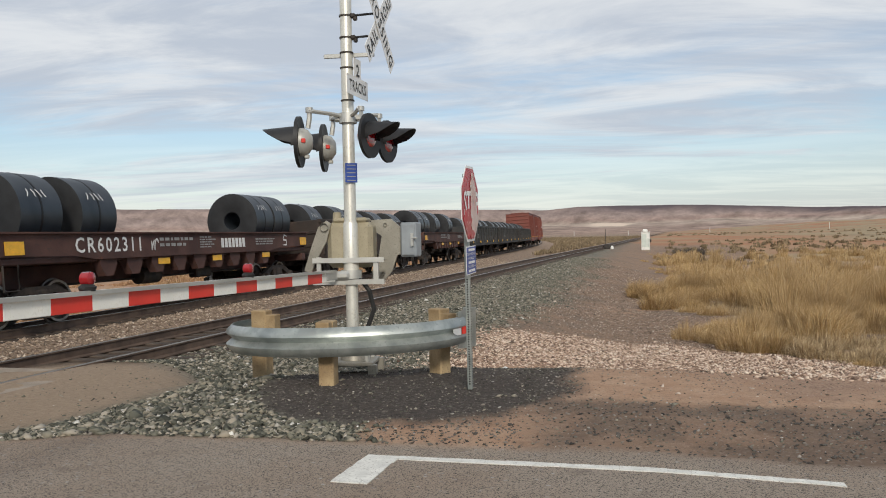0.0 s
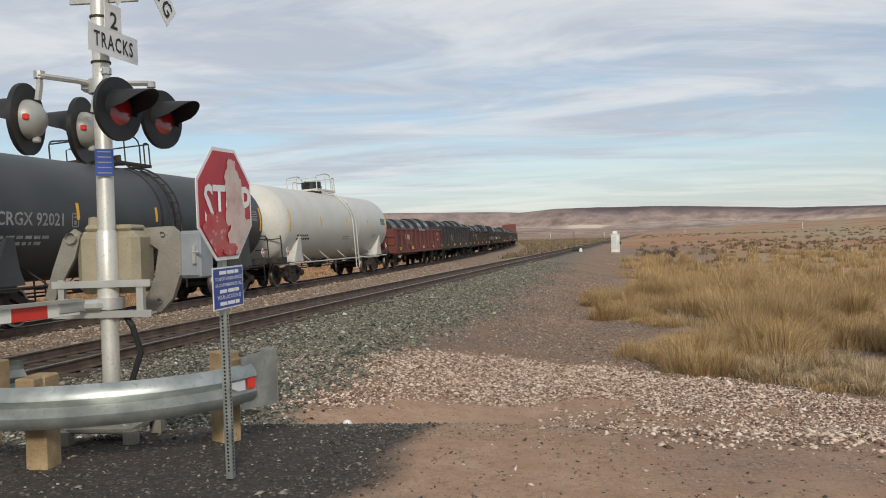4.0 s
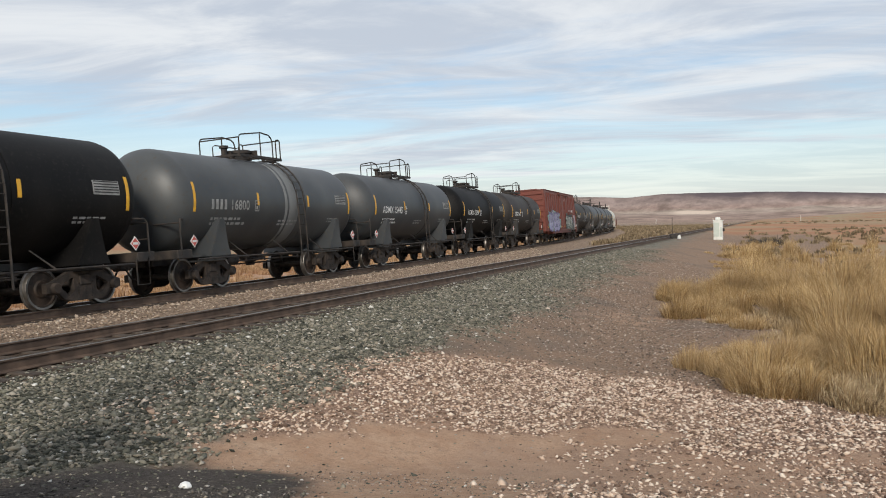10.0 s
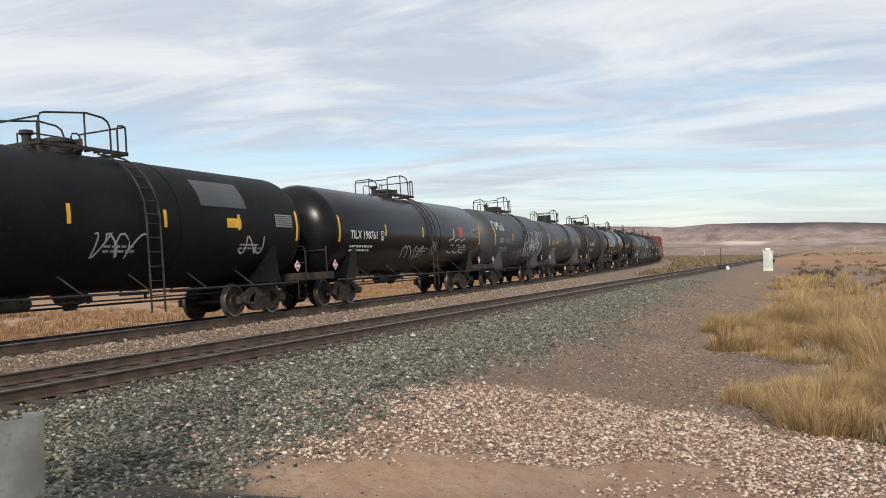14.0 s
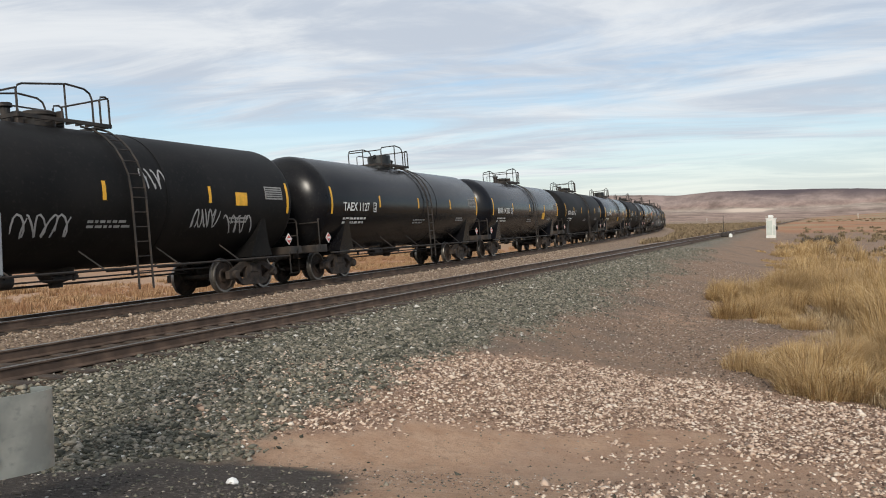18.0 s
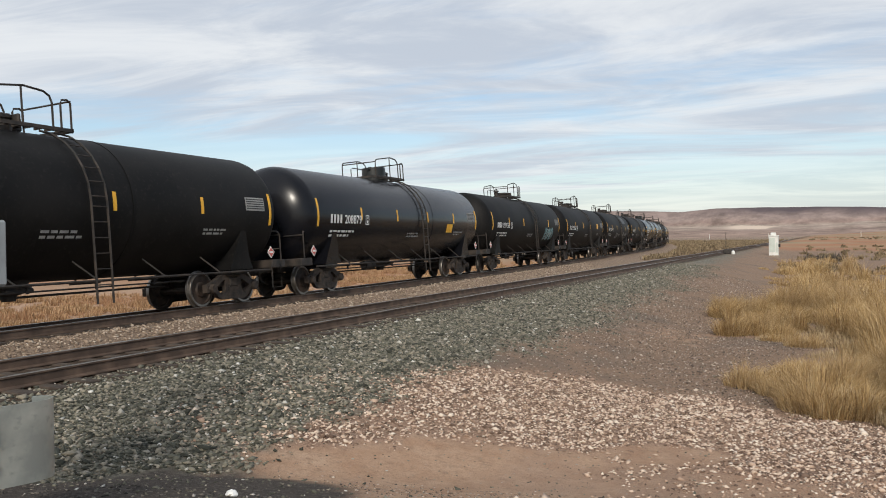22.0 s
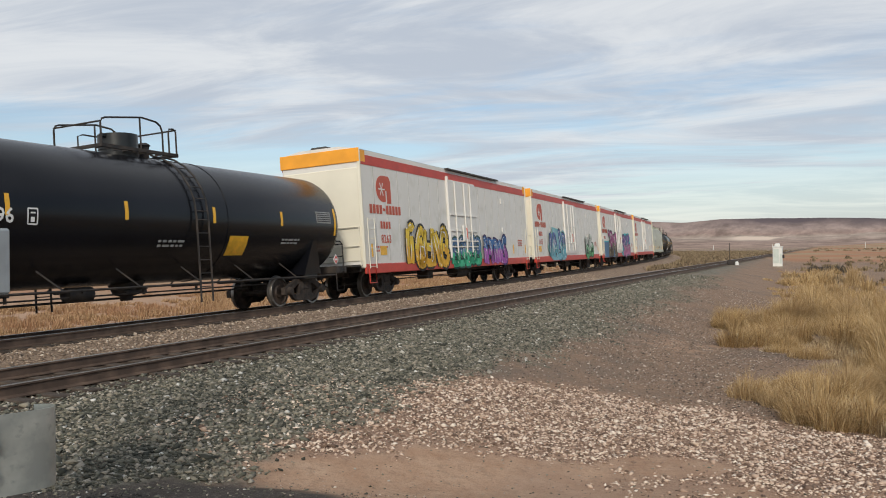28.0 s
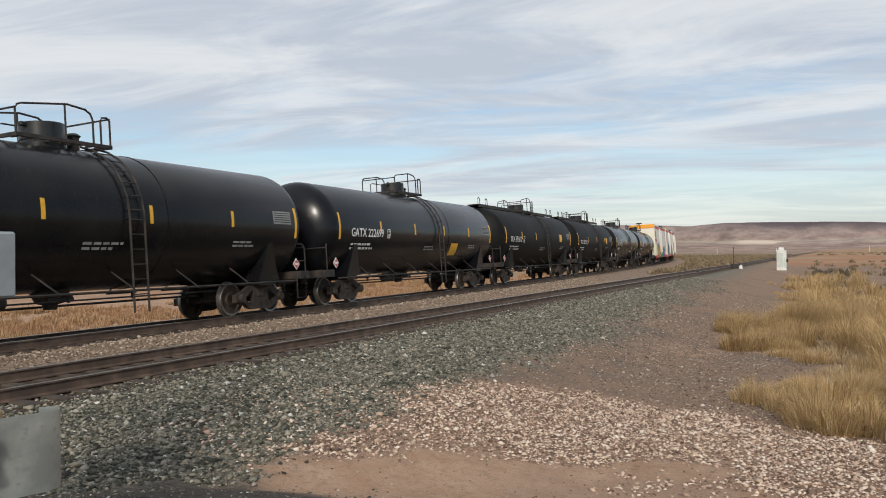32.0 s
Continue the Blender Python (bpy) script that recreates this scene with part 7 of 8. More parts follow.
# gate machine, its arm and the counterweights
GATE_DIR = Vector((-0.18, -0.984, 0)).normalized()
GY = math.degrees(math.atan2(GATE_DIR.y, GATE_DIR.x))
part("gate_machine", Shape().box(-0.02, 0.22, 1.50, 0.56, 0.40, 0.55, 0.06).box(-0.02, 0.22, 1.80, 0.42, 0.34, 0.06, 0.03).lathe([(0.0, 0.06), (0.12, 0.05), (0.13, 0)], 10, "z", (-0.2, 0.2, 1.78)), M["tan"], signal)
for z, w in ((1.32, 0.86), (1.06, 0.86)):
    part("support_channel", Shape().box(-0.02, -0.09, z, w, 0.03, 0.06).box(-0.02, -0.02, z, w, 0.1, 0.012), M["alum"], signal)
part("support_post", Shape().box(0.31, -0.06, 1.19, 0.06, 0.06, 0.28), M["alum"], signal)
part("support_post", Shape().box(-0.38, -0.06, 1.26, 0.05, 0.05, 0.2), M["alum"], signal)
part("gate_link", Shape().plate([(-0.40, 1.72), (-0.30, 1.80), (-0.24, 1.76), (-0.30, 1.55), (-0.44, 1.30), (-0.50, 1.16), (-0.58, 1.20), (-0.50, 1.45)], 0.02, 0.06), M["linkplate"], signal)
part("link_bolt", Shape().lathe([(-0.04, 0.05), (0.06, 0.05), (0.06, 0)], 10, "y", (-0.32, 0.02, 1.72)), M["alum"], signal)
part("counterweight_arm", Shape().plate([(0.20, 1.80), (0.45, 1.81), (0.55, 1.72), (0.68, 1.66), (0.68, 1.42), (0.52, 1.36), (0.45, 1.16), (0.34, 1.04), (0.20, 1.05), (0.20, 1.16), (0.29, 1.36), (0.33, 1.60), (0.20, 1.70)], 0.30, 0.38), M["linkplate"], signal)
part("counterweight", Shape().box(0.50, 0.40, 1.50, 0.26, 0.10, 0.28, 0.03), M["linkplate"], signal)
for bx, bz in ((0.38, 1.74), (0.60, 1.58), (0.60, 1.48), (0.34, 1.14)):
    part("link_bolt", shared("arm_bolt", lambda: Shape().lathe([(-0.02, 0.022), (0.03, 0.022), (0.03, 0)], 8, "y"), M["alum"]), None, signal, at=pose(bx, 0.29, bz))
junction = part("junction_box", Shape().box(0, 0, 0, 0.20, 0.22, 0.42, 0.015).box(0, -0.115, 0, 0.17, 0.02, 0.38, 0.008), M["greybox"], signal, at=pose(0.70, 0.25, 1.55, 0, 0, -12))
part("latch", Shape().box(0.06, -0.14, 0.0, 0.03, 0.03, 0.16).tube([(0.06, -0.15, 0.02), (0.13, -0.16, 0.02)], 0.012), M["alum"], junction)
part("cable", Shape().tube([(0.1, 0.0, 1.1), (0.22, -0.05, 0.95), (0.26, 0.02, 0.72), (0.12, 0.05, 0.35), (0.1, 0.1, 0.12)], 0.028, 8), M["rubber"], signal)
part("u_clamp", Shape().lathe([(1.10, 0.08), (1.10, 0.13), (1.20, 0.13), (1.20, 0.08)], 14, "z").box(-0.12, -0.1, 1.14, 0.24, 0.12, 0.1, 0.03), M["alum"], signal)
arm = part("gate_arm", Shape().box(0.10, 0, 0, 0.5, 0.05, 0.10, 0.01), M["alum"], signal, at=pose(-0.16, -0.12, 1.14, 0, 0, GY) @ pose(0, 0, 0, 0, -0.75, 0))
x = 0.08
for k in range(27):
    w = 0.392
    part("stripe_panel", shared(("gate_panel", k % 2), lambda: Shape().box(0, 0, 0, w, 0.035, 0.137, 0.004), M["gatered"] if k % 2 else M["gatewhite"], 0), None, arm, at=pose(x + w / 2, 0, 0))
    x += w
part("arm_rib", Shape().box(5.6, 0.03, 0.055, 11.0, 0.03, 0.03), M["alum"], arm)
for k in (2.18, 4.42, 7.6):
    lampm = part("gate_lamp", Shape().lathe([(0.0, 0.05), (0.03, 0.06), (0.05, 0.035)], 12, "z").box(0, 0, 0.02, 0.14, 0.05, 0.03, 0.01), M["rubber"], arm, at=pose(k, 0, 0.065))
    part("lens", Shape().lathe([(-0.045, 0.0), (-0.04, 0.034), (-0.03, 0.046), (0.03, 0.046), (0.04, 0.034), (0.045, 0.0)], 16, "y", (0, 0, 0.085)), M["lens"], lampm)

# stop sign and emergency notice on a punched post
stop = thing("stop_sign", "red stop sign with bleached patch on punched steel post", "road sign", pose(0.135, 8.59, 0.01, 0, 0, ROAD_YAW + 90) @ pose(0, 0, 0, 0, -1.2, 0))
part("post", Shape().box(0, 0, 1.10, 0.05, 0.05, 2.2, 0.004), M["galv"], stop)
for k in range(43):
    part("punched_hole", shared("punched_hole", lambda: Shape().lathe([(0.0, 0.0), (0.0, 0.0085)], 8, "y"), M["txtblack"], 0), None, stop, at=pose(0, -0.0256, 0.06 + k * 0.0254))
    part("punched_hole", shared("punched_hole", lambda: Shape().lathe([(0.0, 0.0), (0.0, 0.0085)], 8, "y"), M["txtblack"], 0), None, stop, at=pose(-0.0256, 0, 0.06 + k * 0.0254, 0, 0, 90))


def octagon(r):
    return [(r * math.cos(radians(22.5 + 45 * k)), r * math.sin(radians(22.5 + 45 * k))) for k in range(8)]


face = part("sign_face", Shape().plate(octagon(0.411), -0.045, -0.040), M["signwhite"], stop, at=pose(0, 0, 1.895))
part("red_field", Shape().plate(octagon(0.385), -0.048, -0.046), M["stopred"], face)
part("lettering", text_mesh("STOP", 0.36, M["signwhite"], spacing=0.95), None, face, at=pose(-0.30, -0.052, -0.125) @ Matrix.Diagonal((0.78, 1, 1, 1)))


def smear(cx_, cz_, rx, rz, seed, depth):
    """A ragged flat patch of worn sheeting that stays on the sign."""
    r, ring = random.Random(seed), []
    for k in range(40):
        a = 2 * math.pi * k / 40
        q = 1 + 0.10 * math.sin(3 * a + seed) + 0.08 * math.sin(7 * a + 2 * seed) + r.uniform(-0.09, 0.09)
        x, z = cx_ + rx * q * math.cos(a), cz_ + rz * q * math.sin(a)
        reach = max(abs(x), abs(z), (abs(x) + abs(z)) * 0.7071)
        f = min(1.0, 0.352 / reach)
        ring.append((x * f, z * f))
    return Shape().plate(ring, -0.0535 - depth, -0.0525)


for k, (px, pz, rx, rz, key) in enumerate(((0.09, 0.17, 0.10, 0.13, "faded_red"), (0.13, -0.02, 0.13, 0.20, "faded_red"), (0.19, -0.22, 0.16, 0.14, "faded_red"), (-0.16, -0.20, 0.15, 0.15, "rubbed_red"), (0.02, -0.31, 0.10, 0.05, "rubbed_red"))):
    part("bleached_patch", smear(px, pz, rx, rz, k + 3, 0.001 + 0.0006 * k), M[key], face, "pale weathered patch over the lettering", smooth=0)
blue = part("notice_plate", Shape().box(0, -0.042, 0, 0.405, 0.005, 0.265), M["blue"], stop, "blue emergency notice with white print", at=pose(0, 0, 1.325))
part("plate_border", Shape().box(0, -0.0405, 0, 0.425, 0.004, 0.285), M["signwhite"], blue)
for k, words in enumerate(("", "TO REPORT STALLED VEHICLES", "OR OTHER EMERGENCIES CALL", "", "YOUR LOCATION IS", "")):
    z = 0.105 - k * 0.042
    if words:
        tm = text_mesh(words, 0.031 if len(words) > 18 else 0.036, M["signwhite"])
        wide = max(v.co.x for v in tm.vertices)
        fit = min(1.0, 0.375 / wide)
        part("lettering", tm, None, blue, at=pose(-wide * fit / 2, -0.047, z - 0.01) @ Matrix.Diagonal((fit, 1, 1, 1)))
    else:
        part("notice_line", Shape().box(-0.08, -0.046, z, 0.09, 0.004, 0.024).box(0.03, -0.046, z, 0.09, 0.004, 0.024).box(0.115, -0.046, z, 0.05, 0.004, 0.024), M["signwhite"], blue)

# curved guard rail on timber posts
guard = thing("guard_rail", "galvanised curved guard rail on weathered timber posts", "guard rail")
gp = [(-2.38, 10.50), (-2.62, 10.12), (-2.69, 9.72), (-2.58, 9.32), (-2.29, 9.0), (-1.91, 8.81), (-1.45, 8.74), (-0.95, 8.80), (-0.50, 8.98), (-0.18, 9.24), (0.02, 9.55)]
fine = []
for i in range(len(gp) - 1):
    p0, p1, p2, p3 = (Vector(gp[max(0, min(len(gp) - 1, j))]) for j in (i - 1, i, i + 1, i + 2))
    for k in range(6):
        t = k / 6
        fine.append(0.5 * ((2 * p1) + (-p0 + p2) * t + (2 * p0 - 5 * p1 + 4 * p2 - p3) * t * t + (-p0 + 3 * p1 - 3 * p2 + p3) * t ** 3))
fine.append(Vector(gp[-1]))
wave = [(-0.156, 0.0), (-0.145, 0.012), (-0.10, 0.060), (-0.06, 0.068), (-0.03, 0.03), (0.0, 0.0), (0.03, 0.03), (0.06, 0.068), (0.10, 0.060), (0.145, 0.012), (0.156, 0.0)]


def beam(path, z_at, squash=lambda u: 1.0):
    s, vs, fs = Shape(), [], []
    n = len(wave)
    for i, p in enumerate(path):
        a, b = path[max(i - 1, 0)], path[min(i + 1, len(path) - 1)]
        d = (b - a).normalized()
        out = Vector((d.y, -d.x))
        u = i / (len(path) - 1)
        for off in (0.0, -0.006):
            for w, o in wave:
                q = p + out * (o * squash(u) + off)
                vs.append((q.x, q.y, z_at(u) + w))
    m = 2 * n
    for i in range(len(path) - 1):
        for k in range(n - 1):
            fs += [(i * m + k, i * m + k + 1, (i + 1) * m + k + 1, (i + 1) * m + k), (i * m + n + k, (i + 1) * m + n + k, (i + 1) * m + n + k + 1, i * m + n + k + 1)]
        fs += [(i * m, (i + 1) * m, (i + 1) * m + n, i * m + n), (i * m + n - 1, i * m + 2 * n - 1, (i + 1) * m + 2 * n - 1, (i + 1) * m + n - 1)]
    return s.add(vs, fs)


part("beam", beam(fine, lambda u: 0.45 + 0.06 * u), M["galv"], guard, smooth=40)
term, tv, tf = Shape(), [], []
tail = [(-0.03, 9.455, 0.75), (0.02, 9.545, 0.95), (0.075, 9.635, 1.0), (0.115, 9.70, 1.0), (0.145, 9.765, 1.0), (0.16, 9.82, 1.0), (0.158, 9.87, 1.0), (0.135, 9.91, 1.0), (0.095, 9.93, 1.0), (0.05, 9.92, 1.0), (0.01, 9.89, 1.0)]
for x, y, k in tail:
    for off in (0.0, 0.007):
        for j in range(7):
            w = j / 6
            bulge = 0.045 * (1 - k) * abs(math.sin(w * 2 * math.pi))
            tv.append((x + bulge * 0.86 - off * 0.86, y - bulge * 0.5 + off * 0.5, 0.355 - 0.06 * k + w * (0.312 + 0.13 * k)))
for i in range(len(tail) - 1):
    for j in range(6):
        tf += [(i * 14 + j, i * 14 + j + 1, (i + 1) * 14 + j + 1, (i + 1) * 14 + j), (i * 14 + 7 + j, (i + 1) * 14 + 7 + j, (i + 1) * 14 + 8 + j, i * 14 + 8 + j)]
    tf += [(i * 14, (i + 1) * 14, (i + 1) * 14 + 7, i * 14 + 7), (i * 14 + 6, i * 14 + 13, (i + 1) * 14 + 13, (i + 1) * 14 + 6)]
part("end_terminal", term.add(tv, tf), M["galv"], guard, "flared galvanised end terminal", smooth=50)
part("reflector_plate", Shape().add([(0.0, -0.01, -0.10), (0.0, -0.01, 0.10), (0.14, -0.01, 0.03), (0.14, -0.01, -0.03), (0.0, 0, -0.10), (0.0, 0, 0.10), (0.14, 0, 0.03), (0.14, 0, -0.03)], [(0, 3, 2, 1), (4, 5, 6, 7), (0, 1, 5, 4), (1, 2, 6, 5), (2, 3, 7, 6), (3, 0, 4, 7)]), M["signwhite"], guard, at=pose(0.005, 9.44, 0.53, 0, 0, 238))
part("reflector", Shape().box(0, 0, 0, 0.075, 0.012, 0.11), M["gatered"], guard, at=pose(0.035, 9.485, 0.53, 0, 0, 58))
for k, (x, y, w) in enumerate(((-2.42, 9.90, 75), (-1.43, 9.03, -4), (-0.27, 9.78, 50))):
    part("timber_post", Shape().box(0, 0, 0.26, 0.17, 0.20, 0.92, 0.012), M["wood"], guard, at=pose(x, y, 0.02 if k != 1 else -0.03, 0, 0, w))
    part("spacer_block", Shape().box(0, -0.14, 0.52, 0.15, 0.15, 0.34, 0.01), M["wood"], guard, at=pose(x, y, 0, 0, 0, w))

# road paint, concrete crossing panels
line = Shape()


def strip(s, a, b, w0, w1=None):
    a, b = Vector(a), Vector(b)
    d = (b - a).normalized()
    o = Vector((-d.y, d.x))
    w1 = w1 or w0
    n = max(2, int((b - a).length / 0.15))
    r = random.Random(3)
    for i in range(n):
        if r.random() < 0.03 and i > 3:
            continue
        p, q = a + (b - a) * (i / n), a + (b - a) * ((i + 0.99) / n)
        j = [r.uniform(-0.008, 0.008) for _ in range(4)]
        top = [(p + o * (w0 / 2 + j[0])), (p - o * (w0 / 2 + j[1])), (q - o * (w0 / 2 + j[2])), (q + o * (w0 / 2 + j[3]))]
        z = [float(ground_z(v.x, v.y)) for v in top]
        s.add([(v.x, v.y, zz + 0.006) for v, zz in zip(top, z)] + [(v.x, v.y, zz - 0.02) for v, zz in zip(top, z)], [(0, 1, 2, 3), (0, 4, 5, 1), (1, 5, 6, 2), (2, 6, 7, 3), (3, 7, 4, 0)])


strip(line, (-0.28, 6.02), (2.62, 5.52), 0.085)
tagged(new("road_edge_line", line.mesh("road_edge_line", 0)), "worn white painted edge line on asphalt", "road marking", kind="structure").data.materials.append(M["paintline"])
bar = Shape()
strip(bar, (-0.39, 6.08), (-0.53, 5.42), 0.25)
tagged(new("stop_bar", bar.mesh("stop_bar", 0)), "end of a worn white stop bar on asphalt", "road marking", kind="structure").data.materials.append(M["paintline"])
cross = thing("crossing_panel", "concrete crossing panels between the siding rails", "crossing panel", kind="structure")
for k in range(4):
    for d in (-1.12, 0.0, 1.12):
        xx, yy, a = near_at(-4.7 - k * 2.45)
        w = 1.35 if d == 0 else 0.5
        part("panel", shared(("panel", w), lambda: Shape().box(0, 0, 0, w, 2.4, 0.2, 0.02), M["concrete"], 0), None, cross, at=pose(xx + d * math.cos(a), yy - d * math.sin(a), NEAR_Z - 0.11, 0, 0, -math.degrees(a)))

# track-side cabinet and switch marker down the line
CAB = (19.3, 111.0)
cz = float(ground_z(*CAB))
cab = thing("signal_cabinet", "white painted trackside signal cabinet", "equipment cabinet", pose(CAB[0], CAB[1], cz, 0, 0, -14))
part("body", Shape().box(0, 0, 1.25, 1.05, 1.0, 2.4, 0.04), M["cabinet"], cab)
part("roof", Shape().box(0, 0, 2.50, 1.15, 1.1, 0.12, 0.03).box(-0.05, 0.05, 2.72, 0.62, 0.6, 0.36, 0.1), M["cabinet"], cab)
part("base", Shape().box(0, 0, 0.02, 1.2, 1.15, 0.3, 0.02), M["concrete"], cab)
part("door", Shape().box(-0.14, -0.515, 1.4, 0.6, 0.04, 1.7, 0.01), M["ltgreen"], cab)
part("side_panel", Shape().box(0.36, -0.515, 1.1, 0.22, 0.04, 1.2, 0.01), M["ltgreen"], cab)
part("meter", Shape().box(0.63, -0.1, 1.35, 0.22, 0.35, 0.4, 0.03), M["steel"], cab)
SW = (12.9, 101.6)
sz = float(ground_z(*SW))
sw = thing("switch_stand", "low switch machine with a thin marker mast", "switch stand", pose(SW[0], SW[1], sz))
part("mast", Shape().tube([(0, 0, 0), (0, 0, 2.4)], 0.035), M["steel"], sw)
part("machine", Shape().box(0.2, -0.2, 0.3, 1.0, 0.5, 0.5, 0.08), M["steel"], sw)
part("white_cover", Shape().lathe([(0.0, 0.2), (0.3, 0.18), (0.4, 0.08), (0.42, 0)], 12, "z", (0.7, -0.5, 0)), M["cabinet"], sw)
for k, (px, py, h) in enumerate(((96, 640, 4), (150, 610, 4), (215, 560, 4.5), (60, 700, 4))):
    pz = float(ground_z(px, py))
    pole = thing("utility_pole", "far thin pale utility pole on the plain", "utility pole", pose(px, py, pz), group="far poles")
    part("shaft", Shape().tube([(0, 0, -0.5), (0, 0, h)], 0.16), M["cabinet"], pole)
    part("crossarm", Shape().box(0, 0, h - 0.4, 1.2, 0.15, 0.15), M["wood"], pole)

# small white board far out on the plain
bxx, byy = 205.0, 372.0
bz = float(ground_z(bxx, byy))
board = thing("notice_board", "far white board on two short posts", "sign board", pose(bxx, byy, bz, 0, 0, -20))
part("panel", Shape().box(0, 0, 3.4, 3.0, 0.1, 1.6, 0.02), M["signwhite"], board)
for sx in (-1, 1):
    part("post", Shape().box(sx * 1.1, 0.1, 1.2, 0.2, 0.2, 3.6), M["wood"], board)

# white stone by the guard rail
ws = Shape().lathe([(-0.05, 0.0), (-0.04, 0.06), (0.0, 0.075), (0.05, 0.05), (0.075, 0.0)], 7, "z")
ws.v = [((x * 1.2 + 0.01 * math.sin(9 * y)) * 0.55, y * 0.5, z * 0.5) for x, y, z in ws.v]
st = new("white_stone", ws.mesh("white_stone", 0))
st.matrix_basis = pose(0.49, 11.32, float(ground_z(0.49, 11.32)) + 0.012)
st.data.materials.append(M["signwhite"])
tagged(st, "fist-sized white stone on dark gravel", "stone")


# ---- loose stones ----
def heap(name, n, sample, size, materials, seed, label):
    """n small angular stones at sampled places, joined."""
    r = np.random.default_rng(seed)
    x, y = sample(r, n)
    n = len(x)
    z = ground_z(x, y)
    s = size * np.exp(r.normal(0, 0.35, n))
    base = np.array([(1, 0, 0), (-1, 0, 0), (0, 1, 0), (0, -1, 0), (0, 0, 1), (0, 0, -1)], float)
    v = base[None] * (0.62 + 0.55 * r.random((n, 6, 1))) + r.normal(0, 0.16, (n, 6, 3))
    v = v * np.stack([np.ones(n), 0.55 + 0.35 * r.random(n), 0.28 + 0.28 * r.random(n)], 1)[:, None, :]
    a, t = r.random(n) * 6.283, r.normal(0, 0.30, n)
    ca, sa, ct, st_ = np.cos(a), np.sin(a), np.cos(t), np.sin(t)
    X = v[..., 0] * ct[:, None] - v[..., 2] * st_[:, None]
    Z = v[..., 0] * st_[:, None] + v[..., 2] * ct[:, None]
    Y = v[..., 1]
    P = np.stack([X * ca[:, None] - Y * sa[:, None], X * sa[:, None] + Y * ca[:, None], Z], -1) * s[:, None, None]
    P += np.stack([x, y, z + s * 0.18], -1)[:, None, :]
    tri = np.array([(0, 2, 4), (2, 1, 4), (1, 3, 4), (3, 0, 4), (2, 0, 5), (1, 2, 5), (3, 1, 5), (0, 3, 5)])
    F = (tri[None] + (np.arange(n) * 6)[:, None, None]).reshape(-1, 3)
    me = bpy.data.meshes.new(name)
    me.vertices.add(n * 6)
    me.vertices.foreach_set("co", P.astype(np.float32).ravel())
    me.loops.add(F.size)
    me.loops.foreach_set("vertex_index", F.astype(np.int32).ravel())
    me.polygons.add(len(F))
    me.polygons.foreach_set("loop_start", (np.arange(len(F)) * 3).astype(np.int32))
    me.update()
    me.materials.append(materials)
    return tagged(new(name, me), label, name.replace("_", " "), kind="stuff")


def stone_material(name, stops):
    m = bpy.data.materials.new(name)
    m.use_nodes = True
    t = m.node_tree
    b = t.nodes["Principled BSDF"]
    b.inputs["Roughness"].default_value, b.inputs["Specular IOR Level"].default_value = 0.9, 0.25
    g = t.nodes.new("ShaderNodeNewGeometry")
    r = t.nodes.new("ShaderNodeValToRGB")
    r.color_ramp.elements[0].color, r.color_ramp.elements[1].color = (*stops[0][1], 1), (*stops[-1][1], 1)
    for p, c in stops[1:-1]:
        r.color_ramp.elements.new(p).color = (*c, 1)
    t.links.new(g.outputs["Random Per Island"], r.inputs[0])
    t.links.new(r.outputs[0], b.inputs["Base Color"])
    return m


def ballast_places(r, n):
    s, d = -9 + 65 * r.random(n) ** 1.75, r.uniform(0.85, 7.4, n)
    x = NEAR_X + s * math.sin(NEAR_TH) + d * math.cos(NEAR_TH)
    y = NEAR_Y + s * math.cos(NEAR_TH) - d * math.sin(NEAR_TH)
    z = zones(x, y)
    keep = (r.random(n) < z[1]) & (r.random(n) > 0.5 * (d < 1.5)) & (z[0] < 0.3) & (z[2] < 0.3) & (z[3] < 0.5)
    return x[keep], y[keep]


def middle_places(r, n):
    s, d = -9 + 62 * r.random(n) ** 1.6, r.uniform(-6.2, -1.3, n)
    x = NEAR_X + s * math.sin(NEAR_TH) + d * math.cos(NEAR_TH)
    y = NEAR_Y + s * math.cos(NEAR_TH) - d * math.sin(NEAR_TH)
    z = zones(x, y)
    keep = (z[0] < 0.3) & (z[2] < 0.3) & (np.abs(np.abs(far_side(x, y)) - 0.75) > 0.1)
    return x[keep], y[keep]


def pink_places(r, n):
    x, y = r.uniform(-2.5, 10, n), 9.5 + 15.5 * r.random(n)
    z = zones(x, y)
    keep = (r.random(n) < z[4] ** 1.5) & (r.random(n) > z[1] * 0.8) & (z[3] < 0.4) & (x < edge_x(y) + 1.0)
    return x[keep], y[keep]


def stray_places(r, n):
    x, y = r.uniform(-6, 10, n), r.uniform(6.4, 40, n)
    z = zones(x, y)
    keep = (z[0] < 0.4) & (r.random(n) < 0.5 + 0.5 * np.maximum(z[3], z[5]))
    return x[keep], y[keep]


def pad_places(r, n):
    x, y = r.uniform(-4.5, 7.5, n), r.uniform(5.6, 11.5, n)
    z = zones(x, y)
    keep = (z[0] < 0.5) & (z[2] < 0.3) & (r.random(n) < np.where(x < 0.6, 1 - 0.75 * z[3], z[3]))
    return x[keep], y[keep]


def earth_places(r, n):
    x, y = r.uniform(-3, 9, n), r.uniform(7.4, 14.5, n)
    z = zones(x, y)
    keep = (z[0] < 0.4) & (z[3] < 0.4) & (r.random(n) < 0.25 + 0.75 * step(0.42, 0.60, fbm(x, y, 1.3, 161)))
    return x[keep], y[keep]


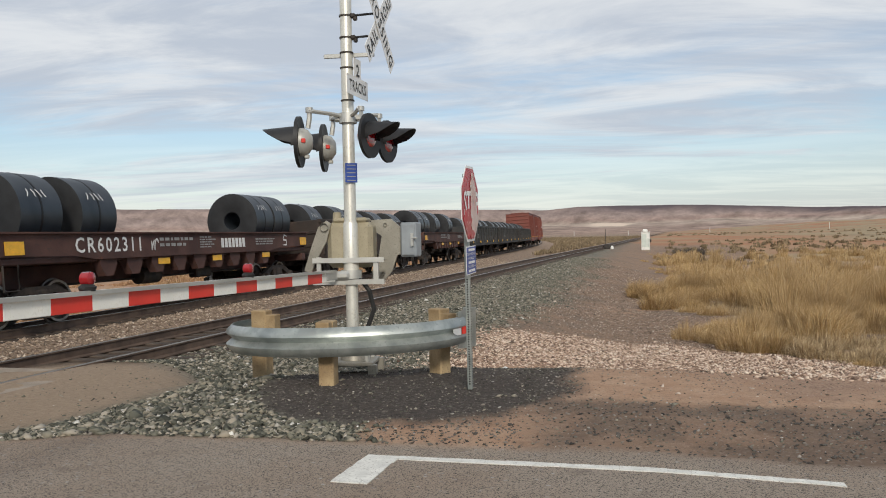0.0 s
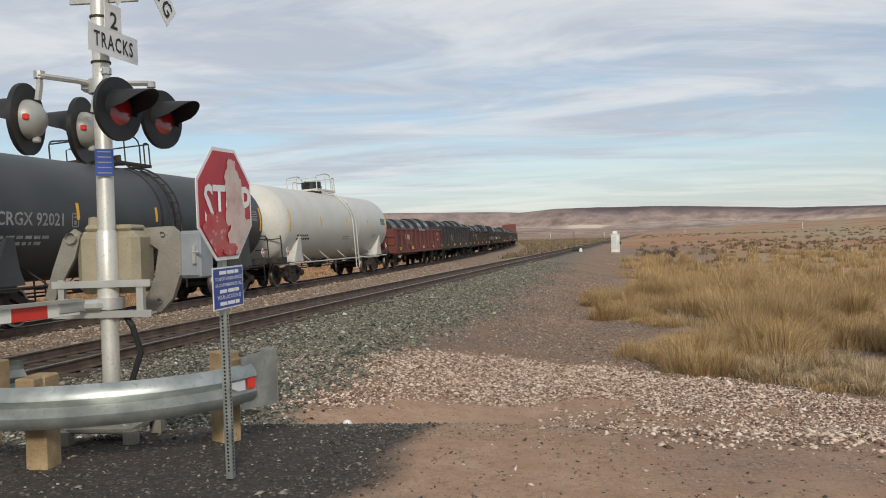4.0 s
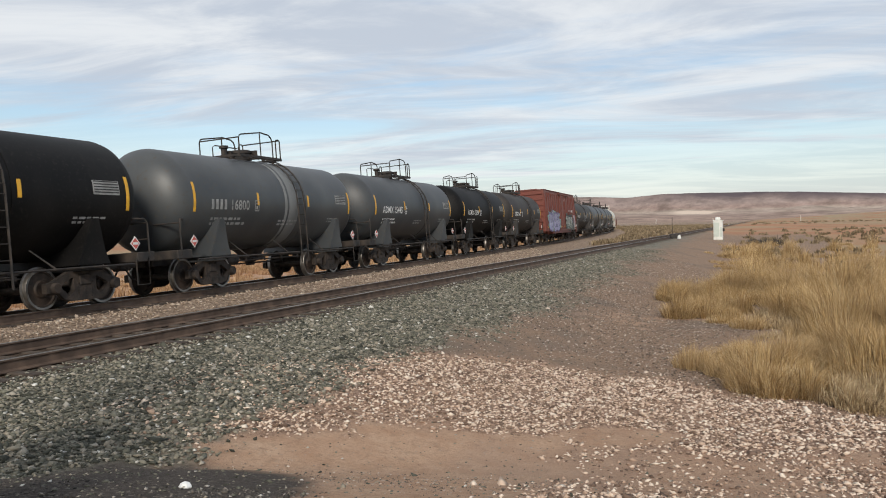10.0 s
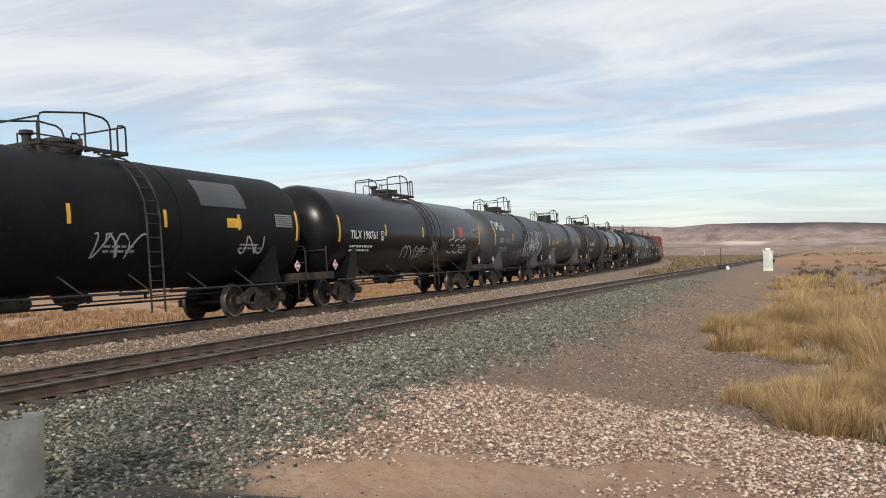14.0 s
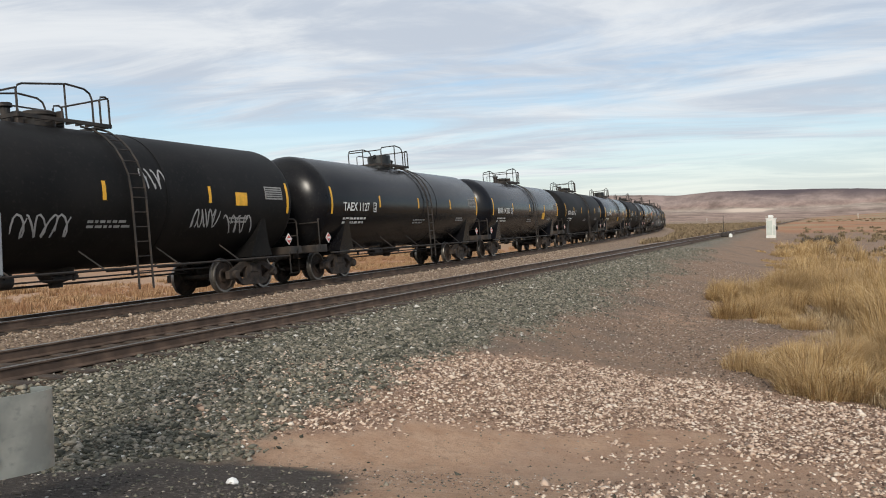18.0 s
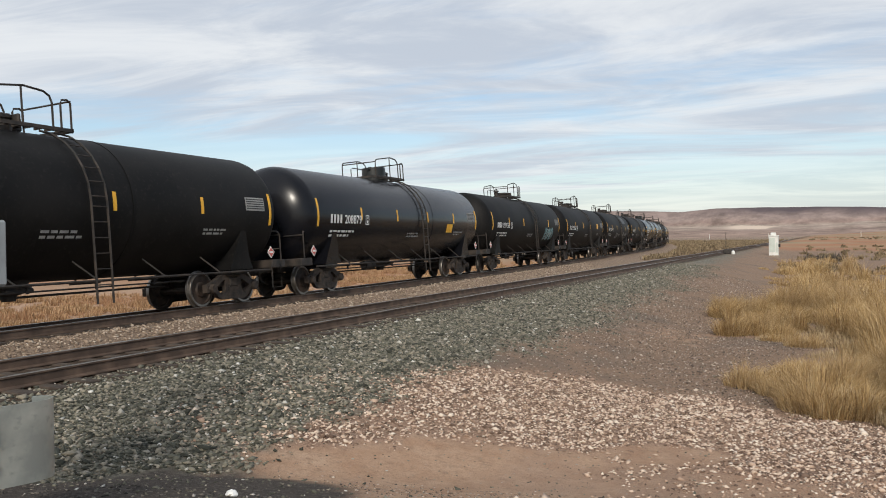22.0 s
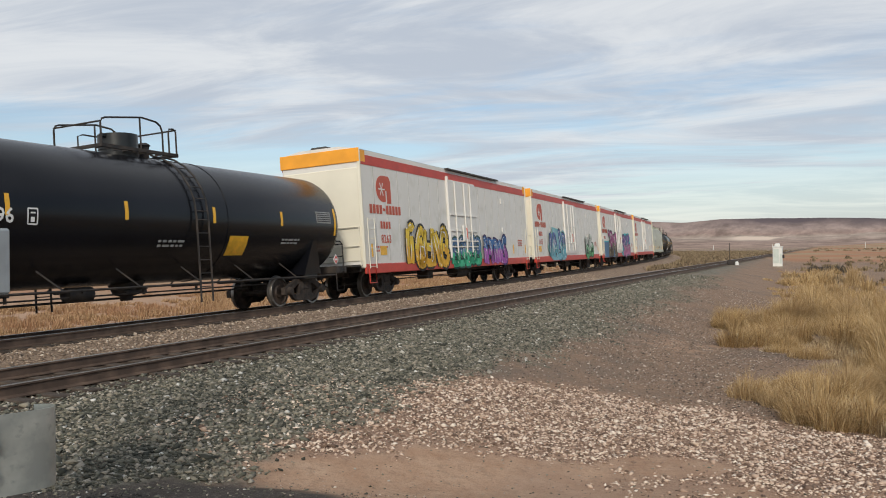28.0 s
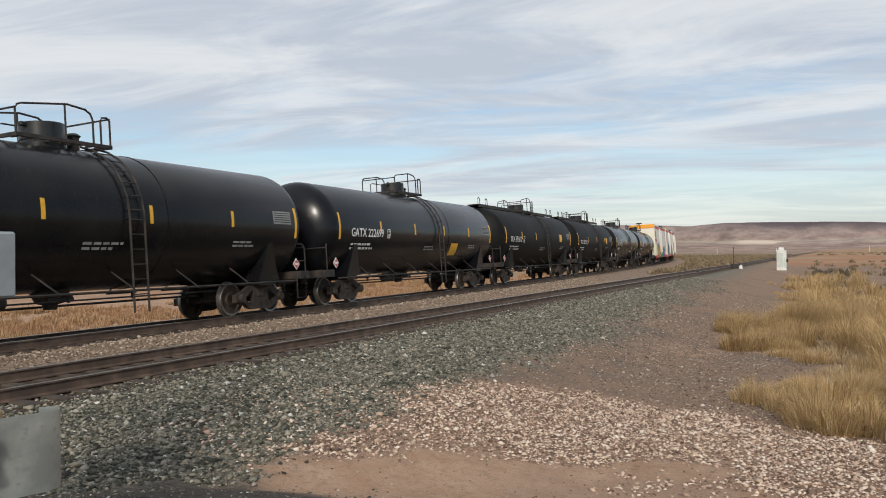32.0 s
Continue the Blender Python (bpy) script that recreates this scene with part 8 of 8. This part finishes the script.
def loam_places(r, n):
    x, y = r.uniform(-1, 10, n), 17 + 43 * r.random(n) ** 1.3
    z = zones(x, y)
    keep = (x < edge_x(y) + 1.0) & (r.random(n) < z[5] * (0.35 + 0.65 * step(0.40, 0.58, fbm(x, y, 2.4, 151)))) & (z[1] < 0.6)
    return x[keep], y[keep]


BROWNS = stone_material("loam_pebble", [(0, (0.08, 0.06, 0.048)), (0.45, (0.20, 0.148, 0.115)), (0.76, (0.33, 0.25, 0.20)), (0.88, (0.48, 0.39, 0.32)), (1, (0.68, 0.58, 0.49))])
GREYS = stone_material("ballast_stone", [(0, (0.038, 0.039, 0.031)), (0.3, (0.105, 0.105, 0.082)), (0.6, (0.20, 0.19, 0.147)), (0.86, (0.31, 0.272, 0.21)), (0.97, (0.37, 0.34, 0.29)), (0.99, (0.58, 0.56, 0.51)), (1, (0.70, 0.68, 0.63))])
PINKS = stone_material("pink_gravel_stone", [(0, (0.12, 0.08, 0.06)), (0.20, (0.20, 0.135, 0.10)), (0.40, (0.43, 0.30, 0.22)), (0.75, (0.66, 0.515, 0.405)), (1, (0.80, 0.70, 0.59))])
heap("ballast_stones", 170000, ballast_places, 0.034, GREYS, 1, "grey-green crushed ballast stones along the tracks")
TANS = stone_material("tan_ballast_stone", [(0, (0.14, 0.105, 0.08)), (0.35, (0.28, 0.21, 0.155)), (0.75, (0.42, 0.325, 0.245)), (1, (0.60, 0.51, 0.42))])
heap("track_gravel", 45000, middle_places, 0.036, TANS, 7, "tan and brown crushed stones between the two tracks")
heap("gravel_stones", 115000, pink_places, 0.029, PINKS, 2, "pale pink crushed gravel stones")
heap("scattered_stones", 26000, stray_places, 0.015, GREYS, 3, "small stray stones on bare earth")
heap("loam_stones", 95000, loam_places, 0.021, BROWNS, 6, "brown and pale pebbles on dark loam")
heap("scattered_stones", 16000, earth_places, 0.011, BROWNS, 8, "small brown pebbles trodden into the tan earth")
DARKS = stone_material("dark_cinder_stone", [(0, (0.035, 0.033, 0.03)), (0.4, (0.09, 0.08, 0.07)), (0.8, (0.16, 0.145, 0.125)), (0.96, (0.24, 0.21, 0.18)), (1, (0.5, 0.47, 0.43))])
heap("shoulder_stones", 34000, pad_places, 0.014, DARKS, 4, "dark cinders and stones at the foot of the guard rail")


# ---- dry grass ----
def grass(name, centres, heights, spreads, per, material, seed, label, lean=0.5, width=0.012):
    """Bunches of bent blades; each bunch sways its own way, and its outer blades lie flatter."""
    r = np.random.default_rng(seed)
    k = len(centres)
    c = np.repeat(np.arange(k), per)
    n = len(c)
    a, u = r.random(n) * 6.283, r.random(n)
    rad = spreads[c] * np.sqrt(u) * 0.62
    bx, by = centres[c, 0] + rad * np.cos(a), centres[c, 1] + rad * np.sin(a)
    bz = ground_z(bx, by) - 0.03
    h = heights[c] * (0.35 + 0.75 * r.random(n)) * (1.08 - 0.50 * u)
    sway_a, sway = r.random(k) * 6.283, 0.30 * r.random(k)
    dirn = a + r.normal(0, 0.6, n)
    ln = h * (lean * (0.15 + 0.9 * u * r.random(n)) + 0.15 * r.random(n))
    dx = np.cos(dirn) * ln + h * (0.08 + sway[c] * np.cos(sway_a[c]))
    dy = np.sin(dirn) * ln + h * sway[c] * np.sin(sway_a[c])
    droop = 1.0 - np.clip(0.45 * np.hypot(dx, dy) / np.maximum(h, 0.01), 0, 0.55)
    wa = r.random(n) * 6.283
    w = width * (0.6 + 0.8 * r.random(n)) * (1 + np.hypot(bx, by) / 55)
    wx, wy = np.cos(wa) * w, np.sin(wa) * w
    P = np.empty((n, 5, 3))
    P[:, 0] = np.stack([bx - wx, by - wy, bz], 1)
    P[:, 1] = np.stack([bx + wx, by + wy, bz], 1)
    mx, my, mz = bx + dx * 0.30, by + dy * 0.30, bz + h * 0.62 * (0.5 + 0.5 * droop)
    P[:, 2] = np.stack([mx + wx * 0.8, my + wy * 0.8, mz], 1)
    P[:, 3] = np.stack([mx - wx * 0.8, my - wy * 0.8, mz], 1)
    P[:, 4] = np.stack([bx + dx, by + dy, bz + h * droop], 1)
    i = np.arange(n) * 5
    F = np.concatenate([np.stack([i, i + 1, i + 2], 1), np.stack([i, i + 2, i + 3], 1), np.stack([i + 3, i + 2, i + 4], 1)])
    me = bpy.data.meshes.new(name)
    me.vertices.add(n * 5)
    me.vertices.foreach_set("co", P.astype(np.float32).ravel())
    me.loops.add(F.size)
    me.loops.foreach_set("vertex_index", F.astype(np.int32).ravel())
    me.polygons.add(len(F))
    me.polygons.foreach_set("loop_start", (np.arange(len(F)) * 3).astype(np.int32))
    me.update()
    me.materials.append(material)
    return tagged(new(name, me), label, "grass", kind="stuff")


def straw_material(name, stops, grey, amount, scale=0.55):
    """Blade colours, turned towards grey in broad patches."""
    m = stone_material(name, stops)
    t = m.node_tree
    b, ramp = t.nodes["Principled BSDF"], [n for n in t.nodes if n.type == "VALTORGB"][0]
    tc, n = t.nodes.new("ShaderNodeTexCoord"), t.nodes.new("ShaderNodeTexNoise")
    n.inputs["Scale"].default_value, n.inputs["Detail"].default_value = scale, 3
    t.links.new(tc.outputs["Object"], n.inputs["Vector"])
    r = t.nodes.new("ShaderNodeMapRange")
    r.inputs["From Min"].default_value, r.inputs["From Max"].default_value, r.inputs["To Max"].default_value = 0.42, 0.66, amount
    t.links.new(n.outputs["Fac"], r.inputs["Value"])
    mx = t.nodes.new("ShaderNodeMix")
    mx.data_type = "RGBA"
    t.links.new(r.outputs[0], mx.inputs["Factor"])
    t.links.new(ramp.outputs[0], mx.inputs["A"])
    mx.inputs["B"].default_value = (*grey, 1)
    t.links.new(mx.outputs["Result"], b.inputs["Base Color"])
    return m


STRAW = straw_material("dry_straw", [(0, (0.12, 0.07, 0.033)), (0.22, (0.30, 0.185, 0.08)), (0.5, (0.50, 0.335, 0.15)), (0.82, (0.62, 0.45, 0.23)), (1, (0.74, 0.59, 0.37))], (0.36, 0.25, 0.14), 0.55)
MATTED = straw_material("matted_straw", [(0, (0.13, 0.085, 0.05)), (0.3, (0.33, 0.23, 0.125)), (0.6, (0.50, 0.37, 0.21)), (1, (0.70, 0.57, 0.38))], (0.40, 0.31, 0.20), 0.5)
TAWNY = straw_material("tawny_brush", [(0, (0.16, 0.09, 0.045)), (0.4, (0.35, 0.22, 0.118)), (0.8, (0.48, 0.32, 0.175)), (1, (0.60, 0.44, 0.28))], (0.38, 0.21, 0.125), 0.6, 0.2)
SAGE = stone_material("dull_sagebrush", [(0, (0.10, 0.075, 0.05)), (0.5, (0.24, 0.18, 0.11)), (1, (0.36, 0.28, 0.18))])


rg = np.random.default_rng(11)


def tufts(n, y0, y1, power, seed):
    r = np.random.default_rng(seed)
    yy = y0 + (y1 - y0) * r.random(n) ** power
    deep = r.random(n) ** 1.15 * (6.5 + 0.75 * (yy - 12))
    xx = edge_x(yy) + deep + (fbm(yy, yy, 2.6, 88) - 0.5) * 1.8
    clump = fbm(xx, yy, 3.2, 90)
    clump = np.clip((clump - 0.5) * 1.7 + 0.5, 0, 1)
    keep = r.random(n) < step(0.36, 0.56, clump + 0.03 * np.minimum(deep, 2.0))
    keep &= ~((vnoise(xx + 0.3 * yy, yy, 1.9, 97) < 0.24) & (deep > 1.3) & (deep < 9))
    C = np.stack([xx, yy], 1)[keep]
    grow = np.interp(deep[keep], [0, 0.8, 2.4, 6], [0.34, 0.52, 0.95, 1.1])
    H = (0.16 + 1.55 * clump[keep] ** 1.4) * (0.62 + 0.75 * vnoise(C[:, 0], C[:, 1], 1.5, 99)) * (0.5 + 0.8 * r.random(len(C))) * grow
    return C, H, (0.22 + 0.34 * r.random(len(C))) * (0.7 + 0.5 * grow)


C, H, S = tufts(620, 15.6, 40, 1.25, 11)
grass("dry_grass", C, H * 1.28, S * 1.75, 1050, STRAW, 12, "tall golden dry bunch grass on the verge", 1.25, 0.0025)
C, H, S = tufts(420, 15.2, 34, 1.1, 19)
grass("dry_grass", C, 0.16 + 0.22 * H, S * 1.4, 260, MATTED, 20, "low grey-gold litter between the grass bunches", 1.6, 0.004)
ey = rg.uniform(14.6, 21.0, 170)
ex = edge_x(ey) + 0.3 + 3.4 * rg.random(170) ** 1.3
grass("dry_grass", np.stack([ex, ey], 1), 0.20 + 0.42 * rg.random(170), 0.25 + 0.35 * rg.random(170), 330, MATTED, 18, "low matted dry grass along the gravel edge", 1.2, 0.0035)
C, H, S = tufts(1300, 38, 100, 1.4, 16)
grass("dry_grass", C, H * 0.85, S * 1.5, 190, STRAW, 17, "golden dry grass farther along the verge", 1.2, 0.0045)
# the strip behind the main line, and thin growth on the plain
sy = np.concatenate([rg.uniform(6, 90, 4200), rg.uniform(90, 300, 900)])
sx = np.interp(sy, _y[:3300], _x[:3300]) - 4.4 - rg.random(len(sy)) ** 1.3 * (12 + sy * 0.15)
sk = fbm(sx, sy, 7.0, 120)
on = rg.random(len(sy)) < step(0.32, 0.50, sk)
grass("dry_grass", np.stack([sx, sy], 1)[on], (0.26 + 1.0 * np.clip(sk[on] - 0.38, 0, 0.3)) * (0.6 + 0.7 * rg.random(on.sum())), 0.35 + 0.4 * rg.random(on.sum()), 70, TAWNY, 13, "tawny dry brush in patches beyond the main line", 0.7, 0.008)
mk = np.stack([21.6 + 2.6 * rg.random(16), 100 + 5 * rg.random(16)], 1)
grass("sagebrush", mk, 0.7 + 0.5 * rg.random(16), 0.6 + 0.4 * rg.random(16), 60, stone_material("dark_brush", [(0, (0.05, 0.045, 0.04)), (1, (0.14, 0.12, 0.10))]), 21, "dark dead brush heaped beside the cabinet", 0.8, 0.02)
py_ = 40 + 500 * rg.random(4200) ** 1.6
px_ = edge_x(np.minimum(py_, 160)) + np.maximum(py_ - 160, 0) * 0.2 + 1.5 + rg.random(4200) * (10 + 0.9 * py_)
bushy = fbm(px_, py_, 40, 93)
kp = rg.random(4200) < step(0.42, 0.6, bushy)
grass("sagebrush", np.stack([px_, py_], 1)[kp], 0.35 + 0.45 * rg.random(kp.sum()), 0.5 + 0.5 * rg.random(kp.sum()), 30, SAGE, 14, "low dull sagebrush scattered over the red plain", 0.7, 0.03)
ly_ = 90 + 350 * rg.random(1500)
lx_ = np.interp(ly_, _y[:3300], _x[:3300]) + 3.6 + rg.random(1500) * np.maximum(near_at(0)[0] + (ly_ - 15) * math.tan(NEAR_TH) - 3 - np.interp(ly_, _y[:3300], _x[:3300]) - 3.6, 0.5)
kq = near_side(lx_, ly_) < -3.2
grass("sagebrush", np.stack([lx_, ly_], 1)[kq], 0.4 + 0.4 * rg.random(kq.sum()), 0.5 + 0.5 * rg.random(kq.sum()), 30, SAGE, 15, "dull brush in the wedge between the two tracks", 0.6, 0.03)


# ---- what moves: the train rolls by ----
def motions():
    for car, centre in CARS:
        rows = []
        for k in range(33):
            x, y, a = far_at(centre + SPEED * k)
            rows.append((float(k), pose(x, y, FAR_Z, -CANT, 0, 90 - math.degrees(a))))
        walk(car, rows)


motions()
